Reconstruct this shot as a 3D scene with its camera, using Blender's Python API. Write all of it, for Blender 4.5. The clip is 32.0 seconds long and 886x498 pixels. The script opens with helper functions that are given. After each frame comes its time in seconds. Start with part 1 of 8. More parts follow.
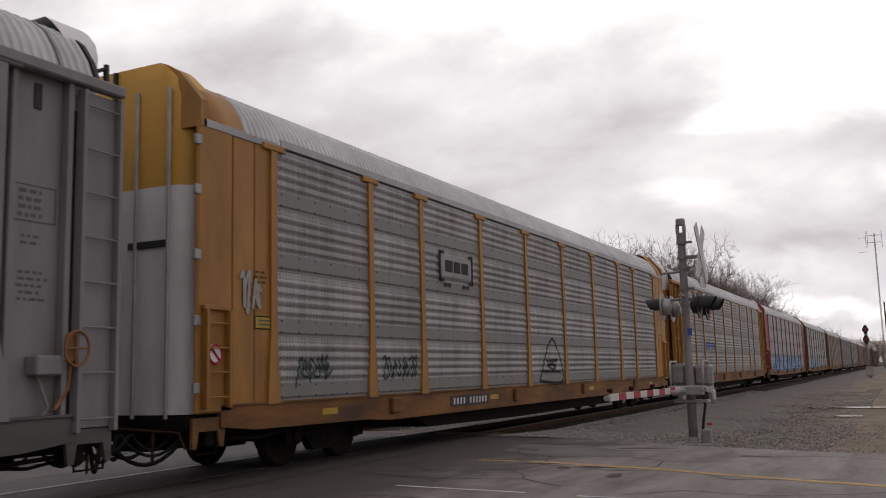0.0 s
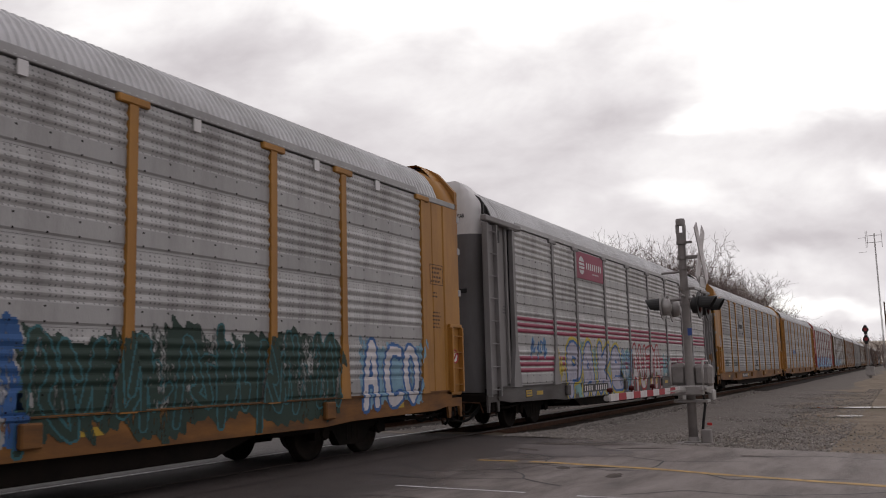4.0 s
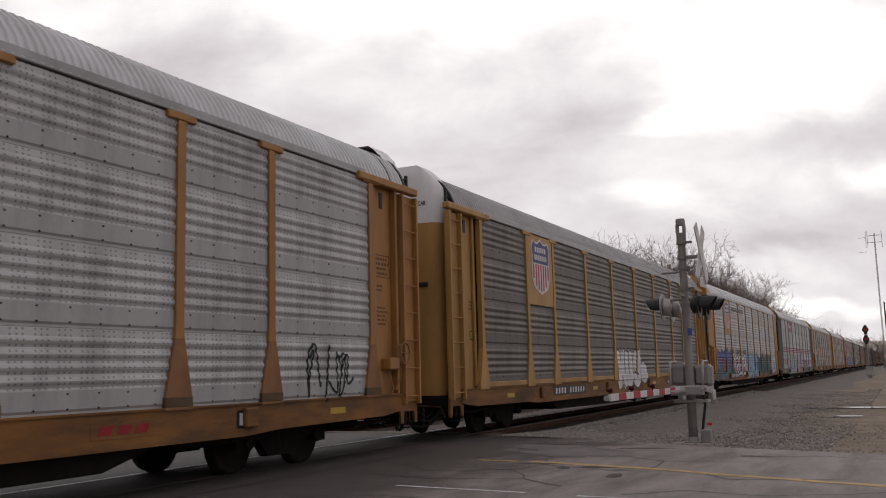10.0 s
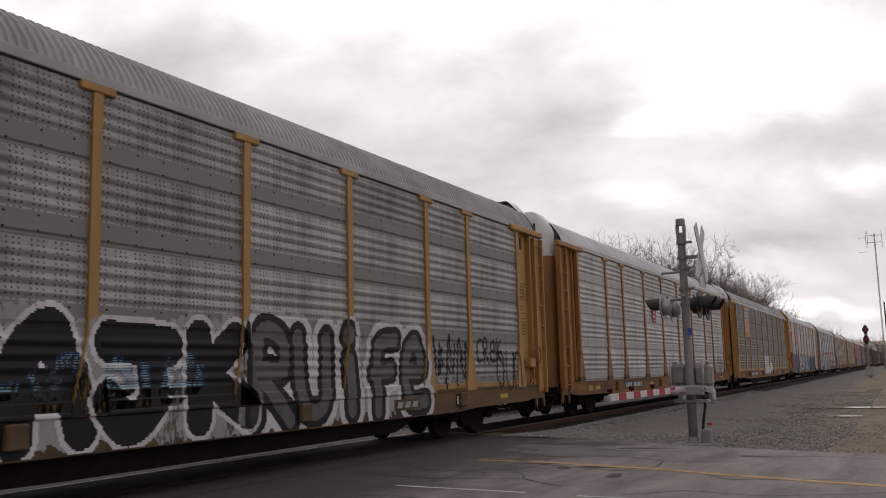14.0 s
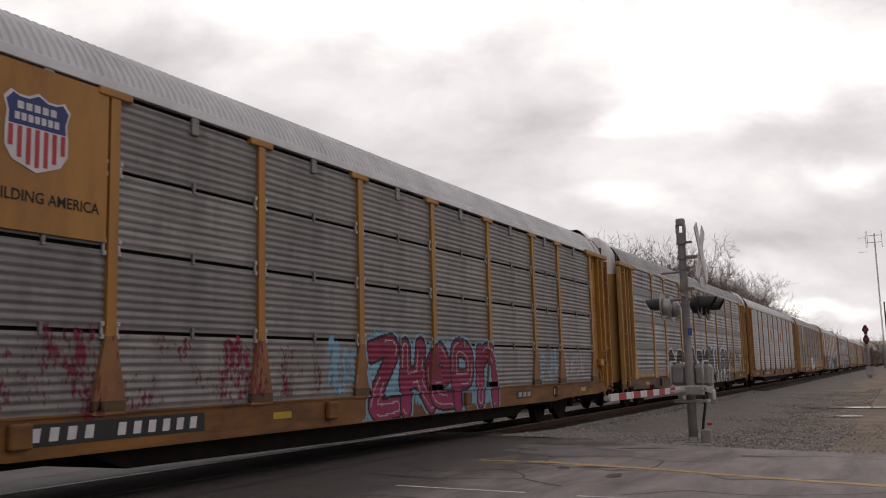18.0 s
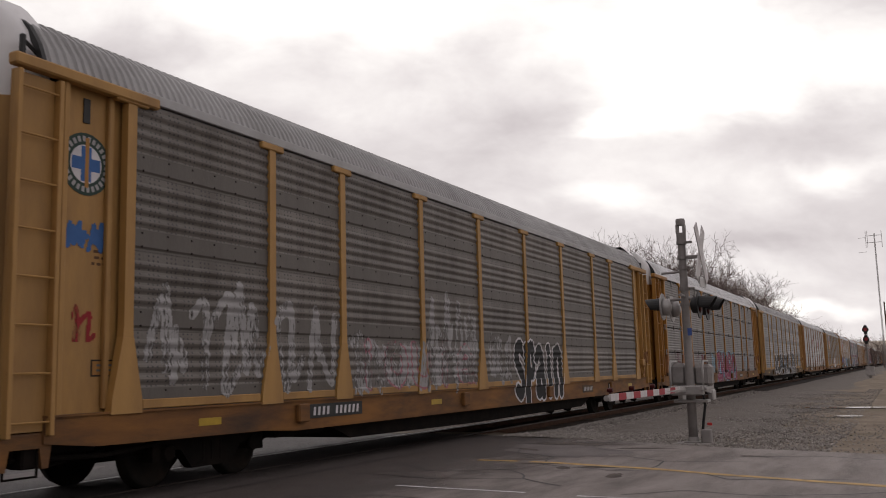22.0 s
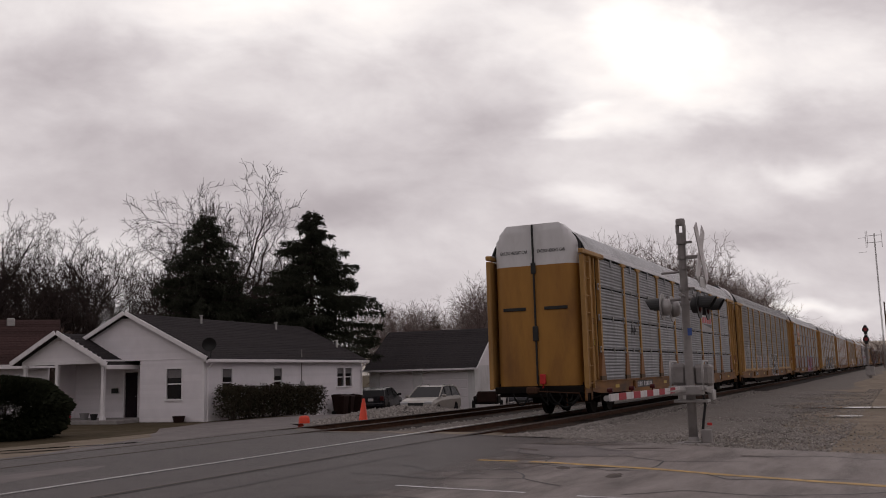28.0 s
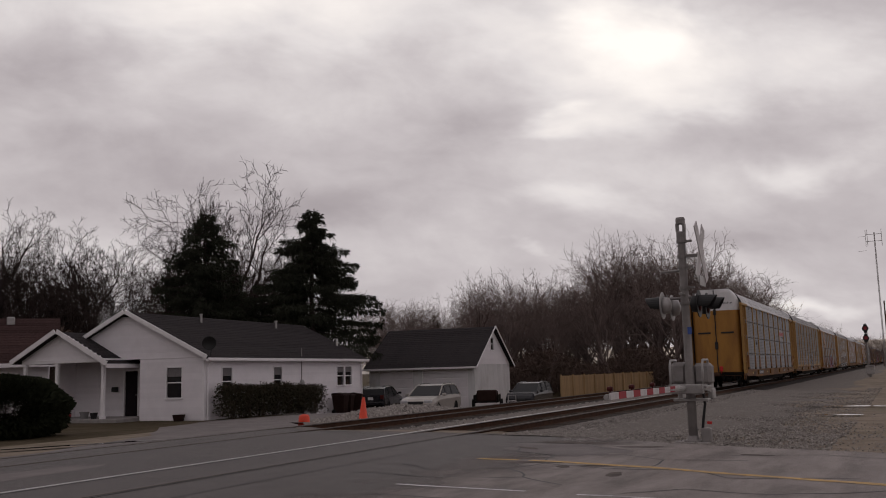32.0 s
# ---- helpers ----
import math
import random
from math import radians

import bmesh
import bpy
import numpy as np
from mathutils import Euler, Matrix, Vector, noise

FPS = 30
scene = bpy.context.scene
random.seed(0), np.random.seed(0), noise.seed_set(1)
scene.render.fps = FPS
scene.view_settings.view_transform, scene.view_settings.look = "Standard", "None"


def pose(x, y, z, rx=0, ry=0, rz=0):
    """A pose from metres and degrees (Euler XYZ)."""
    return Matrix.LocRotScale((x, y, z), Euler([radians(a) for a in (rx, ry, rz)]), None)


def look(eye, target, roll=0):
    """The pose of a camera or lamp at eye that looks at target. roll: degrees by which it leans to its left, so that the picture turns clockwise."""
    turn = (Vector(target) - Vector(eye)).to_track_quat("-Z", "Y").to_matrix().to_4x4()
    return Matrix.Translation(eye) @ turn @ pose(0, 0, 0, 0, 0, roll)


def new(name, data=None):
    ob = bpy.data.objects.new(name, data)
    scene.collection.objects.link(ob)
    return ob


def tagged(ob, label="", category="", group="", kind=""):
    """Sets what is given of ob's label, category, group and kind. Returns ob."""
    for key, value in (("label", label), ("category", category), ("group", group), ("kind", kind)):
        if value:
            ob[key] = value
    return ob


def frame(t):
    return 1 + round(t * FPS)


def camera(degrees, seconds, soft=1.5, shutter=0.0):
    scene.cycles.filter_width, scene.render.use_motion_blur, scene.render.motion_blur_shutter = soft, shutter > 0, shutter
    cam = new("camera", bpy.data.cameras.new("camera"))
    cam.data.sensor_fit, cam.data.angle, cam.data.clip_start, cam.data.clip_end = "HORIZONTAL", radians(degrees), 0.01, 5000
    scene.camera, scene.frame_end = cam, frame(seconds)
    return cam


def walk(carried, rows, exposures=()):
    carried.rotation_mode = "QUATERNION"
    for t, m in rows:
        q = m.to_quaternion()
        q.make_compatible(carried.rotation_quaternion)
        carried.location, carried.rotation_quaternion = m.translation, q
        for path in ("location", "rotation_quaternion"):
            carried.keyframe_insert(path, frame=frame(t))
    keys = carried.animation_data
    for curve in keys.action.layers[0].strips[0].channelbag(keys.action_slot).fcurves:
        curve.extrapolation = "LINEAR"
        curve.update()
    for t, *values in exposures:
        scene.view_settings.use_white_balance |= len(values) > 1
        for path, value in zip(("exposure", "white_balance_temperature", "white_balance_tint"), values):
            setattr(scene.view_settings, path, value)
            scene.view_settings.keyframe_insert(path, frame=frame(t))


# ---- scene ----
import functools

# ---- camera: it stands on a tripod beside the road, one small nod near the end ----
EYE = Vector((0, 0, 1.4148))
cam = camera(51.81, 32.0, soft=1.0, shutter=0.08)


def aim(pitch):
    a, b = radians(26.4654), radians(pitch)
    return look(EYE, EYE + Vector((math.cos(b) * math.cos(a), math.cos(b) * math.sin(a), math.sin(b))), -1.5165)


walk(cam, [(0, aim(7.739)), (28.5, aim(7.739)), (30.2, aim(7.645)), (31.2, aim(7.645)), (32, aim(7.66))],
     exposures=[(0, 0.12, 6550, 10), (14, 0.12, 6600, 10), (25, 0.12, 6750, 11.5), (27.6, -0.15, 6700, 14), (32, -0.42, 6700, 14)])

# ---- light: overcast, the sun behind cloud ahead and high to the right ----
SUN_AZ, SUN_EL = 13.0, 22.0
world = bpy.data.worlds.new("overcast_sky")
scene.world = world
world.use_nodes = True
wn, wl = world.node_tree.nodes, world.node_tree.links
sky = wn.new("ShaderNodeTexSky")
sky.sky_type, sky.sun_disc = "NISHITA", False
sky.sun_elevation, sky.sun_rotation = radians(SUN_EL), radians(90 - SUN_AZ)
sky.air_density, sky.dust_density, sky.ozone_density = 1.0, 5.0, 1.0
grey = wn.new("ShaderNodeMix")
grey.data_type = "RGBA"
grey.inputs[0].default_value = 0.8
wl.new(sky.outputs[0], grey.inputs[6])
grey.inputs[7].default_value = (7.9, 7.35, 7.15, 1)
wl.new(grey.outputs[2], wn["Background"].inputs[0])
wn["Background"].inputs[1].default_value = 0.051
sun_data = bpy.data.lights.new("sun", "SUN")
sun_data.energy, sun_data.angle, sun_data.color = 3.7, radians(11), (1.0, 0.95, 0.88)
sun = new("sun", sun_data)
sa, se = radians(SUN_AZ), radians(SUN_EL)
sun.matrix_world = look(Vector((0, 0, 60)), Vector((0, 0, 60)) - Vector((math.cos(se) * math.cos(sa), math.cos(se) * math.sin(sa), math.sin(se))))


# ---- materials ----
def mat(name, col, rough=0.7, metal=0.0, col2=None, scale=3.0, mix=0.5, bump=0.0, bump_scale=60.0, stain=None, stain_amt=0.5, stain_scale=0.6,
        stretch=(1, 1, 1), rand=0.0, spec=0.4, emit=0.0):
    """A weathered surface: base colour, a finer second colour, larger stains, fine relief."""
    m = bpy.data.materials.new(name)
    m.use_nodes = True
    n, l = m.node_tree.nodes, m.node_tree.links
    b = n["Principled BSDF"]
    b.inputs["Roughness"].default_value, b.inputs["Metallic"].default_value = rough, metal
    b.inputs["Specular IOR Level"].default_value = spec
    tc = n.new("ShaderNodeTexCoord")
    mp = n.new("ShaderNodeMapping")
    mp.inputs["Scale"].default_value = stretch
    l.new(tc.outputs["Object"], mp.inputs[0])

    def tex(sc, detail=5.0, ro=0.6):
        t = n.new("ShaderNodeTexNoise")
        t.inputs["Scale"].default_value, t.inputs["Detail"].default_value, t.inputs["Roughness"].default_value = sc, detail, ro
        l.new(mp.outputs[0], t.inputs["Vector"])
        return t

    def ramp(src, lo, hi):
        r = n.new("ShaderNodeMapRange")
        r.inputs[1].default_value, r.inputs[2].default_value = lo, hi
        l.new(src, r.inputs[0])
        return r.outputs[0]

    def blend(f, a, c, k=1.0):
        x = n.new("ShaderNodeMix")
        x.data_type = "RGBA"
        if k != 1.0:
            y = n.new("ShaderNodeMath")
            y.operation = "MULTIPLY"
            l.new(f, y.inputs[0])
            y.inputs[1].default_value = k
            f = y.outputs[0]
        l.new(f, x.inputs[0])
        for s, v in ((6, a), (7, c)):
            if isinstance(v, tuple):
                x.inputs[s].default_value = (*v, 1)
            else:
                l.new(v, x.inputs[s])
        return x.outputs[2]

    c2 = col2 or tuple(v * 0.72 for v in col)
    out = blend(ramp(tex(scale).outputs[0], 0.35, 0.7), tuple(col), tuple(c2), mix * 2 if mix < 0.5 else 1.0)
    if stain:
        out = blend(ramp(tex(stain_scale, 7.0, 0.7).outputs[0], 0.48, 0.72), out, tuple(stain), stain_amt)
    if rand:
        oi = n.new("ShaderNodeObjectInfo")
        hs = n.new("ShaderNodeHueSaturation")
        l.new(out, hs.inputs["Color"])
        r = n.new("ShaderNodeMapRange")
        r.inputs[3].default_value, r.inputs[4].default_value = 1 - rand, 1 + rand
        l.new(oi.outputs["Random"], r.inputs[0])
        l.new(r.outputs[0], hs.inputs["Value"])
        out = hs.outputs[0]
    l.new(out, b.inputs["Base Color"])
    if emit:
        l.new(out, b.inputs["Emission Color"])
        b.inputs["Emission Strength"].default_value = emit
    if bump:
        bp = n.new("ShaderNodeBump")
        bp.inputs["Strength"].default_value, bp.inputs["Distance"].default_value = bump, 0.02
        l.new(tex(bump_scale, 3.0).outputs[0], bp.inputs["Height"])
        l.new(bp.outputs[0], b.inputs["Normal"])
    return m


def panel_mat(name, col, stain, dots=1.0, band=0.5, rand=0.12):
    """Galvanised side screen: streaks running down, grime, dotted columns of small holes."""
    m = mat(name, col, 0.55, 0.25, tuple(v * 0.8 for v in col), 2.2, 0.9, 0.15, 40, stain, 0.55, 1.1, stretch=(1.0, 1.0, 0.35), rand=rand)
    n, l = m.node_tree.nodes, m.node_tree.links
    b = n["Principled BSDF"]
    src = b.inputs["Base Color"].links[0].from_socket
    tc = n["Texture Coordinate"]
    sep = n.new("ShaderNodeSeparateXYZ")
    l.new(tc.outputs["Object"], sep.inputs[0])

    def mth(op, a, v=0.0):
        x = n.new("ShaderNodeMath")
        x.operation = op
        if isinstance(a, float):
            x.inputs[0].default_value = a
        else:
            l.new(a, x.inputs[0])
        if isinstance(v, float):
            x.inputs[1].default_value = v
        else:
            l.new(v, x.inputs[1])
        return x.outputs[0]
    row = mth("FRACT", mth("DIVIDE", mth("SUBTRACT", sep.outputs[2], 0.0), 0.975))
    ribbed = mth("GREATER_THAN", row, 0.29)
    group = mth("LESS_THAN", mth("FRACT", mth("DIVIDE", sep.outputs[0], 0.32)), 0.68)
    fx = mth("LESS_THAN", mth("FRACT", mth("DIVIDE", sep.outputs[0], 0.08)), 0.3)
    fz = mth("GREATER_THAN", mth("FRACT", mth("DIVIDE", sep.outputs[2], 0.06)), 0.6)
    hole = mth("MULTIPLY", mth("MULTIPLY", mth("MULTIPLY", fx, fz), group), ribbed)
    k = mth("MULTIPLY", hole, 0.8 * dots)
    if dots:
        flat = n.new("ShaderNodeMix")
        flat.data_type = "RGBA"
        l.new(mth("MULTIPLY", mth("SUBTRACT", 1.0, ribbed), band), flat.inputs[0])
        l.new(src, flat.inputs[6])
        flat.inputs[7].default_value = (*[v * 0.55 for v in col], 1)
        src = flat.outputs[2]
    else:
        mp = n.new("ShaderNodeMapping")
        mp.inputs["Scale"].default_value = (0.5, 1.0, 22.0)
        l.new(tc.outputs["Object"], mp.inputs[0])
        st = n.new("ShaderNodeTexNoise")
        st.inputs["Scale"].default_value, st.inputs["Detail"].default_value = 1.6, 5.0
        l.new(mp.outputs[0], st.inputs["Vector"])
        flat = n.new("ShaderNodeMix")
        flat.data_type = "RGBA"
        l.new(mth("MULTIPLY", mth("SUBTRACT", st.outputs[0], 0.38), 2.2), flat.inputs[0])
        l.new(src, flat.inputs[6])
        flat.inputs[7].default_value = (*[v * 0.45 for v in col], 1)
        flat.clamp_factor = True
        src = flat.outputs[2]
    x = n.new("ShaderNodeMix")
    x.data_type = "RGBA"
    l.new(k, x.inputs[0])
    l.new(src, x.inputs[6])
    x.inputs[7].default_value = (0.03, 0.03, 0.035, 1)
    l.new(x.outputs[2], b.inputs["Base Color"])
    return m


YEL = mat("yellow_paint", (0.39, 0.187, 0.036), 0.55, 0, (0.29, 0.13, 0.026), 1.6, 0.9, 0.08, 30, (0.14, 0.062, 0.022), 0.65, 0.9, stretch=(1, 1, 0.3), rand=0.06)
YEL2 = mat("faded_yellow_paint", (0.42, 0.235, 0.075), 0.6, 0, (0.33, 0.18, 0.055), 1.4, 0.9, 0.08, 30, (0.17, 0.09, 0.04), 0.6, 0.9, stretch=(1, 1, 0.3), rand=0.06)
YEL4 = mat("brownish_orange_paint", (0.36, 0.175, 0.05), 0.6, 0, (0.27, 0.125, 0.038), 1.4, 0.9, 0.08, 30, (0.2, 0.1, 0.05), 0.5, 0.7, stretch=(1, 1, 0.3), rand=0.06)
YEL3 = mat("clean_yellow_paint", (0.55, 0.30, 0.05), 0.5, 0, (0.52, 0.28, 0.05), 1.4, 0.9, 0.06, 30, (0.3, 0.17, 0.06), 0.4, 0.7, stretch=(1, 1, 0.3), rand=0.05)
GREYP = mat("grey_paint", (0.23, 0.22, 0.225), 0.6, 0, (0.18, 0.172, 0.175), 1.4, 0.9, 0.08, 30, (0.17, 0.15, 0.14), 0.5, 0.7, stretch=(1, 1, 0.3))
SILL_Y = mat("grimy_yellow_sill", (0.235, 0.102, 0.023), 0.75, 0, (0.105, 0.044, 0.016), 1.6, 0.9, 0.1, 30, (0.04, 0.026, 0.018), 0.9, 0.9, stretch=(0.5, 1, 2))
# GREYP darkened for the grey car's end doors, their shade put in the colour
DOOR_G = mat("grey_door_paint_in_shade", (0.15, 0.145, 0.15), 0.65, 0, (0.11, 0.104, 0.106), 1.4, 0.9, 0.08, 30, (0.09, 0.08, 0.075), 0.5, 0.7, stretch=(1, 1, 0.3))
SILL_G = mat("grimy_grey_sill", (0.115, 0.108, 0.108), 0.75, 0, (0.058, 0.05, 0.047), 0.9, 0.9, 0.1, 30, (0.05, 0.042, 0.038), 0.7, 0.5, stretch=(0.5, 1, 2))
SILL_D = mat("sooty_sill", (0.16, 0.085, 0.03), 0.75, 0, (0.05, 0.035, 0.022), 0.8, 0.9, 0.1, 30, (0.025, 0.02, 0.018), 0.85, 0.4, stretch=(0.4, 1, 2))
WHITEP = mat("white_paint", (0.72, 0.71, 0.72), 0.5, 0, (0.62, 0.61, 0.62), 1.5, 0.8, 0.05, 30, (0.4, 0.38, 0.36), 0.5, 1.2, stretch=(1, 1, 0.4))
REDP = mat("red_paint", (0.30, 0.05, 0.04), 0.6, 0, None, 1.5, 0.8, 0.05, 30, (0.15, 0.05, 0.04), 0.5)
MAROON = mat("maroon_paint", (0.27, 0.025, 0.07), 0.55, 0, None, 1.5, 0.8)
PAN_LIGHT = panel_mat("light_galvanised_screen", (0.46, 0.454, 0.454), (0.23, 0.22, 0.215), 0.75, 0.4)
PAN_MID = panel_mat("weathered_galvanised_screen", (0.33, 0.322, 0.318), (0.17, 0.16, 0.155), 1.0, 0.8)
PAN_PLAID = panel_mat("stained_galvanised_screen", (0.34, 0.335, 0.335), (0.13, 0.12, 0.115), 1.2, 1.0, 0.2)
PAN_DARK = panel_mat("sooty_galvanised_screen", (0.168, 0.15, 0.136), (0.078, 0.064, 0.054), 1.0, 0.55)
PAN_SLATE = panel_mat("slate_grey_screen", (0.26, 0.247, 0.238), (0.12, 0.112, 0.107), 0.0)
PAN_STEEL = panel_mat("steel_grey_screen", (0.285, 0.288, 0.302), (0.15, 0.148, 0.152), 0.0)
ROOF_L = mat("galvanised_roof", (0.6, 0.6, 0.62), 0.42, 0.3, (0.45, 0.45, 0.46), 1.2, 0.9, 0.1, 30, (0.34, 0.33, 0.32), 0.5, 0.5)
ROOF_D = mat("sooty_roof", (0.38, 0.375, 0.38), 0.5, 0.25, (0.28, 0.275, 0.275), 1.2, 0.9, 0.1, 30, (0.15, 0.14, 0.14), 0.5, 0.5)
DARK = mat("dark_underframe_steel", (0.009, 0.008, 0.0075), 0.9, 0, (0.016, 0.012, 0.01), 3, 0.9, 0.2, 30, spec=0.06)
WHEEL = mat("wheel_steel", (0.012, 0.011, 0.01), 0.8, 0.1, (0.022, 0.016, 0.013), 4, 0.9, spec=0.06)
BLACKP = mat("black_paint", (0.012, 0.012, 0.013), 0.55, 0, (0.02, 0.02, 0.02), 3, 0.8)
NAVY = mat("navy_paint", (0.02, 0.035, 0.16), 0.5, 0, None, 3, 0.8)
SHIELD_RED = mat("shield_red_paint", (0.42, 0.03, 0.04), 0.5, 0, None, 3, 0.8)
SIGNYEL = mat("sign_yellow_paint", (0.45, 0.29, 0.022), 0.5, 0, None, 4, 0.8)
STEEL = mat("galvanised_pole", (0.27, 0.25, 0.245), 0.6, 0.1, (0.2, 0.185, 0.18), 4, 0.9, 0.08, 60, (0.25, 0.22, 0.2), 0.4, 1.5)
ALU = mat("weathered_aluminium", (0.4, 0.385, 0.38), 0.5, 0.3, (0.3, 0.285, 0.28), 4, 0.9)
RAIL_TOP = mat("polished_rail_head", (0.55, 0.53, 0.53), 0.3, 0.9, (0.42, 0.4, 0.39), 6, 0.8)
RUST_TOP = mat("dull_rail_head", (0.11, 0.085, 0.075), 0.6, 0.4, (0.07, 0.055, 0.05), 6, 0.8)
OILY = mat("oily_ballast", (0.03, 0.025, 0.023), 0.95, 0, (0.06, 0.052, 0.049), 12, 0.9, 0.9, 25, spec=0.06)
RUST = mat("rusty_rail_web", (0.085, 0.045, 0.03), 0.85, 0.1, (0.05, 0.03, 0.022), 6, 0.9, 0.2, 60, spec=0.06)
TIE = mat("creosoted_tie_wood", (0.05, 0.04, 0.033), 0.9, 0, (0.08, 0.065, 0.055), 5, 0.9, 0.4, 30, rand=0.25, spec=0.06)
RUBBER = mat("black_rubber", (0.02, 0.02, 0.02), 0.85, spec=0.06)
CHROME = mat("bright_metal", (0.6, 0.6, 0.62), 0.25, 0.9)
ORANGE = mat("orange_cone_plastic", (0.75, 0.06, 0.02), 0.5, 0, (0.6, 0.06, 0.03), 5, 0.8)
SIDING = mat("white_vinyl_siding", (0.82, 0.78, 0.81), 0.55, 0, (0.77, 0.73, 0.76), 1.5, 0.9, 0.03, 40, (0.6, 0.56, 0.57), 0.3, 0.5, rand=0.03)
TRIM = mat("white_trim", (0.84, 0.81, 0.83), 0.5, 0, (0.76, 0.73, 0.75), 3, 0.8)
SHINGLE = mat("charcoal_shingles", (0.03, 0.027, 0.029), 0.98, 0, (0.05, 0.044, 0.045), 9, 0.9, 0.5, 50, (0.03, 0.028, 0.03), 0.6, 0.7, rand=0.1, spec=0.06)
SHINGLE_B = mat("brown_shingles", (0.045, 0.026, 0.025), 0.95, 0, (0.07, 0.042, 0.04), 9, 0.9, 0.5, 50, rand=0.25, spec=0.06)
DOORP = mat("dark_door_paint", (0.02, 0.014, 0.018), 0.5, 0, None, 4, 0.8, spec=0.06)
CURTAIN = mat("net_curtain", (0.2, 0.185, 0.19), 0.9, 0, (0.13, 0.12, 0.125), 8, 0.9, stretch=(6, 6, 0.5))
CONCRETE = mat("old_concrete", (0.3, 0.28, 0.27), 0.9, 0, (0.22, 0.2, 0.2), 4, 0.9, 0.3, 40)
FENCE = mat("new_pine_boards", (0.42, 0.28, 0.15), 0.8, 0, (0.34, 0.22, 0.11), 3, 0.9, 0.2, 30, stretch=(6, 6, 0.4), rand=0.15)
BARK = mat("winter_bark", (0.036, 0.026, 0.024), 0.95, 0, (0.06, 0.046, 0.043), 4, 0.9, spec=0.06)
NEEDLE = mat("dark_conifer_needles", (0.042, 0.046, 0.032), 0.95, 0, (0.026, 0.028, 0.021), 1.5, 0.9, spec=0.06)
HEDGE = mat("winter_hedge_leaves", (0.035, 0.036, 0.024), 0.9, 0, (0.06, 0.045, 0.03), 5, 0.9, spec=0.06)
BUSH = mat("clipped_evergreen", (0.02, 0.024, 0.014), 0.95, 0, (0.03, 0.034, 0.02), 5, 0.9, spec=0.06)
TWIGS = mat("distant_twigs", (0.19, 0.148, 0.136), 0.95, 0, (0.13, 0.1, 0.093), 0.4, 0.9, spec=0.05)
FOOT = mat("brown_primer", (0.27, 0.128, 0.05), 0.7, 0, (0.18, 0.08, 0.034), 2, 0.9, 0.1, 30, (0.07, 0.04, 0.025), 0.6, 1.5)
BRUSH = mat("winter_brush", (0.085, 0.06, 0.051), 0.95, 0, (0.13, 0.094, 0.08), 2, 0.9, spec=0.06)
STONE = mat("limestone_ballast", (0.39, 0.36, 0.336), 0.95, 0, (0.12, 0.108, 0.1), 9, 0.9, spec=0.06)
BALLAST = mat("ballast_bed", (0.24, 0.218, 0.2), 0.95, 0, (0.095, 0.084, 0.077), 16, 0.9, 0.9, 22, (0.13, 0.11, 0.1), 0.6, 0.5, spec=0.06)
DIRT = mat("muddy_gravel", (0.28, 0.232, 0.185), 0.9, 0, (0.17, 0.136, 0.105), 1.3, 0.9, 0.5, 25, (0.09, 0.085, 0.05), 0.6, 0.25, spec=0.06)
GRASS = mat("winter_lawn", (0.05, 0.043, 0.024), 0.95, 0, (0.085, 0.063, 0.043), 3, 0.9, 0.6, 40, (0.14, 0.11, 0.08), 0.6, 0.5, spec=0.06)
ASPHALT = mat("worn_asphalt", (0.074, 0.06, 0.057), 0.6, 0, (0.048, 0.039, 0.036), 2.2, 0.9, 0.7, 70, (0.042, 0.034, 0.032), 0.75, 0.45, spec=0.5)
# older, lighter paving; its contrast with ASPHALT also carries the train's shade
OLD_ROAD = mat("old_asphalt_clear_of_shade", (0.28, 0.242, 0.228), 0.7, 0, (0.185, 0.158, 0.148), 1.7, 0.9, 0.7, 60, (0.075, 0.062, 0.057), 0.8, 0.7, stretch=(0.45, 1.4, 1), spec=0.4)
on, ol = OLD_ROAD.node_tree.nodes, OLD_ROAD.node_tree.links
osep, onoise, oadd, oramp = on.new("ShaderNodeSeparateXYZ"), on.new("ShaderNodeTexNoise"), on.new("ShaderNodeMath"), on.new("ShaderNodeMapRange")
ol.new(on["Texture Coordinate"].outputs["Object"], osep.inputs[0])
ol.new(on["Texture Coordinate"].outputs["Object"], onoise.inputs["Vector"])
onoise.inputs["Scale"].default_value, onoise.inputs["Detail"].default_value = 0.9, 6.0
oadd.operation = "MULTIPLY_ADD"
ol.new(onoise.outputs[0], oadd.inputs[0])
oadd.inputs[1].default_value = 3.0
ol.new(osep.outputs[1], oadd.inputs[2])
oramp.inputs[1].default_value, oramp.inputs[2].default_value = 8.1, 6.3      # fades out towards the rails, painting in the edge of the train's shadow
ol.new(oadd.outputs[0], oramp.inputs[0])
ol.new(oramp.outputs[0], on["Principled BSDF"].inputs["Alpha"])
ASPH2 = mat("patched_asphalt", (0.18, 0.157, 0.153), 0.75, 0, (0.12, 0.104, 0.102), 1.2, 0.9, 0.35, 90, (0.09, 0.08, 0.08), 0.5, 0.4, spec=0.35)
CRUMBLE = mat("crumbled_asphalt", (0.15, 0.128, 0.118), 0.9, 0, (0.09, 0.076, 0.07), 5, 0.9, 0.9, 30, (0.06, 0.051, 0.047), 0.7, 2.5, spec=0.1)
TAR = mat("tar_seam", (0.03, 0.027, 0.028), 0.6, 0, None, 6, 0.8)
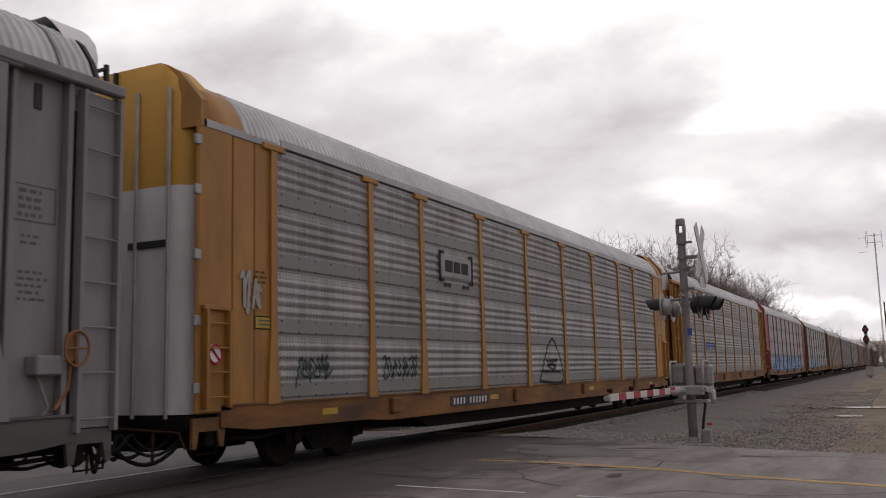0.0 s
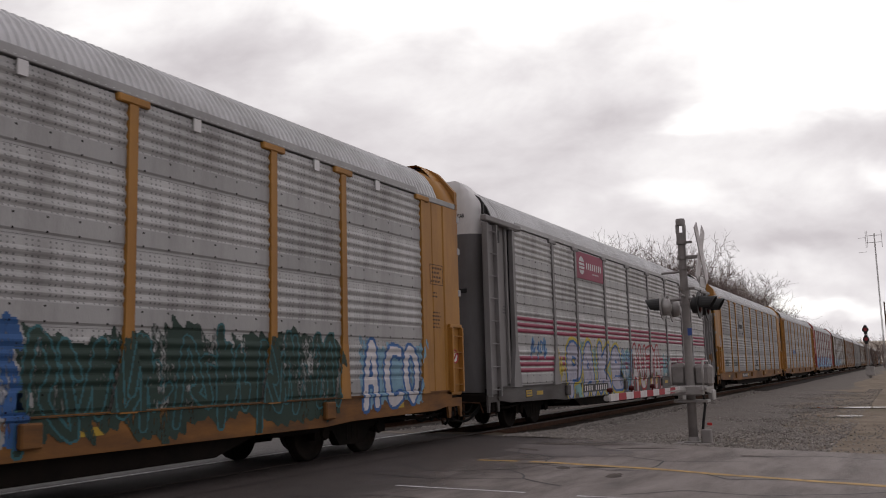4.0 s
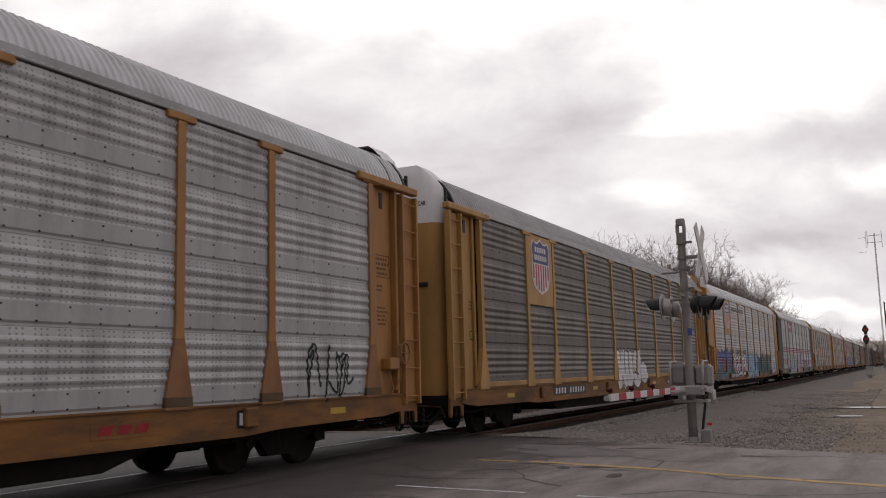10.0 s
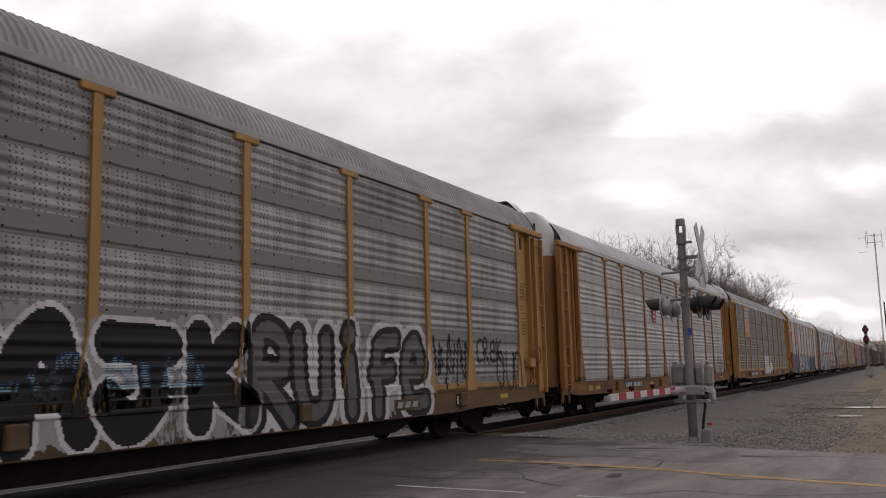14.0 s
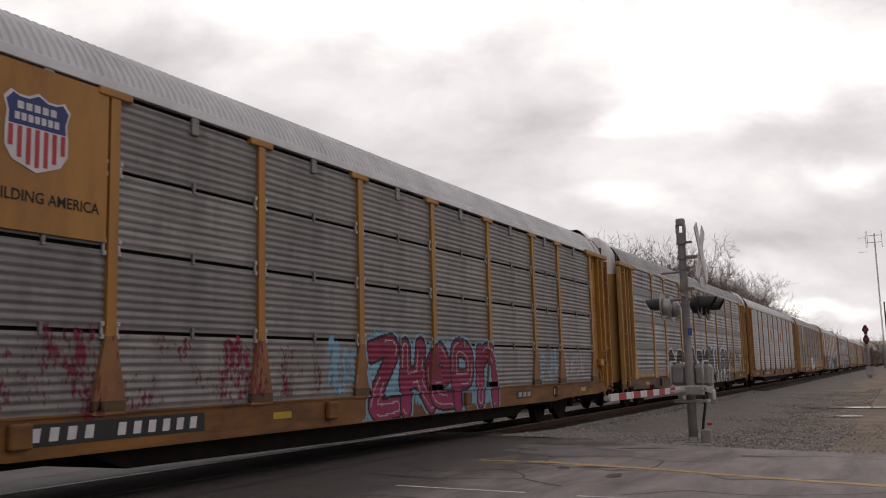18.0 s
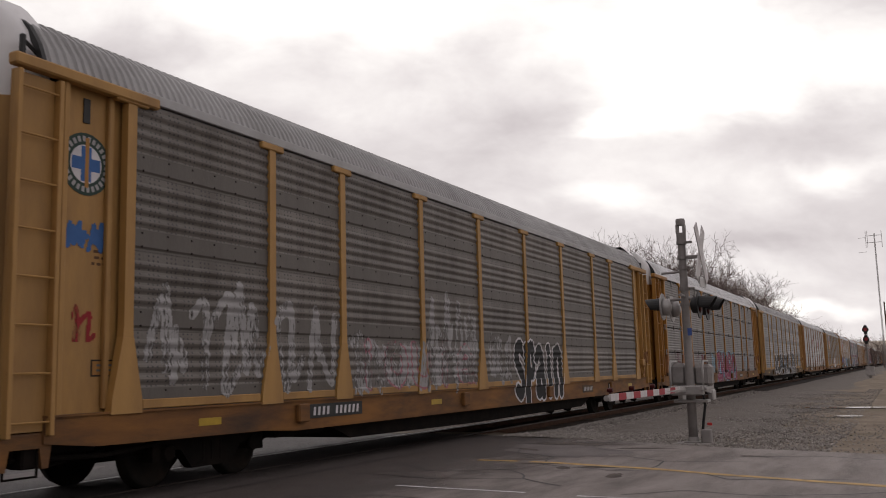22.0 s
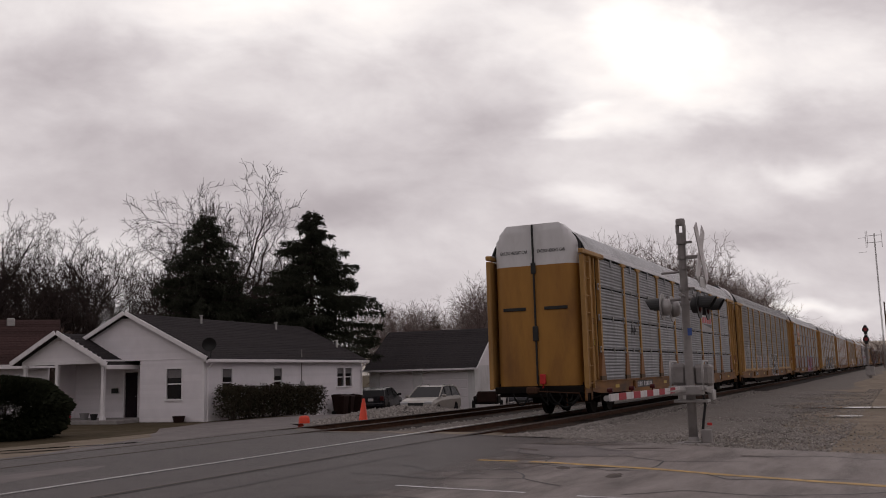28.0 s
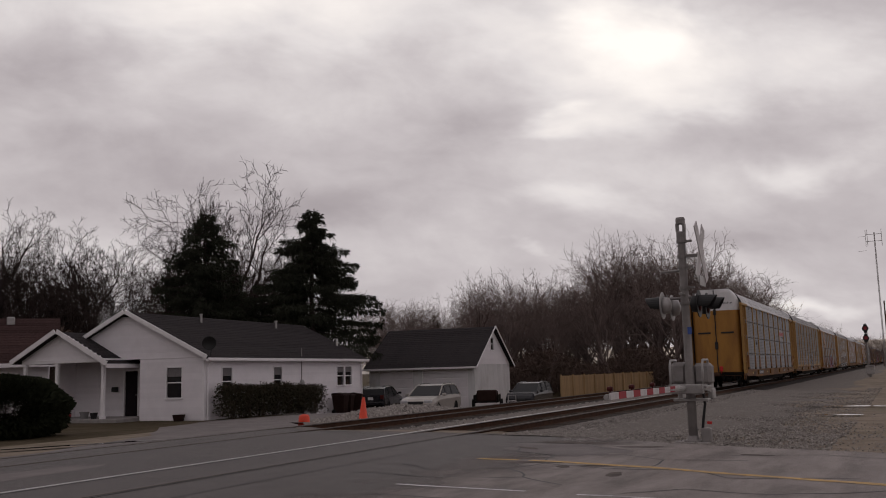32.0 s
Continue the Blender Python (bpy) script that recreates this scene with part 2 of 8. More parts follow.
LINE_Y = mat("worn_yellow_line", (0.58, 0.36, 0.11), 0.75, 0, (0.34, 0.23, 0.11), 6, 0.9, 0, 1, (0.16, 0.13, 0.11), 0.75, 2.2)
LINE_W = mat("worn_white_line", (0.7, 0.68, 0.7), 0.7, 0, (0.5, 0.48, 0.49), 6, 0.9, 0, 1, (0.16, 0.14, 0.14), 0.9, 1.5)
SIGNAL_RED = mat("lit_red_signal_lens", (0.28, 0.03, 0.035), 0.4, 0, None, 8, 0.8, emit=0.06)
LENS = mat("dark_red_lens", (0.07, 0.009, 0.009), 0.4, 0, None, 8, 0.8, spec=0.15)
REFL_RED = mat("red_reflective_sheeting", (0.36, 0.016, 0.028), 0.6, 0, (0.28, 0.016, 0.026), 6, 0.8)
REFL_WHITE = mat("white_reflective_sheeting", (0.6, 0.57, 0.575), 0.6, 0, (0.48, 0.455, 0.46), 6, 0.8)
BLUEP = mat("blue_label", (0.06, 0.12, 0.4), 0.5)
CARGOLD = mat("champagne_car_paint", (0.30, 0.275, 0.25), 0.3, 0.2, (0.34, 0.31, 0.28), 3, 0.8)
CARBLACK = mat("black_car_paint", (0.012, 0.012, 0.015), 0.2, 0.0, None, 3, 0.8)
CARDARK = mat("dark_grey_car_paint", (0.03, 0.03, 0.034), 0.22, 0.2, None, 3, 0.8)
GLASS = mat("dark_car_glass", (0.01, 0.01, 0.012), 0.25, 0, None, 3, 0.5, spec=0.12)
SCREEN = mat("sloping_windscreen_glass", (0.014, 0.014, 0.016), 0.3, 0, None, 3, 0.5, spec=0.12)
HEADLAMP = mat("headlamp_glass", (0.55, 0.55, 0.56), 0.12, 0.3)
BINP = mat("brown_bin_plastic", (0.03, 0.016, 0.014), 0.6, spec=0.06)
WINGLASS = mat("window_glass", (0.02, 0.018, 0.02), 0.08, 0, None, 3, 0.5, spec=0.3)
FLAGRED = mat("red_marker_plastic", (0.6, 0.03, 0.03), 0.4)


# ---- mesh helpers ----
class Shape:
    """Collects faces; every face carries a material index."""

    def __init__(self):
        self.v, self.f, self.m, self.k = [], [], [], 0

    def add(self, vs, fs):
        o = len(self.v)
        self.v += [tuple(p) for p in vs]
        self.f += [tuple(i + o for i in f) for f in fs]
        self.m += [self.k] * len(fs)
        return self

    def box(self, x0, x1, y0, y1, z0, z1, c=0.0):
        if c <= 0:
            vs = [(x, y, z) for x in (x0, x1) for y in (y0, y1) for z in (z0, z1)]
            return self.add(vs, [(0, 1, 3, 2), (4, 6, 7, 5), (0, 4, 5, 1), (2, 3, 7, 6), (0, 2, 6, 4), (1, 5, 7, 3)])
        c = min(c, (x1 - x0) * 0.45, (y1 - y0) * 0.45, (z1 - z0) * 0.45)
        lo, hi = (x0, y0, z0), (x1, y1, z1)
        vs, idx = [], {}
        for s in range(8):
            sg = ((s >> 2) & 1, (s >> 1) & 1, s & 1)
            for ax in range(3):
                p = [0, 0, 0]
                for a in range(3):
                    p[a] = (hi[a] if sg[a] else lo[a]) if a == ax else (hi[a] - c if sg[a] else lo[a] + c)
                idx[sg, ax] = len(vs)
                vs.append(p)
        fs = []
        for ax in range(3):
            b, d = [(1, 2), (2, 0), (0, 1)][ax]
            for e in (0, 1):
                q = []
                for u, w in ((0, 0), (1, 0), (1, 1), (0, 1)):
                    sg = [0, 0, 0]
                    sg[ax], sg[b], sg[d] = e, u, w
                    q.append(idx[tuple(sg), ax])
                fs.append(tuple(q if e else q[::-1]))
            for u in (0, 1):
                for w in (0, 1):
                    s0, s1 = [0, 0, 0], [0, 0, 0]
                    s0[b] = s1[b] = u
                    s0[d] = s1[d] = w
                    s1[ax] = 1
                    s0, s1 = tuple(s0), tuple(s1)
                    q = [idx[s0, b], idx[s1, b], idx[s1, d], idx[s0, d]]
                    fs.append(tuple(q if u != w else q[::-1]))
        for s in range(8):
            sg = ((s >> 2) & 1, (s >> 1) & 1, s & 1)
            q = [idx[sg, 0], idx[sg, 1], idx[sg, 2]]
            fs.append(tuple(q if sum(sg) % 2 else q[::-1]))
        return self.add(vs, fs)

    def tube(self, pts, rad, n=6, caps=True):
        pts = [Vector(p) for p in pts]
        vs, fs = [], []
        side = None
        for i, p in enumerate(pts):
            d = (pts[min(i + 1, len(pts) - 1)] - pts[max(i - 1, 0)]).normalized()
            if side is None:
                side = d.cross(Vector((0.3, 0.2, 1) if abs(d.z) < 0.9 else (1, 0.1, 0))).normalized()
            else:
                side = (side - d * side.dot(d)).normalized()
            w = d.cross(side)
            r = rad[i] if isinstance(rad, (list, tuple)) else rad
            for j in range(n):
                a = 2 * math.pi * j / n
                vs.append(p + side * (math.cos(a) * r) + w * (math.sin(a) * r))
        for i in range(len(pts) - 1):
            for j in range(n):
                k = (j + 1) % n
                fs.append((i * n + j, i * n + k, (i + 1) * n + k, (i + 1) * n + j))
        if caps:
            fs += [tuple(range(n))[::-1], tuple((len(pts) - 1) * n + j for j in range(n))]
        return self.add(vs, fs)

    def lathe(self, prof, c, axis="z", n=20):
        """prof: (radius, height) pairs, turned about an axis through c."""
        vs, fs = [], []
        for r, hh in prof:
            for j in range(n):
                a = 2 * math.pi * j / n
                u, w = r * math.cos(a), r * math.sin(a)
                q = {"z": (u, w, hh), "y": (u, hh, -w), "x": (hh, u, w)}[axis]
                vs.append((c[0] + q[0], c[1] + q[1], c[2] + q[2]))
        for i in range(len(prof) - 1):
            for j in range(n):
                k = (j + 1) % n
                fs.append((i * n + j, i * n + k, (i + 1) * n + k, (i + 1) * n + j))
        fs += [tuple(range(n))[::-1], tuple((len(prof) - 1) * n + j for j in range(n))]
        return self.add(vs, fs)

    def prism(self, poly, axis, a, b):
        """poly in the two other axes (in x, y, z order), pushed from a to b along the axis."""
        def p3(q, t):
            return {"x": (t, q[0], q[1]), "y": (q[0], t, q[1]), "z": (q[0], q[1], t)}[axis]
        n = len(poly)
        vs = [p3(q, a) for q in poly] + [p3(q, b) for q in poly]
        fs = [(i, (i + 1) % n, (i + 1) % n + n, i + n) for i in range(n)] + [tuple(range(n))[::-1], tuple(range(n, 2 * n))]
        return self.add(vs, fs)

    def sheet(self, prof, axis, a, b):
        """An open strip: the profile pushed from a to b."""
        def p3(q, t):
            return {"x": (t, q[0], q[1]), "y": (q[0], t, q[1]), "z": (q[0], q[1], t)}[axis]
        n = len(prof)
        vs = [p3(q, a) for q in prof] + [p3(q, b) for q in prof]
        return self.add(vs, [(i, i + 1, i + 1 + n, i + n) for i in range(n - 1)])

    def mesh(self, name, mats, smooth=False):
        me = bpy.data.meshes.new(name)
        me.from_pydata(self.v, [], self.f)
        for m in (mats if isinstance(mats, (list, tuple)) else [mats]):
            me.materials.append(m)
        if any(self.m):
            me.polygons.foreach_set("material_index", self.m)
        bm = bmesh.new()
        bm.from_mesh(me)
        bmesh.ops.recalc_face_normals(bm, faces=bm.faces)
        bm.to_mesh(me)
        bm.free()
        if smooth:
            me.polygons.foreach_set("use_smooth", [True] * len(me.polygons))
        me.update()
        return me


KEPT = {}


def cached(key, build, mats, smooth=False):
    """One mesh for all alike pieces of one material."""
    names = tuple(m.name for m in (mats if isinstance(mats, (list, tuple)) else [mats]))
    if (key, names) not in KEPT:
        KEPT[key, names] = build().mesh(key[0] if isinstance(key, tuple) else key, mats, smooth)
    return KEPT[key, names]


def part(name, me, parent, at=(0, 0, 0), label=""):
    ob = new(name, me)
    ob.parent = parent
    ob.location = at
    if label:
        tagged(ob, label)
    return ob


def thing(name, label, category, m=None, group="", kind="", data=None):
    ob = new(name, data)
    if m is not None:
        ob.matrix_basis = m
    return tagged(ob, label, category, group, kind)


def smooth01(a, b, v):
    t = min(max((v - a) / (b - a), 0), 1)
    return t * t * (3 - 2 * t)


def ground_z(x, y):
    """Level by the tracks and the road, lower towards the houses."""
    z = -0.28 * smooth01(15.8, 17.6, y) - 0.03 * smooth01(18, 26, y) - 0.2 * smooth01(17, 22, y) * smooth01(33, 43, x)
    if x > 19:
        z -= 0.14 * smooth01(19, 23, x) * smooth01(9.5, 7.5, y)
        z -= (0.2 * smooth01(36, 44, x) + 0.32 * smooth01(46, 56, x)) * smooth01(17, 22, y)
    return z


CLOUD_Z, CLOUD_AXIS = 98.6, 26.4654


# ---- the sky ahead: one sheet of cloud that drifts ----
def cloud_sheet():
    m = bpy.data.materials.new("cloud_layer")
    m.use_nodes = True
    n, l = m.node_tree.nodes, m.node_tree.links
    n.remove(n["Principled BSDF"])
    em = n.new("ShaderNodeEmission")
    l.new(em.outputs[0], n["Material Output"].inputs[0])
    tc = n.new("ShaderNodeTexCoord")

    def mth(op, a, b):
        x = n.new("ShaderNodeMath")
        x.operation = op
        for i, v in enumerate((a, b)):
            if isinstance(v, (int, float)):
                x.inputs[i].default_value = v
            else:
                l.new(v, x.inputs[i])
        return x.outputs[0]

    sx = n.new("ShaderNodeSeparateXYZ")
    turn = n.new("ShaderNodeMapping")
    turn.inputs["Rotation"].default_value = (0, 0, -radians(CLOUD_AXIS))
    l.new(tc.outputs["Object"], turn.inputs[0])
    l.new(turn.outputs[0], sx.inputs[0])
    far = mth("SQRT", mth("ADD", mth("MULTIPLY", sx.outputs[0], sx.outputs[0]), 3600.0), 0.0)
    uv = n.new("ShaderNodeCombineXYZ")
    l.new(mth("DIVIDE", sx.outputs[1], far), uv.inputs[0])
    l.new(mth("DIVIDE", CLOUD_Z, far), uv.inputs[1])

    def noise_at(scale, detail, rough, stretch, shift):
        mp = n.new("ShaderNodeMapping")
        mp.inputs["Scale"].default_value, mp.inputs["Location"].default_value = stretch, shift
        l.new(uv.outputs[0], mp.inputs[0])
        t = n.new("ShaderNodeTexNoise")
        t.inputs["Scale"].default_value, t.inputs["Detail"].default_value, t.inputs["Roughness"].default_value = scale, detail, rough
        t.inputs["Distortion"].default_value = 0.25
        l.new(mp.outputs[0], t.inputs["Vector"])
        return t

    ws = n.new("ShaderNodeVectorMath")
    ws.operation = "MULTIPLY_ADD"
    l.new(noise_at(6.0, 4.0, 0.55, (1, 2.0, 1), (4, 2, 0)).outputs["Color"], ws.inputs[0])
    ws.inputs[1].default_value, ws.inputs[2].default_value = (0.22, 0.09, 0), (-0.11, -0.045, 0)
    wa = n.new("ShaderNodeVectorMath")
    wa.operation = "ADD"
    l.new(uv.outputs[0], wa.inputs[0])
    l.new(ws.outputs[0], wa.inputs[1])

    def glow(cx, cy, rx, ry):
        """A soft bright break in the cloud round a place on the sheet, frayed by noise."""
        mp = n.new("ShaderNodeMapping")
        mp.inputs["Location"].default_value = (-cx / rx, -cy / ry, 0)
        mp.inputs["Scale"].default_value = (1 / rx, 1 / ry, 0)
        l.new(wa.outputs[0], mp.inputs[0])
        ln = n.new("ShaderNodeVectorMath")
        ln.operation = "LENGTH"
        l.new(mp.outputs[0], ln.inputs[0])
        r = n.new("ShaderNodeMapRange")
        r.interpolation_type = "SMOOTHSTEP"
        r.inputs[1].default_value, r.inputs[2].default_value, r.inputs[3].default_value, r.inputs[4].default_value = 0.0, 1.0, 1.0, 0.0
        l.new(ln.outputs["Value"], r.inputs[0])
        return r.outputs[0]

    big = noise_at(2.6, 3.0, 0.5, (1, 1.9, 1), (3.1, 7.7, 0)).outputs[0]
    fine = noise_at(6.5, 5.0, 0.55, (1, 1.8, 1), (1.3, 0, 0)).outputs[0]
    wisp = noise_at(15.0, 4.0, 0.6, (1, 1.8, 1), (0, 5, 0)).outputs[0]
    v = mth("ADD", mth("MULTIPLY", mth("SUBTRACT", big, 0.5), 0.26), mth("MULTIPLY", mth("SUBTRACT", fine, 0.5), 0.26))
    v = mth("ADD", v, mth("MULTIPLY", mth("SUBTRACT", wisp, 0.5), 0.07))
    v = mth("ADD", v, 0.535)
    high = n.new("ShaderNodeMapRange")
    high.interpolation_type = "SMOOTHSTEP"
    high.inputs[1].default_value, high.inputs[2].default_value, high.inputs[4].default_value = 0.5, 1.3, 0.08
    l.new(mth("DIVIDE", CLOUD_Z, far), high.inputs[0])
    v = mth("SUBTRACT", v, high.outputs[0])
    for cu, cv, ru, rv, k in GLOWS:
        v = mth("ADD", v, mth("MULTIPLY", glow(cu, cv, ru, rv), k))
    cr = n.new("ShaderNodeValToRGB")
    el = cr.color_ramp.elements
    el[0].position, el[0].color = 0.33, (0.38, 0.352, 0.37, 1)
    el[1].position, el[1].color = 0.86, (1.25, 1.22, 1.16, 1)
    for pos, col in ((0.45, (0.50, 0.468, 0.488, 1)), (0.55, (0.66, 0.632, 0.648, 1)), (0.66, (0.88, 0.862, 0.862, 1))):
        e = el.new(pos)
        e.color = col
    l.new(v, cr.inputs[0])
    l.new(cr.outputs[0], em.inputs[0])
    em.inputs[1].default_value = 1.12
    s = Shape()
    a, b = -2600.0, 4300.0
    s.add([(-150, a, 0), (4900, a, 0), (4900, b, 0), (-150, b, 0)], [(0, 3, 2, 1)])
    ob = thing("backdrop_clouds", "grey overcast cloud layer with bright breaks", "sky", kind="structure", data=s.mesh("backdrop_clouds", m))
    return ob


# breaks and darker bellies in the cloud: place on the sheet, size, strength
GLOWS = [(-0.340, 0.330, 0.239, 0.122, 0.28), (0.031, 0.413, 0.390, 0.090, 0.24), (0.437, 0.411, 0.264, 0.067, 0.12), (-0.246, 0.277, 0.069, 0.025, 0.10),
         (-0.232, 0.177, 0.107, 0.019, 0.08), (-0.384, 0.106, 0.106, 0.031, 0.05), (-0.394, 0.058, 0.099, 0.017, 0.20), (-0.463, 0.201, 0.062, 0.028, 0.12),
         (0.330, 0.267, 0.163, 0.044, -0.06), (0.069, 0.183, 0.187, 0.038, -0.10), (-0.239, 0.296, 0.031, 0.014, 0.08), (-0.314, 0.383, 0.107, 0.069, 0.14),
         (0.155, 0.138, 0.161, 0.031, 0.03), (-0.129, 0.134, 0.025, 0.009, 0.06), (-0.360, 0.255, 0.175, 0.038, -0.08), (-0.066, 0.269, 0.239, 0.056, -0.07),
         (0.326, 0.400, 0.207, 0.081, -0.05), (-0.540, 0.333, 0.138, 0.088, 0.10), (-0.377, 0.137, 0.163, 0.031, -0.06)]
CLOUDS = cloud_sheet()

# ---- ground ----
TRACK_Y, TRACK2_Y, GAUGE = 9.95, 14.78, 1.505


def ground():
    xs = [-400, -150, -60, -20] + [i * 1.0 for i in range(-10, 61)] + [70, 90, 120, 160, 220, 300, 450, 700, 1200, 2200, 4000]
    ys = [-3000, -1200, -400, -120, -40, -20] + [i * 1.0 for i in range(-10, 51)] + [60, 80, 120, 200, 400, 900, 2000, 4000]
    s = Shape()
    vs = []
    for y in ys:
        for x in xs:
            z = ground_z(x, y) - 0.06
            if 18 < x < 60 and -8 < y < 8:
                z += 0.05 * noise.noise((x * 0.4, y * 0.4, 0))
            z -= 0.5 * smooth01(21.0, 22.5, x) * smooth01(6.9, 7.9, y) * smooth01(17.4, 16.6, y)
            vs.append((x, y, z))
    w = len(xs)
    s.add(vs, [(j * w + i, j * w + i + 1, (j + 1) * w + i + 1, (j + 1) * w + i) for j in range(len(ys) - 1) for i in range(w - 1)])
    for q, (f) in enumerate(s.f):
        c = [sum(s.v[i][k] for i in f) / 4 for k in (0, 1)]
        s.m[q] = 1 if c[1] > 23 or c[0] < -12 else 0
    thing("ground", "muddy gravel verge and brown winter grass", "ground", kind="structure", data=s.mesh("ground", [DIRT, GRASS], True))


ROAD_EDGE = [(-40, 4.0), (-12, 11.5), (0.4, 16.0), (2.85, 16.8), (5, 18.0), (6.8, 19.2), (9, 19.9), (12.5, 20.3), (14.4, 20.6), (15.2, 21.2), (16.5, 24)]


def road_edge(y):
    return float(np.interp(y, [p[0] for p in ROAD_EDGE], [p[1] for p in ROAD_EDGE])) + 0.10 * noise.noise((0, y * 1.3, 2)) + 0.05 * noise.noise((0, y * 4, 5))


def road():
    s = Shape()
    ys = [-40, -20, -12] + [i * 0.25 - 8 for i in range(0, 99)]
    xs = [0, 0.2, 0.4, 0.6, 0.75, 0.85, 0.93, 0.98, 1.0]
    for a, b in zip(ys[:-1], ys[1:]):
        for i in range(len(xs) - 1):
            q = []
            for y, f in ((a, xs[i]), (a, xs[i + 1]), (b, xs[i + 1]), (b, xs[i])):
                x0, x1 = -60, road_edge(y)
                x = x0 + (x1 - x0) * f
                q.append((x, y, ground_z(x, y) - 0.012 - (0.03 if f == 1.0 else 0)))
            s.add(q, [(0, 1, 2, 3)])
    thing("road", "worn grey asphalt road over the crossing", "road", kind="structure", data=s.mesh("road", ASPHALT))
    # lighter older surface of the through road, ending where the train's shade is painted
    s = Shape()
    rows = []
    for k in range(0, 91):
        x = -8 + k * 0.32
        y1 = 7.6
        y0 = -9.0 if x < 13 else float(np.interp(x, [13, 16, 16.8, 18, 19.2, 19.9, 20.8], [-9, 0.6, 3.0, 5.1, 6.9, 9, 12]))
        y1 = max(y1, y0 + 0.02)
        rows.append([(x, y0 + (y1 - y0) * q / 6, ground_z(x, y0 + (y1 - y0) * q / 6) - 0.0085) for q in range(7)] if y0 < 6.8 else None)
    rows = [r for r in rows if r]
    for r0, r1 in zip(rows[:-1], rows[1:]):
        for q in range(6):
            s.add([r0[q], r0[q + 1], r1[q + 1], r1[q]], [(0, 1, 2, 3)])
    thing("old_road_surface", "lighter older asphalt that fades out along the train's shadow edge", "road", kind="structure", data=s.mesh("old_road_surface", OLD_ROAD))
    # the lane along the houses
    s = Shape()
    xs = [-60, -20] + [i * 1.0 for i in range(0, 49)]
    rows = []
    for x in xs:
        y0 = 16.3 + 0.25 * noise.noise((x * 0.7, 0, 3)) + (0 if x < 20 else min((x - 20) * 0.15, 1.2))
        y1 = float(np.interp(x, [-60, 10, 16, 22, 26, 30, 36, 42, 48], [17.6, 18.2, 19.4, 21.5, 24.8, 25.9, 25.2, 25.0, 27.5])) + 0.3 * noise.noise((x * 0.8, 3, 1))
        rows.append([(x, y0 + (y1 - y0) * k / 8, ground_z(x, y0 + (y1 - y0) * k / 8) - 0.008 - (0.04 if k in (0, 8) else 0)) for k in range(9)])
    for r0, r1 in zip(rows[:-1], rows[1:]):
        for k in range(8):
            s.add([r0[k], r1[k], r1[k + 1], r0[k + 1]], [(0, 1, 2, 3)])
    thing("lane", "patched grey asphalt lane beside the houses", "road", kind="structure", data=s.mesh("lane", ASPH2))


def strip(name, label, pts, width, material, z=0.004, ragged=0.0):
    """A painted line or a seam lying on the road."""
    s = Shape()
    pts = [Vector((p[0], p[1], 0)) for p in pts]
    fine = []
    for a, b in zip(pts[:-1], pts[1:]):
        n = max(1, int((b - a).length / 0.25))
        fine += [a.lerp(b, i / n) for i in range(n)]
    fine.append(pts[-1])
    vs = []
    for i, p in enumerate(fine):
        d = (fine[min(i + 1, len(fine) - 1)] - fine[max(i - 1, 0)]).normalized()
        sd = Vector((-d.y, d.x, 0))
        p = p + sd * ragged * noise.noise((p.x * 1.1, p.y * 1.1, 8))
        for k in (-1, 1):
            q = p + sd * (k * width / 2 * (1 + (0.35 * noise.noise((p.x * 3, p.y * 3, k)) if ragged else 0)))
            vs.append((q.x, q.y, ground_z(q.x, q.y) - 0.008 + z))
    s.add(vs, [(2 * i, 2 * i + 1, 2 * i + 3, 2 * i + 2) for i in range(len(fine) - 1)])
    return thing(name, label, "road marking", kind="structure", data=s.mesh(name, material))


# ---- tracks ----
def rail_profile(y, top=True):
    if top:
        return [(y - 0.036, -0.03), (y - 0.036, -0.004), (y - 0.028, 0.0), (y + 0.028, 0.0), (y + 0.036, -0.004), (y + 0.036, -0.03)]
    return [(y - 0.036, -0.0302), (y + 0.036, -0.0302), (y + 0.01, -0.05), (y + 0.01, -0.145), (y + 0.07, -0.16), (y + 0.07, -0.17),
            (y - 0.07, -0.17), (y - 0.07, -0.16), (y - 0.01, -0.145), (y - 0.01, -0.05)]


def track(yc, head):
    t = thing("railway_track", "steel rails on dark timber ties", "railway track", kind="structure")
    for k in (-1, 1):
        y = yc + k * GAUGE / 2
        r = part("rail", Shape().prism(rail_profile(y, False), "x", -150, 900).mesh("rail", RUST), t)
        part("rail_head", Shape().prism(rail_profile(y), "x", -150, 900).mesh("rail_head", head[k > 0]), r)
    me = cached("tie", lambda: Shape().box(-0.11, 0.11, -1.3, 1.3, -0.18, 0, 0.012), TIE)
    for i in range(90):
        x = 20.6 + i * 0.5
        part("tie", me, t, (x, yc + random.uniform(-0.03, 0.03), -0.155 + random.uniform(-0.006, 0.004)))
    s = Shape()
    for i in range(500):
        x = 20.6 + (90 + i) * 0.5
        s.box(x - 0.11, x + 0.11, yc - 1.3, yc + 1.3, -0.35, -0.171)
    far = part("far_ties", s.mesh("far_ties", TIE), t)
    tagged(far, kind="stuff")


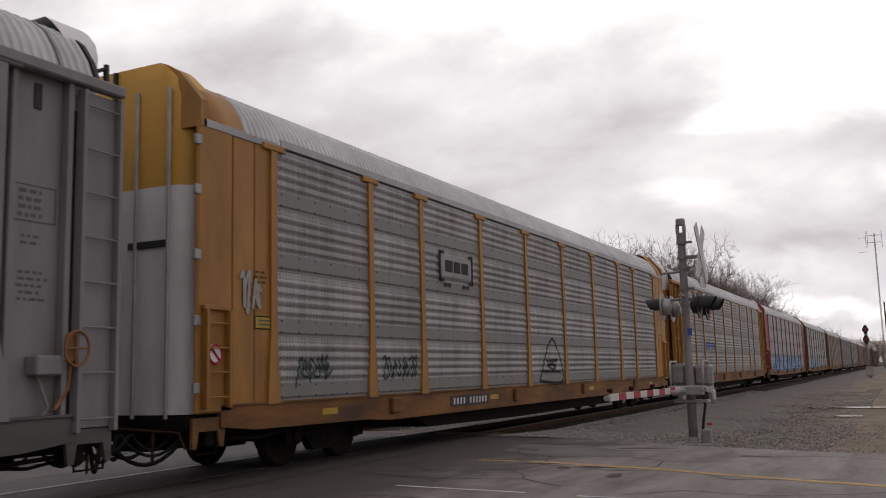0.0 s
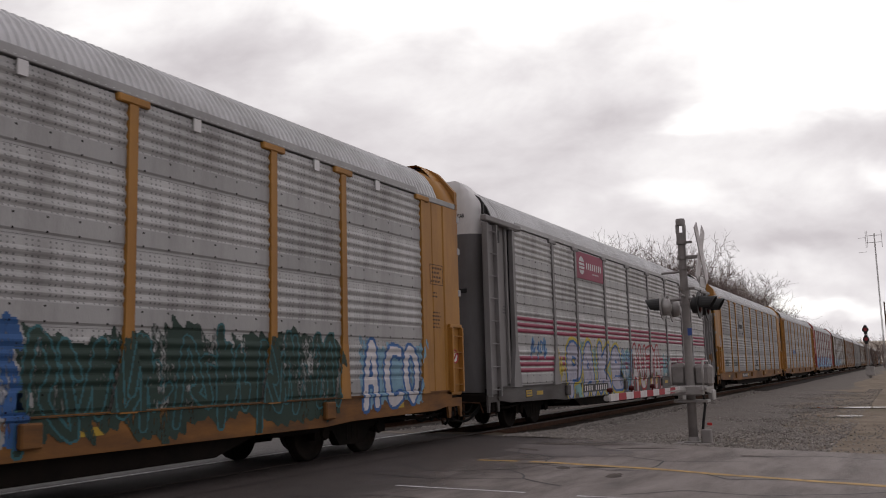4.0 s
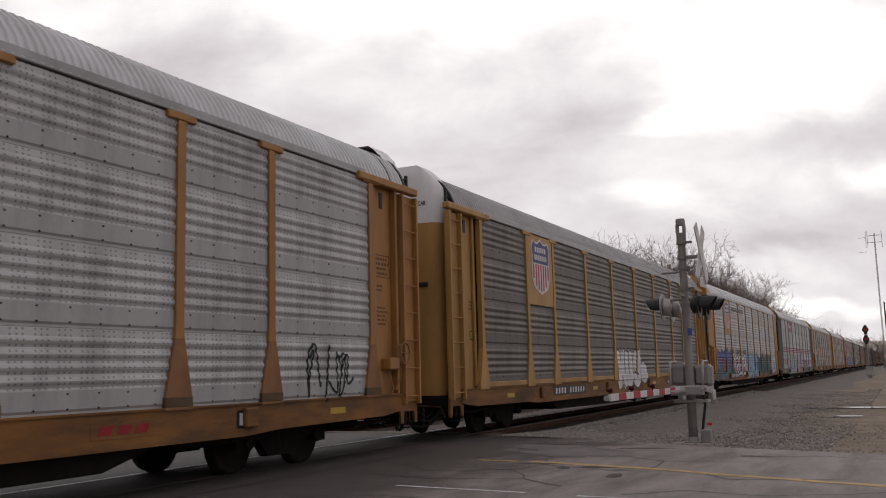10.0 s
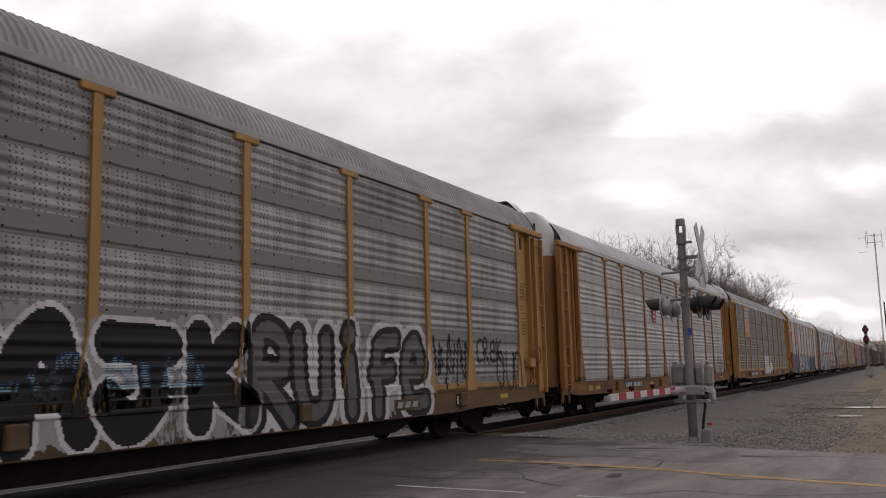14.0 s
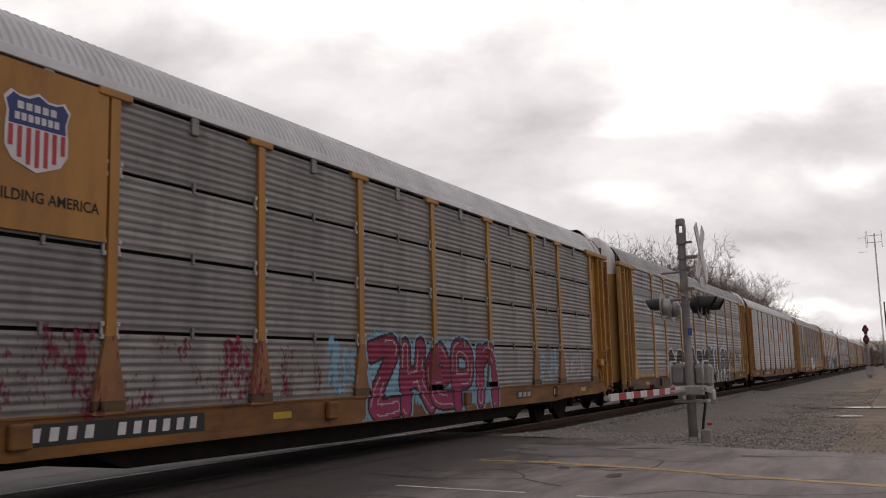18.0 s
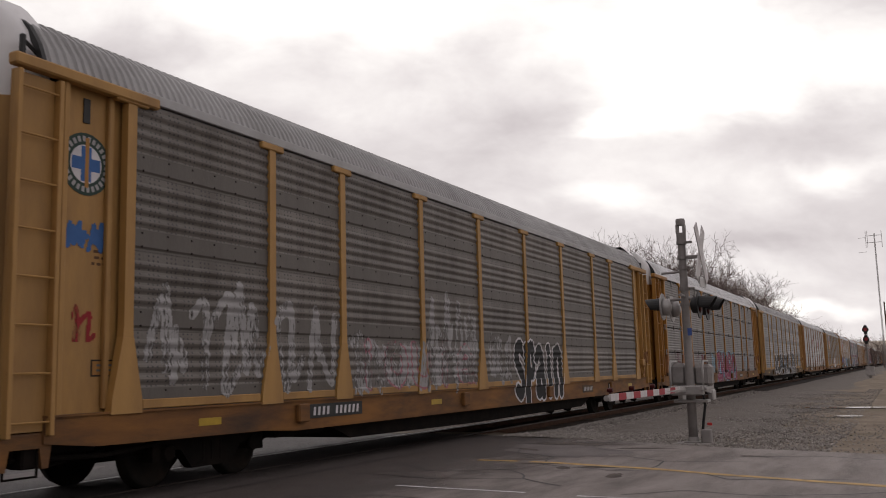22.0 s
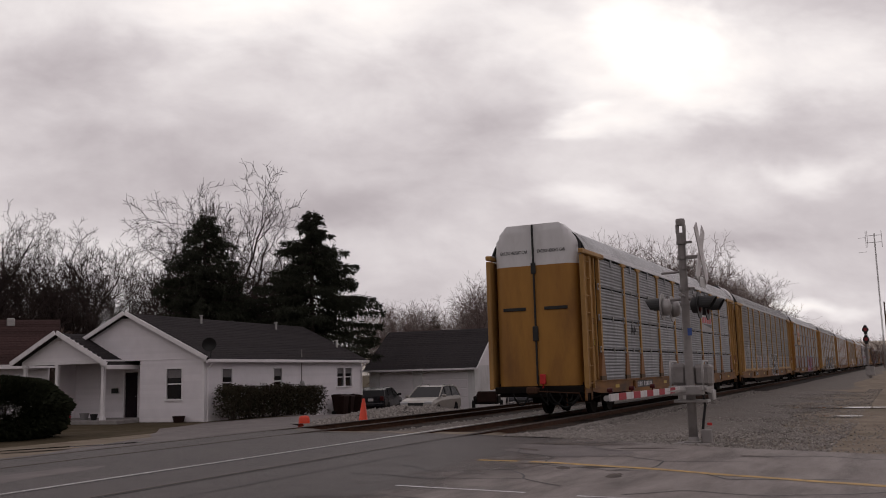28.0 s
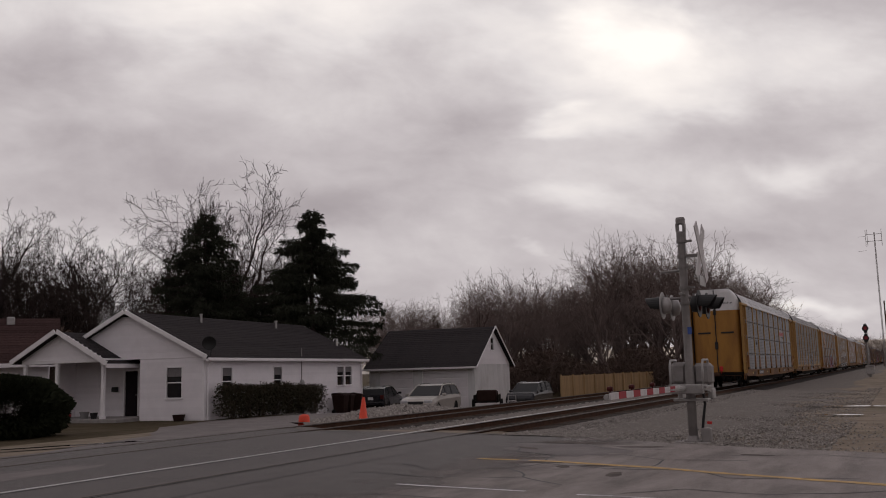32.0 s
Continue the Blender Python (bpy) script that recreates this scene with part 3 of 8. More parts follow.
def ballast():
    s = Shape()
    xs = [-0.3, 0.1, 0.5, 1.0, 1.6] + [2.2 + i * 0.6 for i in range(80)] + [52 + i * 10 for i in range(86)]
    ys = [2.0, 2.8, 3.6, 4.5, 5.5, 6.5, 7.3, 8.0, 8.6, 9.4, 10.5, 11.4, 12.4, 13.4, 14.3, 15.3, 16.0, 16.8, 17.6]
    zs = [-0.24, -0.21, -0.185, -0.165, -0.15, -0.14, -0.16, -0.24, -0.3, -0.3, -0.3, -0.26, -0.13, -0.2, -0.3, -0.3, -0.3, -0.3, -0.5]
    vs = []
    for u in xs:
        for y, z in zip(ys, zs):
            x0 = road_edge(y)
            x = x0 + u
            e = smooth01(-0.3, 2.4, u)
            wob = 0.07 * noise.noise((x * 0.45, y * 0.6, 3)) if y < 5 else 0.0
            vs.append((x, y + (0.9 * noise.noise((x * 0.35, y, 6)) if y < 4 else 0), (z + wob + 0.03 * noise.noise((x * 0.9, y * 0.9, 0))) * e - 0.03 * (1 - e) + 0.02 * noise.noise((x * 2.5, y * 2.5, 4))))
    w = len(ys)
    s.add(vs, [(i * w + j, (i + 1) * w + j, (i + 1) * w + j + 1, i * w + j + 1) for i in range(len(xs) - 1) for j in range(w - 1)])
    thing("ballast_bed", "grey crushed stone bed of the railway", "ballast", kind="structure", data=s.mesh("ballast_bed", BALLAST, True))


def oily_bed(yc):
    s = Shape()
    xs = [20.7 + i * 0.6 for i in range(80)] + [70 + 20 * i for i in range(40)]
    ys = [-2.5, -2.2, -1.5, -0.7, 0, 0.7, 1.2, 1.5, 1.7]
    zs = [-0.22, -0.15, -0.14, -0.15, -0.15, -0.15, -0.14, -0.15, -0.2]
    vs = [(x, yc + y + 0.08 * noise.noise((x * 1.3, y, 1)), z * smooth01(20.2, 21.6, x) - 0.02 + 0.025 * noise.noise((x * 2, y * 2 + yc, 2))) for x in xs for y, z in zip(ys, zs)]
    s.add(vs, [(i * 9 + j, i * 9 + 9 + j, i * 9 + 10 + j, i * 9 + j + 1) for i in range(len(xs) - 1) for j in range(8)])
    thing("oily_track_bed", "dark oily stone between the rails", "ballast", kind="structure", data=s.mesh("oily_track_bed", OILY, True))


def stones(name, label, count, place, size, material=None):
    """Loose crushed stone, joined: small uneven blocks."""
    rng = np.random.RandomState(len(name) + count)
    base = np.array([(1, 0, 0), (-1, 0, 0), (0, 1, 0), (0, -1, 0), (0, 0, 1), (0, 0, -1)], float)
    tri = np.array([(0, 2, 4), (2, 1, 4), (1, 3, 4), (3, 0, 4), (2, 0, 5), (1, 2, 5), (3, 1, 5), (0, 3, 5)])
    at = np.array([place(rng) for i in range(count)])
    r = size * rng.uniform(0.55, 1.5, (count, 1, 1))
    q = base[None] * rng.uniform(0.55, 1.15, (count, 6, 3)) * r + rng.uniform(-0.3, 0.3, (count, 6, 3)) * r
    ang = rng.uniform(0, 6.28, (count, 1))
    c, sn = np.cos(ang), np.sin(ang)
    q = np.stack([q[..., 0] * c - q[..., 1] * sn, q[..., 0] * sn + q[..., 1] * c, q[..., 2] * 0.8], 2) + at[:, None, :]
    fs = tri[None] + 6 * np.arange(count)[:, None, None]
    me = bpy.data.meshes.new(name)
    me.from_pydata(q.reshape(-1, 3).tolist(), [], fs.reshape(-1, 3).tolist())
    me.materials.append(material or STONE)
    return thing(name, label, "gravel", kind="stuff", data=me)


ground()
road()
track(TRACK_Y, (RUST_TOP, RAIL_TOP))
track(TRACK2_Y, (RUST_TOP, RUST_TOP))
ballast()
oily_bed(TRACK_Y)
oily_bed(TRACK2_Y)


# ---- the train ----
LEN, SIDE, GAP = 27.25, 1.5, 1.2
POSTS = [1.71, 4.57, 6.53, 9.4, 12.2, 15.0, 17.8, 20.67, 22.63, 25.54]
ROWS = [1.06, 2.035, 3.03, 4.0, 4.95]
REAR0 = 155.975
KICK = (3, 5, 7)


def advance(t):
    u = (t - 16) / 16
    return 138.677 * u - 7.745 * u ** 2 - 0.808 * u ** 3 - 0.947 * u ** 4


def rear(i, t):
    """Where a car's rear end stands; couplers are not all drawn equally tight."""
    return REAR0 - 28.6 * i + advance(t) + {4: -0.06, 5: -0.04, 6: -0.16, 7: -0.11}.get(i, 0.0)


def screen_depth(z, style):
    """How far the ribbed screen stands out at a height z over its foot (row height about 0.96)."""
    if style == "gap":
        if z < 0.03 or z > 0.93:
            return 0.0
        q = ((z - 0.03) / 0.1) % 1.0
        return 0.015 * math.sin(math.pi * q) ** 2
    if z < 0.03 or z > 0.90:
        return 0.004
    if z < 0.30:
        return 0.004 + 0.016 * min(1.0, (z - 0.03) / 0.03, (0.30 - z) / 0.03)
    q = ((z - 0.30) / 0.15) % 1.0
    return 0.004 + 0.027 * math.sin(math.pi * q) ** 2


def screen_levels(style, hgt):
    zs = [0.0]
    if style == "gap":
        for i in range(9):
            b = 0.03 + i * 0.1
            zs += [b + 0.1 * k / 6 for k in range(6)]
    else:
        zs += [0.03, 0.06, 0.27]
        for i in range(4):
            b = 0.30 + i * 0.15
            zs += [b + 0.15 * k / 6 for k in range(6)]
    top = hgt - (0.05 if style == "gap" else 0.003)
    zs = [z for z in zs if z < top - 0.008] + [top]
    return zs


def screen(width, hgt, style):
    def build():
        s = Shape()
        zs = screen_levels(style, hgt)
        prof = [(-screen_depth(z, style), z) for z in zs]
        s.sheet(prof, "x", 0.0, width)
        s.sheet([(0.0, zs[-1]), (0.05, zs[-1])], "x", 0.0, width)
        s.sheet([(0.05, 0.0), (0.0, 0.0)], "x", 0.0, width)
        if style != "gap":
            for i in range(int(width / 0.45)):
                for z in (0.05, 0.22):
                    x = 0.2 + i * 0.45
                    s.k = 1
                    s.box(x - 0.011, x + 0.011, -0.026, 0.0, z, z + 0.022)
        return s
    return build


def post_shape(flare):
    def build():
        s = Shape()
        s.prism([(-0.085, 1.95), (0.085, 1.95), (0.075, 2.1), (0.075, 4.86), (-0.075, 4.86), (-0.075, 2.1)], "y", -SIDE - 0.06, -SIDE + 0.05)
        s.box(-0.27, 0.27, -SIDE - 0.075, -SIDE + 0.03, 4.862, 4.965, 0.015)
        return s
    return build


def foot_shape(flare):
    b = 0.25 if flare else 0.15
    return lambda: Shape().prism([(-b, 1.03), (b, 1.03), (b - 0.01, 1.2), (0.087, 1.949), (-0.087, 1.949), (-b + 0.01, 1.2)], "y", -SIDE - 0.062, -SIDE + 0.05)


def roof_profile(lift=0.0):
    pts = [(-1.52, 4.99), (-1.50, 5.06), (-1.42, 5.25), (-1.25, 5.49), (-1.0, 5.67), (-0.72, 5.76), (-0.36, 5.80), (0, 5.815)]
    pts = [(y * (1 + lift * 0.6), z + lift * (0.2 + 0.8 * (z - 5) / 0.8)) for y, z in pts]
    return pts + [(-y, z) for y, z in pts[-2::-1]]


def roof_shape(x0, x1, pitch=0.128):
    def build():
        s = Shape()
        n = int((x1 - x0) / pitch)
        lo, hi = roof_profile(), roof_profile(0.03)
        vs, w = [], len(lo)
        for i in range(n):
            x = x0 + i * pitch
            for dx, pr in ((0.0, lo), (0.05, lo), (0.068, hi), (0.108, hi)):
                vs += [(x + dx, y, z) for y, z in pr]
        vs += [(x1, y, z) for y, z in lo]
        k = n * 4 + 1
        s.add(vs, [(i * w + j, i * w + j + 1, (i + 1) * w + j + 1, (i + 1) * w + j) for i in range(k - 1) for j in range(w - 1)])
        return s
    return build


def roof_cap(x0, x1, lift=0.04):
    """Smooth sheet over a roof end, closed at its rim."""
    def build():
        s = Shape()
        pr = roof_profile(lift)
        vs, w = [], len(pr)
        for x in (x0, x1):
            vs += [(x, y, z) for y, z in pr]
        vs += [(x1, y * 0.96, z - 0.06) for y, z in pr] + [(x0, y * 0.96, z - 0.06) for y, z in pr]
        fs = [(i * w + j, i * w + j + 1, ((i + 1) % 4) * w + j + 1, ((i + 1) % 4) * w + j) for i in range(4) for j in range(w - 1)]
        s.add(vs, fs)
        return s
    return build


def door_leaf(side, z0, z1, top=False):
    """One leaf of the end doors, curved round at the corner; side -1 is towards the road."""
    def build():
        s = Shape()
        plan = [(0.0, 0.02), (0.95, 0.02), (1.15, 0.06), (1.28, 0.16), (1.36, 0.32), (1.38, 0.6)]
        out = []
        for y, x in plan:
            out.append((x, side * max(y, 0.012)))
        zs = [z0, z1] if not top else [z0, 4.95, 5.2, 5.42, 5.65, 5.82, 5.9]
        vs = []
        for z in zs:
            for x, y in out:
                lim = 1.38
                if z > 4.96:
                    lim = {5.2: 1.37, 5.42: 1.29, 5.65: 1.12, 5.82: 0.95, 5.9: 0.84}[z]
                yy = max(-lim, min(lim, y))
                vs.append((x, yy, z))
        w = len(out)
        s.add(vs, [(i * w + j, i * w + j + 1, (i + 1) * w + j + 1, (i + 1) * w + j) for i in range(len(zs) - 1) for j in range(w - 1)])
        if top:
            s.add([(0.02, side * 0.012, 5.9), (0.02, side * 0.84, 5.9), (0.6, side * 0.84, 5.9), (0.6, side * 0.012, 5.9)], [(0, 1, 2, 3)])
        return s
    return build


def mirror_x(build):
    """The same piece at the car's other end."""
    def made():
        s = build()
        s.v = [(LEN - x, y, z) for x, y, z in s.v]
        s.f = [f[::-1] for f in s.f]
        return s
    return made


def wheelset():
    s = Shape()
    for k in (-1, 1):
        s.lathe([(0.10, -0.09), (0.2, -0.075), (0.36, -0.03), (0.40, -0.065), (0.457, -0.065), (0.46, 0.05), (0.485, 0.055), (0.485, 0.075), (0.38, 0.07), (0.34, 0.02), (0.18, 0.0), (0.12, 0.06)]
                if k < 0 else [(0.12, -0.06), (0.18, 0.0), (0.34, -0.02), (0.38, -0.07), (0.485, -0.075), (0.485, -0.055), (0.46, -0.05), (0.457, 0.065), (0.40, 0.065), (0.36, 0.03), (0.2, 0.075), (0.10, 0.09)],
                (0, k * GAUGE / 2, 0), "y", 24)
    s.lathe([(0.085, -1.0), (0.085, 1.0)], (0, 0, 0), "y", 10)
    return s


def sideframe(k):
    def build():
        s = Shape()
        y0, y1 = (k * 1.03 - 0.08, k * 1.03 + 0.08)
        s.prism([(-1.15, 0.36), (-1.15, 0.60), (-0.75, 0.66), (-0.45, 0.72), (0.45, 0.72), (0.75, 0.66), (1.15, 0.60), (1.15, 0.36), (0.98, 0.36), (0.9, 0.5), (0.62, 0.48),
                 (0.4, 0.22), (-0.4, 0.22), (-0.62, 0.48), (-0.9, 0.5), (-0.98, 0.36)], "y", y0, y1)
        for x in (-0.88, 0.88):
            s.lathe([(0.10, -0.03), (0.12, 0.0), (0.10, 0.03)], (x, k * 1.13, 0.46), "y", 10)
        for x in (-0.18, 0, 0.18):
            s.lathe([(0.07, 0), (0.07, 0.26)], (x, k * 1.05, 0.30), "z", 8)
        return s
    return build


def ladder(car, paint, x0, x1, y, z0, z1, n, plate=True):
    s = -1 if y < 0 else 1
    if plate:
        part("ladder_plate", cached(("ladder_plate", x0, y, z0), lambda: Shape().box(x0, x1, min(y, y - s * 0.04), max(y, y - s * 0.04), z0, z1, 0.006), paint), car)
    for x in (x0, x1 - 0.05):
        part("ladder_stile", cached(("ladder_stile", x, y, z0), lambda: Shape().box(x, x + 0.06, min(y, y + s * 0.1), max(y, y + s * 0.1), z0 - 0.03, z1, 0.008), paint), car)
    me = cached(("rung", round(x1 - x0, 2), y), lambda: Shape().tube([(0, s * 0.07, 0), (x1 - x0, s * 0.07, 0)], 0.013, 6), paint)
    for i in range(n):
        part("rung", me, car, (x0, y, z0 + 0.12 + (z1 - z0 - 0.3) * i / (n - 1)))


def hose(car, x0, x1, paint=None):
    d = 1 if x1 > x0 else -1
    pts = [(x0 + (x1 - x0) * k / 8, -0.35 + 0.05 * math.sin(k), 0.72 - 0.34 * math.sin(math.pi * k / 8)) for k in range(9)]
    part("air_hose", cached(("air_hose", x0), lambda: Shape().tube(pts, 0.028, 6), RUBBER), car)


def draw_gear(car, mx, tag):
    """Uncoupling lever, chain, slack cables and brake rigging that hang at a car's end."""
    part("uncoupling_lever", cached(("uncoupling_lever", tag), mx(lambda: Shape().tube([(0.05, -1.35, 0.5), (-0.02, -1.3, 0.72), (-0.06, -0.9, 0.74), (-0.1, -0.25, 0.78), (-0.35, -0.05, 0.8)], 0.018, 6)), RUST), car)

    def cable(y0, y1, drop, r):
        return lambda: Shape().tube([(0.15 - 0.8 * k / 10, y0 + (y1 - y0) * k / 10, 0.74 - drop * math.sin(math.pi * k / 10) ** 0.8) for k in range(11)], r, 6)
    for n, (y0, y1, drop, r) in enumerate(((-0.75, -0.5, 0.34, 0.026), (-1.25, -0.9, 0.3, 0.022), (-1.3, -0.6, 0.42, 0.028), (-1.05, -1.1, 0.22, 0.018), (0.35, 0.55, 0.36, 0.026))):
        part("brake_hose", cached(("brake_hose", tag, n), mx(cable(y0, y1, drop, r)), RUBBER), car)

    def chain():
        s = Shape()
        for k in range(9):
            z = 0.7 - 0.045 * k
            s.box(-0.13 - 0.012, -0.13 + 0.012, -0.95 - (0.02 if k % 2 else 0.01), -0.95 + (0.02 if k % 2 else 0.01), z - 0.03, z + 0.02)
        return s
    part("chain", cached(("chain", tag), mx(chain), RUST), car)
    part("end_rigging", cached(("end_rigging", tag), mx(lambda: Shape().box(0.1, 1.5, -1.3, 1.3, 0.62, 0.86, 0.03).box(0.35, 0.6, -1.44, -1.2, 0.5, 0.9, 0.02).tube([(0.3, -1.3, 0.6), (1.6, -1.3, 0.55), (2.6, -1.2, 0.6)], 0.03, 6)
                                                               .tube([(0.2, -1.1, 0.55), (0.9, -1.15, 0.48), (1.8, -1.1, 0.58)], 0.022, 6)), DARK), car)
    part("truck_guard", cached(("truck_guard", tag), mx(lambda: Shape().box(1.6, 6.2, -1.28, 1.28, 0.7, 0.86, 0.03).box(2.2, 5.3, -0.9, 0.9, 0.45, 0.7, 0.05).box(5.0, 6.3, -1.3, -0.9, 0.5, 0.72, 0.04)), DARK), car)


def autorack(i, body, screens, roof, style="holes", end="ladder", end_low=None, end_top=None, sill=None, near=True, label=""):
    car = thing("autorack_car", label, "railcar", pose(rear(i, 0), TRACK_Y, 0), group="cars of the freight train")
    sill = sill or (SILL_G if body is GREYP else SILL_D if i == 5 else SILL_Y)
    end_low, end_top = end_low or body, end_top or WHITEP
    # underframe and deck
    part("deck", cached("deck", lambda: Shape().box(0.25, LEN - 0.25, -1.35, 1.35, 0.86, 1.03).box(0.4, LEN - 0.4, -0.35, 0.35, 0.42, 0.86, 0.03).box(7.0, 20.4, -1.25, -0.8, 0.52, 0.86, 0.05)
                        .box(9, 10.4, 0.5, 1.2, 0.5, 0.86, 0.05), DARK), car)
    part("underframe", cached("underframe", lambda: Shape().prism([(6.3, 0.62), (7.0, 0.36), (12.0, 0.31), (19.6, 0.34), (20.6, 0.62)], "y", -1.36, 1.36), DARK), car)

    def sill_shape(k):
        def build():
            s = Shape()
            o = k * (SIDE + 0.03)
            s.prism([(0.55, 1.04), (0.55, 0.76), (1.3, 0.68), (4.4, 0.65), (5.2, 0.60), (22.05, 0.60), (22.85, 0.65), (25.95, 0.68), (26.7, 0.76), (26.7, 1.04)], "y", min(o, o - k * 0.1), max(o, o - k * 0.1))
            s.prism([(0.55, 1.0405), (26.7, 1.0405), (26.7, 1.065), (0.55, 1.065)], "y", min(o + k * 0.03, o - k * 0.1), max(o + k * 0.03, o - k * 0.1))
            return s
        return build
    part("side_sill", cached(("side_sill", -1), sill_shape(-1), sill), car)
    part("side_sill", cached(("side_sill", 1), sill_shape(1), sill), car)
    for x in (5.3, 11.2, 16.4, 22.1):
        part("jacking_bracket", cached("jacking_bracket", lambda: Shape().box(-0.14, 0.14, -SIDE - 0.12, -SIDE - 0.03, 0.72, 1.0, 0.02), sill), car, (x, 0, 0))
    # side posts and screens towards the road
    pm = cached(("side_post", end), post_shape(end == "ladder"), body)
    for x in POSTS:
        post = part("side_post", pm, car, (x, 0, 0))
        part("post_foot", cached(("post_foot", end), foot_shape(end == "ladder"), FOOT if i in (4, 6, 8) else body), post)
        if i in (4, 6, 8):
            part("foot_base", cached(("foot_base", end), lambda: Shape().box(-0.256, 0.256, -SIDE - 0.066, -SIDE + 0.0, 1.066, 1.2, 0.008), SILL_D), post)
    if near:
        for a, b in zip(POSTS[:-1], POSTS[1:]):
            for z0, z1 in zip(ROWS[:-1], ROWS[1:]):
                w, hh = round(b - a - 0.06, 3), round(z1 - z0, 3)
                part("side_screen", cached(("side_screen", w, hh, style), screen(w, hh, style), [screens, DARK]), car, (a + 0.03, -SIDE, z0))
        if style == "gap":
            clip = cached("screen_clip", lambda: Shape().box(-0.03, 0.03, -SIDE - 0.05, -SIDE, 0.03, 0.09, 0.008).box(-0.03, 0.03, -SIDE - 0.05, -SIDE, -0.12, -0.06, 0.008).box(-0.018, 0.018, -SIDE - 0.03, -SIDE, -0.06, 0.03), ALU)
            for x in POSTS:
                for z in ROWS[1:4]:
                    for dx in (-0.12, 0.12):
                        part("screen_clip", clip, car, (x + dx, 0, z))
            for a, b in zip(POSTS[:-1], POSTS[1:]):
                part("roof_tab", cached("roof_tab", lambda: Shape().box(-0.07, 0.07, -SIDE - 0.045, -SIDE, 4.72, 4.965, 0.012), screens), car, ((a + b) / 2, 0, 0))
                for z in ROWS[1:4]:
                    part("mid_clip", cached("mid_clip", lambda: Shape().box(-0.025, 0.025, -SIDE - 0.035, -SIDE, -0.09, 0.06, 0.006), screens if i == 6 else ALU), car, ((a + b) / 2, 0, z))
    else:
        def joined():
            s = Shape()
            for a, b in zip(POSTS[:-1], POSTS[1:]):
                for z0, z1 in zip(ROWS[:-1], ROWS[1:]):
                    zs = screen_levels(style, z1 - z0)
                    s.sheet([(-SIDE - screen_depth(z, style), z + z0) for z in zs], "x", a + 0.03, b - 0.03)
            return s
        tagged(part("side_screens", cached(("side_screens", style), joined, screens), car), kind="stuff")
    if i in KICK:
        for a, b in zip(POSTS[:-1], POSTS[1:]):
            part("kick_plate", cached(("kick_plate", round(b - a, 2)), lambda: Shape().box(0.27, b - a - 0.27, -SIDE - 0.045, -SIDE, 1.075, 1.19, 0.01), body), car, (a, 0, 0))
    # near-black sheet added behind the screens in place of the car's dim inside
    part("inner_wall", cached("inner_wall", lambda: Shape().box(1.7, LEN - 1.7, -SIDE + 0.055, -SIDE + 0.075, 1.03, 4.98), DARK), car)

    def far_side():
        s = Shape()
        s.box(0.6, LEN - 0.6, SIDE - 0.06, SIDE, 1.03, 4.98)
        for x in POSTS:
            s.box(x - 0.08, x + 0.08, SIDE, SIDE + 0.06, 1.03, 4.96)
        return s
    part("far_side_wall", cached("far_side_wall", far_side, screens), car)
    part("roof_rail", cached("roof_rail", lambda: Shape().box(1.9, LEN - 1.9, -SIDE - 0.045, -SIDE + 0.05, 4.967, 5.10, 0.01), ROOF_L if style == "gap" else ROOF_D), car)
    part("roof_rail", cached("roof_rail_far", lambda: Shape().box(0.2, LEN - 0.2, SIDE - 0.05, SIDE + 0.03, 4.98, 5.055, 0.01), ROOF_D), car)
    r0 = 0.425 if end == "ladder" else 1.0
    part("roof", cached(("roof", r0), roof_shape(r0, LEN - r0), roof), car)
    # the two ends
    for flip in (False, True):
        mx = mirror_x if flip else (lambda b: b)
        tag = "f" if flip else "r"
        if end == "ladder":
            part("roof_rim", cached(("roof_rim", tag), mx(roof_cap(0.36, 0.42, 0.035)), BLACKP), car)
            part("roof_flashing", cached(("roof_flashing", tag), mx(roof_cap(0.88, 0.93, 0.034)), ROOF_D), car)
            part("bulkhead", cached(("bulkhead", tag), mx(lambda: Shape().prism([(y * 0.97, z - 0.03) for y, z in roof_profile()], "x", 0.63, 0.66)), BLACKP), car)
            part("corner_bracket", cached(("corner_bracket", tag), mx(lambda: Shape().box(0.14, 0.2, -SIDE + 0.03, -SIDE + 0.09, 5.03, 5.3, 0.01).tube([(0.17, -SIDE + 0.06, 5.25), (0.55, -SIDE + 0.1, 5.05)], 0.025, 5)), BLACKP), car)
            part("end_panel", cached(("end_panel", tag), mx(lambda: Shape().box(0.72, 1.7, -SIDE + 0.10, -SIDE + 0.14, 1.03, 4.93, 0.01)), body), car)
            part("panel_rib", cached(("panel_rib", tag), mx(lambda: Shape().box(1.42, 1.5, -SIDE + 0.03, -SIDE + 0.1005, 1.1, 4.9, 0.012)), body), car)
            part("door_track", cached(("door_track", tag), mx(lambda: Shape().box(0.70, 0.78, -SIDE - 0.02, -SIDE + 0.1005, 1.03, 4.9, 0.01)), body), car)
            part("panel_opening", cached(("panel_opening", tag), mx(lambda: Shape().box(1.07, 1.17, -SIDE + 0.085, -SIDE + 0.0995, 4.5, 4.8)), BLACKP), car)
            for sd, nm in ((-1, "n"), (1, "o")):
                part("header_rail", cached(("header_rail", tag, nm), mx(lambda: Shape().box(-0.02, 2.15, min(sd * (SIDE - 0.05), sd * (SIDE + 0.1)), max(sd * (SIDE - 0.05), sd * (SIDE + 0.1)), 4.89, 5.03, 0.02)), body), car)
            for y in (-SIDE, SIDE):
                ladder(car, body, (LEN - 0.62) if flip else 0.02, (LEN - 0.02) if flip else 0.62, y, 0.88, 4.85, 8)
        else:
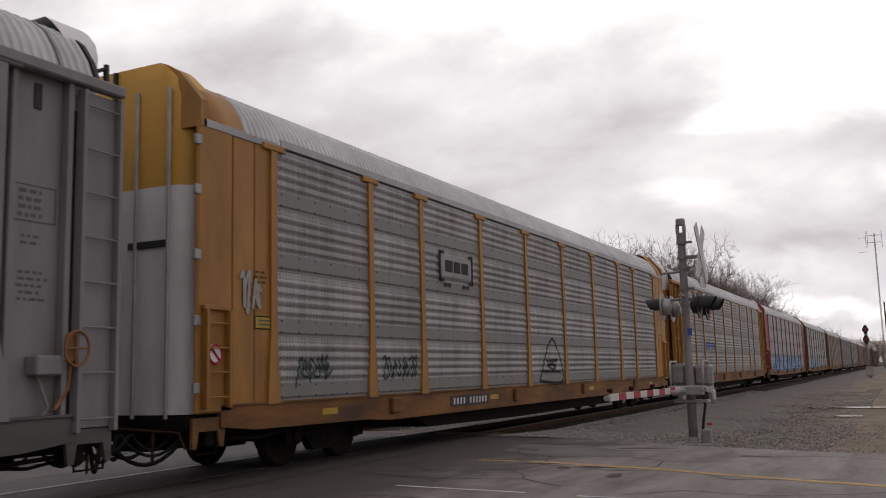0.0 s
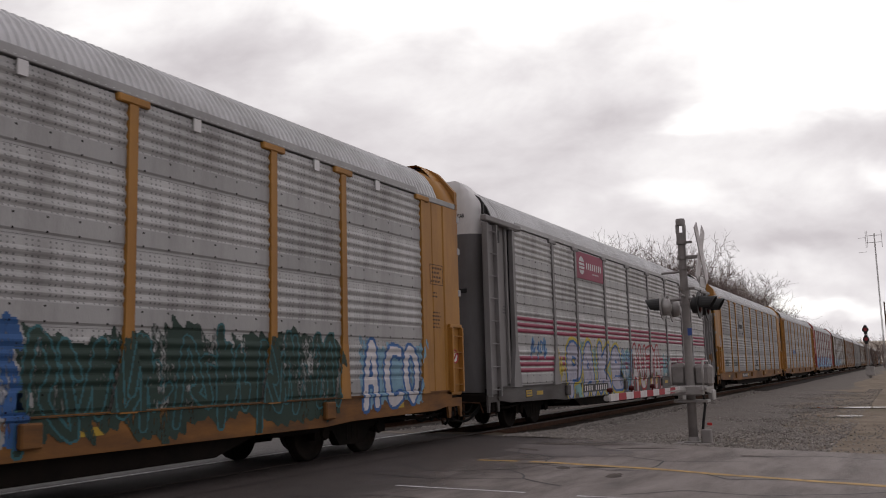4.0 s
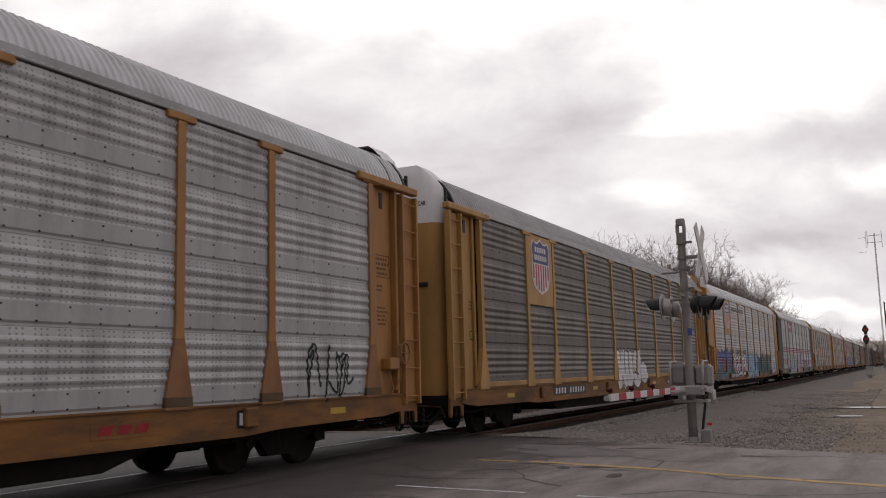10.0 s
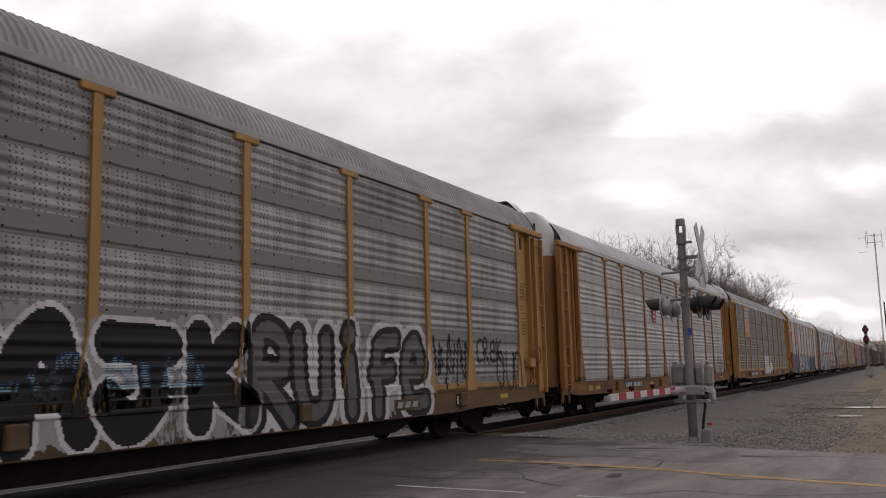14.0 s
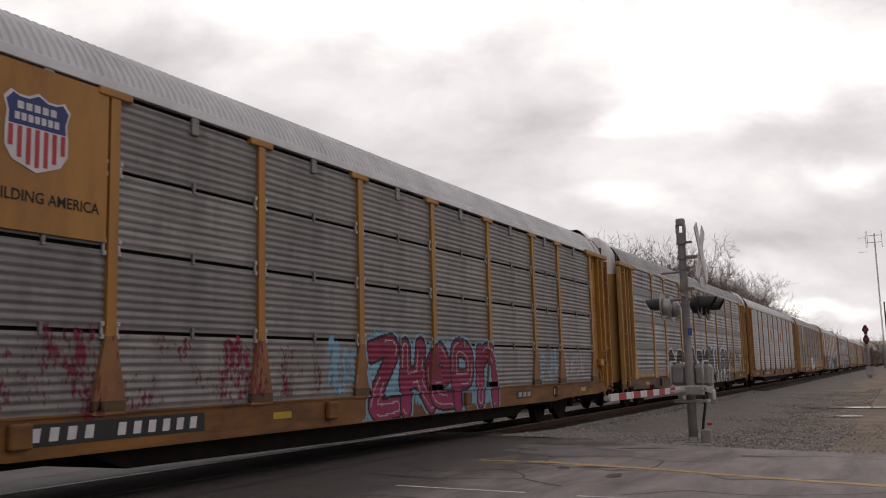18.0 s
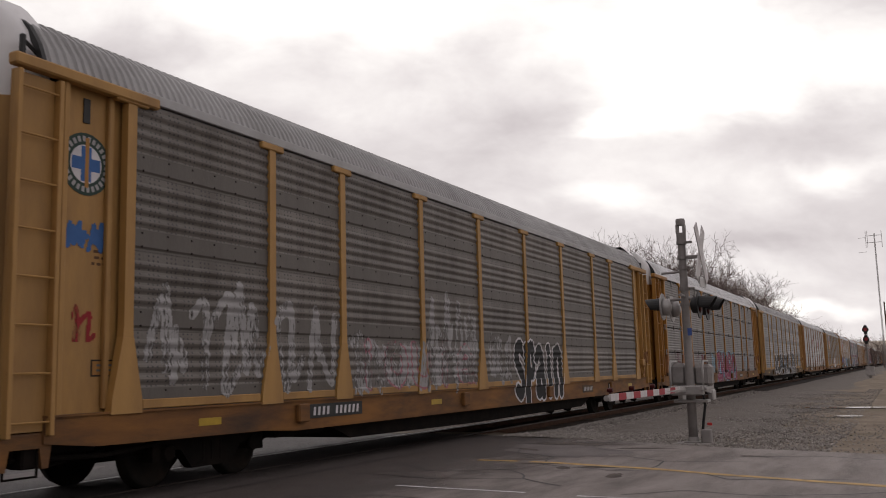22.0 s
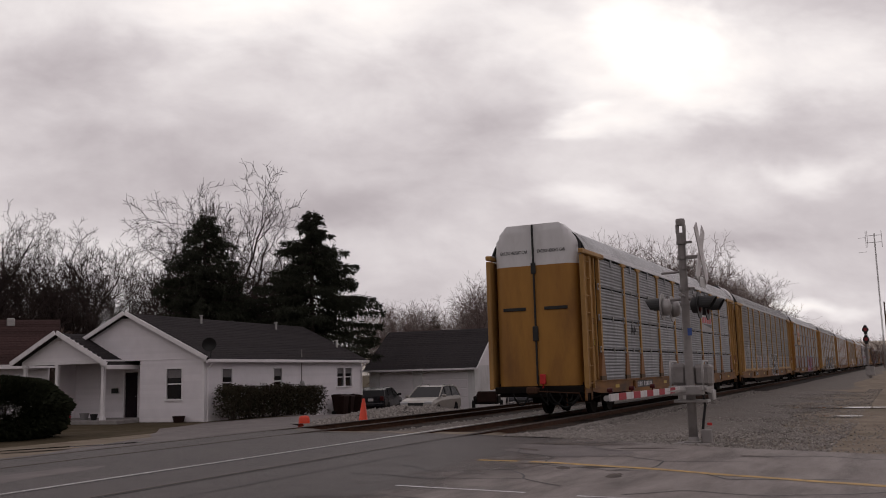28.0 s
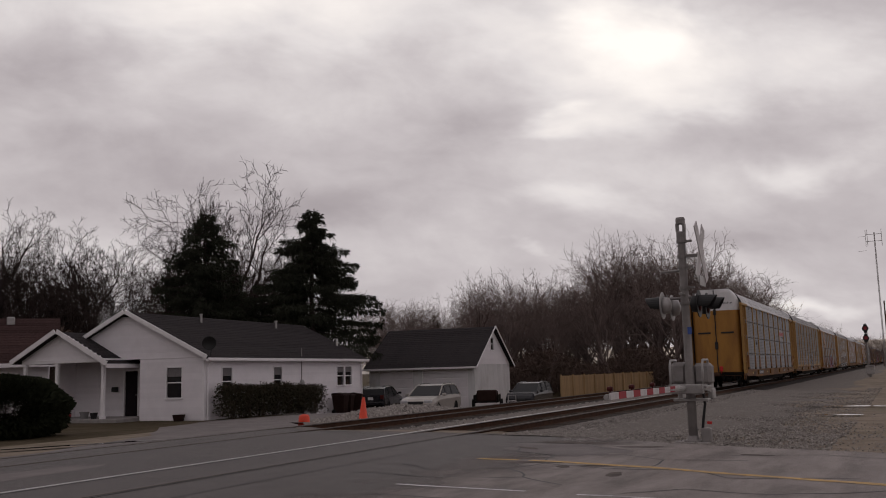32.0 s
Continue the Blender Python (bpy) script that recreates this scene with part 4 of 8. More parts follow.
            part("roof_end", cached(("round_roof_end", tag), mx(roof_cap(0.1, 1.02, 0.02)), body, True), car)
            part("end_flange", cached(("end_flange", tag), mx(lambda: Shape().prism([(-1.54, 4.9), (-1.54, 5.28), (-1.14, 5.74), (-0.86, 5.9), (0.86, 5.9), (1.14, 5.74), (1.54, 5.28), (1.54, 4.9)], "x", 0.08, 0.2)), body), car)
            part("eave_strip", cached(("eave_strip", tag), mx(lambda: Shape().box(0.14, 1.9, -SIDE - 0.04, -SIDE + 0.03, 4.9, 5.02, 0.01)), ROOF_D), car)
            part("corner_panel", cached(("corner_panel", tag), mx(lambda: Shape().box(0.05, 0.78, -SIDE - 0.03, -SIDE + 0.04, 0.95, 4.99, 0.03)), body), car)
            part("end_panel", cached(("round_end_panel", tag), mx(lambda: Shape().box(0.795, 1.27, -SIDE - 0.02, -SIDE + 0.04, 0.95, 4.99, 0.015)), body), car)
            part("end_panel", cached(("round_inner_panel", tag), mx(lambda: Shape().box(1.285, 1.66, -SIDE - 0.02, -SIDE + 0.04, 0.95, 4.99, 0.015)), body), car)
            part("end_panel", cached(("round_far_panel", tag), mx(lambda: Shape().box(0.05, 1.8, SIDE - 0.04, SIDE + 0.02, 0.95, 4.99, 0.02)), body), car)
            sg = part("warning_disc", cached(("warning_disc", tag), mx(lambda: Shape().lathe([(0.15, -SIDE - 0.05), (0.15, -SIDE - 0.045)], (0.4, 0, 1.75), "y", 20)), WHITEP), car, label="small round red and white warning sticker")
            part("disc_ring", cached(("disc_ring", tag), mx(lambda: Shape().tube([(0.4 + 0.13 * math.cos(a * math.pi / 8), -SIDE - 0.052, 1.75 + 0.13 * math.sin(a * math.pi / 8)) for a in range(17)], 0.02, 4, False).tube([(0.31, -SIDE - 0.052, 1.84), (0.49, -SIDE - 0.052, 1.66)], 0.02, 4)), SHIELD_RED), sg)
            for y in (-1.05, -0.45, 0.45, 1.05):
                part("door_lock_bar", cached(("door_lock_bar", tag, y), mx(lambda: Shape().tube([(-0.01, y, 0.9), (-0.01, y, 5.5)], 0.03, 6)), ALU), car)
            for z in (1.3, 2.2, 3.1, 4.0, 4.7):
                part("hinge", cached(("hinge", tag), mx(lambda: Shape().box(0.0, 0.12, -SIDE - 0.04, -SIDE + 0.02, -0.07, 0.07, 0.01)), ROOF_D), car, (0, 0, z))
            part("ladder_niche", cached(("ladder_niche", tag), mx(lambda: Shape().box(0.14, 0.66, -SIDE - 0.036, -SIDE - 0.031, 1.05, 2.35).box(0.12, 0.68, -SIDE - 0.1, -SIDE - 0.03, 2.35, 2.42, 0.01)), body), car)
            ladder(car, body, (LEN - 0.66) if flip else 0.14, (LEN - 0.14) if flip else 0.66, -SIDE - 0.035, 1.05, 2.35, 4, False)
        split = 4.62 if end == "ladder" else 4.1
        for sd in (-1, 1):
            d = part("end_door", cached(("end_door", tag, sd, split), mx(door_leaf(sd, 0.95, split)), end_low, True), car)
            part("door_top", cached(("door_top", tag, sd, split), mx(door_leaf(sd, split, 5.72, True)), end_top, True), d)
            part("door_bar", cached(("door_bar", tag, sd), mx(lambda: Shape().box(-0.012, 0.018, min(sd * 0.3, sd * 1.05), max(sd * 0.3, sd * 1.05), 3.24, 3.34, 0.01)), BLACKP), d)
        part("door_latch", cached(("door_latch", tag), mx(lambda: Shape().box(-0.03, 0.02, -0.025, 0.025, 1.0, 5.88).box(-0.06, 0.0, -0.09, 0.09, 2.3, 2.75, 0.02).box(-0.05, 0.0, -0.08, 0.08, 4.35, 4.7, 0.02)), BLACKP), car)
        part("end_sill", cached(("end_sill", tag), mx(lambda: Shape().box(0.0, 0.5, -1.42, 1.42, 0.72, 0.93, 0.03).box(-0.1, 0.4, -0.3, 0.3, 0.6, 0.9, 0.03)), DARK), car)
        part("coupler", cached(("coupler", tag), mx(lambda: Shape().box(-0.62, 0.1, -0.08, 0.08, 0.76, 0.90, 0.02).box(-0.66, -0.42, -0.17, 0.14, 0.72, 0.94, 0.04)), RUST), car)
        hose(car, LEN - 0.1 if flip else 0.1, LEN + 0.6 if flip else -0.6)
        if i >= -1:
            draw_gear(car, mx, tag)
        part("step_bracket", cached(("step_bracket", tag), mx(lambda: Shape().tube([(0.08, -1.46, 0.86), (0.1, -1.46, 0.42), (0.52, -1.46, 0.42), (0.54, -1.46, 0.86)], 0.018, 6)), DARK), car)
        part("corner_step", cached(("corner_step", tag), mx(lambda: Shape().prism([(0.02, 0.9), (0.02, 0.5), (0.1, 0.5), (0.14, 0.72), (0.52, 0.72), (0.56, 0.5), (0.64, 0.5), (0.7, 0.9)], "y", -SIDE + 0.0, -SIDE + 0.05)), sill), car)
        if flip and end == "ladder":
            part("brake_box", cached("brake_box", lambda: Shape().box(26.08, 26.42, -SIDE - 0.1, -SIDE + 0.1, 1.5, 1.72, 0.02), body), car)
            bw = part("brake_gear", cached("brake_gear", lambda: Shape().box(26.5, 26.66, -SIDE - 0.06, -SIDE + 0.1, 1.62, 1.98, 0.04).tube([(26.6, -SIDE - 0.02, 1.7), (26.56, -SIDE - 0.02, 1.35), (26.4, -SIDE, 1.12)], 0.025, 6), FOOT), car)
            ring = [(26.6 + 0.17 * math.cos(a * math.pi / 8), -SIDE - 0.11, 1.8 + 0.2 * math.sin(a * math.pi / 8)) for a in range(17)]
            part("brake_wheel", cached("brake_wheel", lambda: Shape().tube(ring, 0.018, 5, False).tube([(26.43, -SIDE - 0.1, 1.8), (26.77, -SIDE - 0.1, 1.8)], 0.012, 5).tube([(26.6, -SIDE - 0.1, 1.6), (26.6, -SIDE - 0.1, 2.0)], 0.012, 5).tube([(26.6, -SIDE - 0.11, 1.8), (26.6, -SIDE, 1.8)], 0.02, 5), FOOT), bw)
            part("pipe_run", cached("pipe_run", lambda: Shape().tube([(26.2, -SIDE + 0.05, 1.5), (26.3, -SIDE - 0.02, 1.15), (26.2, -SIDE + 0.02, 1.0)], 0.022, 6).tube([(26.75, -SIDE + 0.02, 1.6), (26.72, -SIDE + 0.02, 1.08)], 0.018, 6), body), car)
    # trucks
    for xc in (3.75, LEN - 3.75):
        tr = part("truck", cached("truck_bolster", lambda: Shape().box(-0.2, 0.2, -1.0, 1.0, 0.36, 0.66, 0.04), DARK), car, (xc, 0, 0))
        for k in (-1, 1):
            part("sideframe", cached(("sideframe", k), sideframe(k), DARK), tr)
        for dx in (-0.88, 0.88):
            part("wheelset", cached("wheelset", wheelset, WHEEL, True), tr, (dx, 0, 0.46))
    return car


CARS = {}
SPEC = [
    # index, body, screens, roof, style, end, end_low, end_top, label
    (0, YEL, PAN_MID, ROOF_L, "holes", "round", WHITEP, YEL3, "yellow autorack railcar with weathered grey screens and a small graffiti pyramid"),
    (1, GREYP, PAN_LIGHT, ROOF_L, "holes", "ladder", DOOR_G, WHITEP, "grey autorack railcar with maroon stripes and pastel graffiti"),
    (2, YEL, PAN_LIGHT, ROOF_L, "holes", "round", WHITEP, YEL, "yellow autorack railcar with a shield panel and blue graffiti"),
    (3, YEL2, PAN_DARK, ROOF_D, "holes", "ladder", YEL2, WHITEP, "faded yellow autorack railcar with sooty screens and a shield panel"),
    (4, YEL4, PAN_LIGHT, ROOF_L, "holes", "ladder", YEL4, WHITEP, "faded yellow autorack railcar with clean grey screens and red emblems"),
    (5, YEL2, PAN_PLAID, ROOF_D, "holes", "ladder", YEL2, WHITEP, "faded yellow autorack railcar with black and white graffiti"),
    (6, YEL, PAN_SLATE, ROOF_L, "gap", "ladder", YEL, WHITEP, "yellow autorack railcar with slate grey slatted screens and pink graffiti"),
    (7, YEL2, PAN_DARK, ROOF_D, "holes", "ladder", YEL2, WHITEP, "faded yellow autorack railcar with dark screens and scrawled white graffiti"),
    (8, YEL2, PAN_STEEL, ROOF_L, "gap", "ladder", YEL, WHITEP, "last yellow autorack railcar with steel grey slatted screens"),
    (-1, YEL, PAN_MID, ROOF_L, "holes", "ladder", YEL, WHITEP, "yellow autorack railcar with weathered grey screens"),
    (-2, REDP, PAN_MID, ROOF_L, "holes", "round", REDP, WHITEP, "red autorack railcar with weathered grey screens"),
]
for k in range(3, 13):
    SPEC.append((-k, (SILL_D, FOOT, GREYP)[k % 3 if k != 3 else 0], (PAN_MID, PAN_DARK, PAN_DARK)[(k * 2) % 3], ROOF_L, "holes", "ladder", YEL, WHITEP, "distant yellow autorack railcar with grey screens" if k % 3 != 2 else "distant grey autorack railcar"))
for i, body, scr, rf, style, end, lo, top, label in SPEC:
    CARS[i] = autorack(i, body, scr, rf, style, end, lo, top, near=i >= -1, label=label)


# ---- paint and lettering on the cars ----
def paint(name, col, rough=0.6):
    return mat(name, col, rough, 0, tuple(v * 0.75 for v in col), 3.0, 0.9, 0, 1, tuple(v * 0.7 + 0.012 for v in col), 0.35, 1.2, spec=0.2)


WORN = {}


def worn(m, cover):
    """The same paint, thinned: streaks and specks of it are gone; cover: the share that is left."""
    if (m.name, cover) in WORN:
        return WORN[m.name, cover]
    c = m.copy()
    n, l = c.node_tree.nodes, c.node_tree.links
    tc = n["Texture Coordinate"]
    got = []
    for scale, stretch in ((26.0, (1, 1, 0.3)), (3.0, (1, 1, 0.5))):
        mp = n.new("ShaderNodeMapping")
        mp.inputs["Scale"].default_value = stretch
        l.new(tc.outputs["Object"], mp.inputs[0])
        t = n.new("ShaderNodeTexNoise")
        t.inputs["Scale"].default_value, t.inputs["Detail"].default_value = scale, 4.0
        l.new(mp.outputs[0], t.inputs["Vector"])
        got.append(t.outputs[0])
    ad = n.new("ShaderNodeMath")
    ad.operation = "ADD"
    for k in (0, 1):
        l.new(got[k], ad.inputs[k])
    r = n.new("ShaderNodeMapRange")
    r.inputs[1].default_value, r.inputs[2].default_value = 1.25 - 0.7 * cover, 1.45 - 0.7 * cover
    r.inputs[4].default_value = 0.95
    l.new(ad.outputs[0], r.inputs[0])
    l.new(r.outputs[0], n["Principled BSDF"].inputs["Alpha"])
    WORN[m.name, cover] = c
    return c


P_BLUE, P_TEAL, P_SKY = paint("blue_spray", (0.05, 0.13, 0.33)), paint("teal_spray", (0.05, 0.15, 0.17)), paint("pale_blue_spray", (0.22, 0.38, 0.5))
P_PINK, P_RED, P_ROSE = paint("pink_spray", (0.4, 0.16, 0.2)), paint("red_spray", (0.3, 0.025, 0.03)), paint("crimson_spray", (0.22, 0.02, 0.06))
P_WHITE, P_BLACK, P_GREY = paint("white_spray", (0.62, 0.6, 0.62)), paint("black_spray", (0.015, 0.015, 0.017)), paint("grey_spray", (0.12, 0.12, 0.125))
P_YEL, P_LILAC, P_GREEN = paint("lemon_spray", (0.5, 0.4, 0.06)), paint("lilac_spray", (0.32, 0.3, 0.48)), paint("dark_green_spray", (0.035, 0.06, 0.05))
P_AQUA = paint("aqua_spray", (0.2, 0.36, 0.36))
P_FAINT, P_BROWN = paint("faint_white_spray", (0.36, 0.35, 0.35)), paint("brown_stencil", (0.12, 0.06, 0.03))


@functools.lru_cache(maxsize=None)
def skin(x, z, style, i=0):
    """Distance of the car's outer skin from its centre line at a place on its side."""
    if z < 1.036:
        return 1.53
    if z < 1.07:
        return 1.56
    near = min(abs(x - q) for q in POSTS)
    half = 0.085 + (0.215 * (1.95 - z) / 0.92 if z < 1.95 else 0)
    if near < half:
        return 1.56
    if x < 1.71 or x > 25.54:
        return 1.535 if style != "panel" else 1.402
    if i in KICK and z < 1.2 and near > 0.26:
        return 1.546
    for a, b in zip(ROWS[:-1], ROWS[1:]):
        if a <= z < b:
            return 1.5 + screen_depth(z - a, style)
    return 1.5


GLYPHS = [[[(0, 0), (0, 1), (0.8, 0.9), (0.8, 0.5), (0, 0.45)], [(0.3, 0.45), (0.9, 0)]], [[(0.9, 0.9), (0.2, 1), (0, 0.5), (0.3, 0), (0.9, 0.1)]], [[(0, 0), (0.1, 1), (0.5, 0.4), (0.9, 1), (1, 0)]],
          [[(0, 1), (0.05, 0.2), (0.5, 0), (0.9, 0.3), (0.9, 1)]], [[(0, 0), (0.4, 1), (0.9, 0)], [(0.2, 0.4), (0.7, 0.4)]], [[(0, 0), (0, 1)], [(0.8, 1), (0.1, 0.5), (0.9, 0)]], [[(0.1, 0.9), (0.9, 1)], [(0.5, 0.95), (0.45, 0)]],
          [[(0.9, 1), (0, 0.9), (0.1, 0.55), (0.8, 0.5), (0.9, 0.1), (0, 0)]], [[(0, 0), (0, 1), (0.9, 0.05), (0.9, 1)]], [[(0.5, 0), (0.5, 1)], [(0, 0.6), (1, 0.7)]]]
SCRAWL = [[[(0, 0.3), (0.12, 1), (0.2, 0.1), (0.42, 0.9), (0.4, 0.2), (0.7, 0.75), (0.62, 0.25), (1, 0.5)]], [[(0, 0.8), (0.3, 0.95), (0.35, 0.3), (0.1, 0.1), (0.2, 0.6), (0.8, 0.9), (0.75, 0.1), (1.1, 0.3)]], [[(0, 0), (0.3, 0.9), (0.5, 0.5), (0.25, 0.4), (0.9, 0.15), (0.8, 0.8), (1.1, 0.7)]]]
SPAIN = [[[(0.9, 0.85), (0.4, 1), (0.1, 0.75), (0.8, 0.35), (0.5, 0.02), (0.05, 0.1)]], [[(0.1, -0.25), (0.1, 0.95)], [(0.1, 0.95), (0.7, 1.0), (0.85, 0.7), (0.6, 0.45), (0.1, 0.5)]],
         [[(0.1, 0.8), (0.5, 0.95), (0.75, 0.7), (0.8, 0.0)], [(0.75, 0.5), (0.2, 0.4), (0.2, 0.05), (0.75, 0.1)]], [[(0.5, 0.0), (0.5, 0.7)], [(0.5, 0.93), (0.5, 0.97)]], [[(0.1, 0.0), (0.12, 0.9)], [(0.12, 0.75), (0.5, 0.95), (0.8, 0.75), (0.85, 0.0)]]]


def rounded(pts, steps=5):
    """A smooth stroke through a glyph's corners."""
    if len(pts) < 3:
        return pts
    q = [pts[0]] + list(pts) + [pts[-1]]
    out = []
    for a, b, c, d in zip(q[:-3], q[1:-2], q[2:-1], q[3:]):
        for k in range(steps):
            t = k / steps
            out.append(tuple(0.5 * (2 * b[n] + (c[n] - a[n]) * t + (2 * a[n] - 5 * b[n] + 4 * c[n] - d[n]) * t * t + (3 * b[n] - a[n] - 3 * c[n] + d[n]) * t ** 3) for n in (0, 1)))
    return out + [pts[-1]]


def graffiti(i, x0, x1, z0, z1, n, fill, line, seed, w=0.1, lw=0.04, wash=None, low=None, glow=None, glyphs=None, style="holes", label="", cell=0.032, cover=1.0, inner=None, curve=True, lap=0.0):
    """Sprayed letters that follow ribs, posts and sill: strokes of paint with an outline, over a loose wash; cover: how much of the paint is left."""
    rng = random.Random(seed)
    m = 0.35
    cell = cell if cell > 0.05 else 0.018 if w < 0.06 else 0.026
    xs = np.arange(x0 - m, x1 + m, cell)
    zs = np.arange(max(0.62, z0 - 0.2), z1 + m * 0.8, cell)
    X, Z = np.meshgrid(xs, zs)
    colour = np.zeros(X.shape, int)
    owner = np.full(X.shape, -1)
    if cover < 1.0:
        fill, line, low, inner = [q and worn(q, cover) for q in (fill, line, low, inner)]
    mats = [fill, line, worn(wash, min(cover, 0.75)) if wash else fill, low or fill, worn(glow, min(cover, 0.9)) if glow else fill, inner or fill]
    ph = seed * 1.7
    wob = 0.5 * np.sin(X * 2.3 + ph) + 0.3 * np.sin(X * 5.1 + Z * 3 + ph * 2) + 0.3 * np.sin(Z * 7 + X * 1.1 + ph)
    if wash:
        edge = np.minimum(np.minimum(X - x0, x1 - X) + 0.1, np.minimum(Z - z0 + 0.08, z1 + 0.08 - Z) * 1.2)
        rag = np.sin(X * 13 + ph) * np.sin(Z * 11 + X * 4) + 0.6 * np.sin(X * 29 + Z * 17 + ph)
        colour[edge + 0.2 * wob + 0.07 * rag > 0.14] = 3
    step = (x1 - x0) / n
    strokes = []
    for k in range(n):
        one = np.full(X.shape, 9.0)
        shape = glyphs[k % len(glyphs)] if glyphs else rng.choice(SCRAWL if w < 0.09 else GLYPHS)
        sx, tilt = step * rng.uniform(0.78, 0.9) * (1 + lap), rng.uniform(-0.1, 0.1)
        for line_ in shape:
            pts = []
            for u, v in line_:
                jx, jz = (rng.uniform(-0.03, 0.03), rng.uniform(-0.03, 0.03)) if glyphs else (rng.uniform(-0.24, 0.24), rng.uniform(-0.14, 0.14))
                pts.append((x0 + k * step + w + (u + jx + tilt * v) * (sx - w), z0 + w + (v + jz) * (z1 - z0 - 2 * w)))
            if curve:
                pts = rounded(pts)
            for (ax, az), (bx, bz) in zip(pts[:-1], pts[1:]):
                dx, dz = bx - ax, bz - az
                t = np.clip(((X - ax) * dx + (Z - az) * dz) / (dx * dx + dz * dz + 1e-9), 0, 1)
                one = np.minimum(one, np.hypot(X - ax - t * dx, Z - az - t * dz))
        strokes.append(one + 0.012 * wob * (1 if w > 0.05 else 0))
    if glow:
        colour[np.minimum.reduce(strokes) < w + lw * 2.1] = 5
    for k, one in enumerate(strokes):
        colour[one < w + lw] = 2
        colour[one < w] = 1
        if low:
            colour[(one < w) & (Z + 0.08 * wob < z0 + 0.42 * (z1 - z0))] = 4
        if inner:
            colour[(one < w * 0.62) & (one > w * 0.62 - 0.03) & (np.sin(X * 3 + Z * 4 + ph) > 0.0)] = 6
        owner[one < w + lw] = k
    base = None
    for k in range(-1, n):
        s = Shape()
        for r in range(len(zs) - 1):
            za, zb = zs[r], zs[r + 1]
            row = np.where(owner[r] == k, colour[r], 0)
            if not row.any():
                continue
            c = 0
            while c < len(xs):
                if row[c] == 0:
                    c += 1
                    continue
                e = c
                d0, d1 = skin(xs[c], za, style, i), skin(xs[c], zb, style, i)
                while e + 1 < len(xs) and row[e + 1] == row[c] and e - c < 40 and abs(skin(xs[e + 1], za, style, i) - d0) < 1e-4 and abs(skin(xs[e + 1], zb, style, i) - d1) < 1e-4:
                    e += 1
                s.k = int(row[c]) - 1
                xa, xb = xs[c], xs[e] + cell
                s.add([(xa, -d0 - 0.006, za), (xb, -d0 - 0.006, za), (xb, -d1 - 0.006, zb), (xa, -d1 - 0.006, zb)], [(0, 1, 2, 3)])
                c = e + 1
        if not s.f:
            continue
        me = bpy.data.meshes.new("graffiti" if base is None else "letter")
        me.from_pydata(s.v, [], s.f)
        for q in mats:
            me.materials.append(q)
        me.polygons.foreach_set("material_index", s.m)
        if base is None:
            base = part("graffiti", me, CARS[i], label=label)
        else:
            part("letter", me, base)


def plate(i, name, x0, x1, z0, z1, material, y=1.552, label="", t=0.012):
    return part(name, Shape().box(x0, x1, -y, -y + t, z0, z1, 0.003).mesh(name, material), CARS[i], label=label)


def lettering(i, text, x0, x1, z, hgt, material, y=1.556, parent=None, at=None):
    """Words in the built-in font, laid on the car's side."""
    cu = bpy.data.curves.new("lettering", "FONT")
    cu.body, cu.size, cu.resolution_u, cu.extrude, cu.offset = text, 1.0, 3, 0.001, 0.012
    tmp = bpy.data.objects.new("lettering", cu)
    scene.collection.objects.link(tmp)
    bpy.context.view_layer.update()
    me = bpy.data.meshes.new_from_object(tmp.evaluated_get(bpy.context.evaluated_depsgraph_get()))
    bpy.data.objects.remove(tmp)
    co = np.array([v.co[:] for v in me.vertices])
    sx, sz = (x1 - x0) / (co[:, 0].max() - co[:, 0].min()), hgt / (co[:, 1].max() - co[:, 1].min())
    for v in me.vertices:
        x, zz, d = (v.co.x - co[:, 0].min()) * sx, (v.co.y - co[:, 1].min()) * sz, v.co.z
        v.co = (x0 + x, -y - d, z + zz) if at is None else at(x, zz, d)
    me.materials.clear()
    me.materials.append(material)
    return part("lettering", me, parent or CARS[i])


def bars(i, x0, x1, z, hgt, groups, material, y=1.56, slant=0.0):
    """Plain bars in place of a number or a name."""
    n = sum(groups) + len(groups) - 1
    w = (x1 - x0) / n
    k = 0
    small = Shape()
    for g in groups:
        for q in range(g):
            a = x0 + k * w
            quad = [(a + 0.2 * w, -y, z), (a + 0.7 * w, -y, z), (a + 0.7 * w + slant * hgt, -y, z + hgt), (a + 0.2 * w + slant * hgt, -y, z + hgt)]
            if hgt < 0.1:
                small.add(quad, [(0, 1, 2, 3)])
            else:
                part("number_bar", Shape().add(quad, [(0, 1, 2, 3)]).mesh("number_bar", material), CARS[i])
            k += 1
        k += 1
    if small.f:
        part("stencil", small.mesh("stencil", material), CARS[i])


def stencil_rows(i, x0, x1, z, rows, material, y, seed, hgt=0.034, pitch=0.075):
    """Rows of small painted print, too fine to read."""
    rng = random.Random(seed)
    for k in range(rows):
        s = Shape()
        x = x0 + rng.uniform(0, 0.06)
        end = x1 - rng.uniform(0, 0.3) * (x1 - x0)
        while x < end - 0.03:
            w = rng.uniform(0.04, 0.11)
            s.add([(x, -y, z - k * pitch), (min(x + w, end), -y, z - k * pitch), (min(x + w, end), -y, z - k * pitch + hgt), (x, -y, z - k * pitch + hgt)], [(0, 1, 2, 3)])
            x += w + rng.uniform(0.018, 0.035)
        part("stencil", s.mesh("stencil", material), CARS[i])


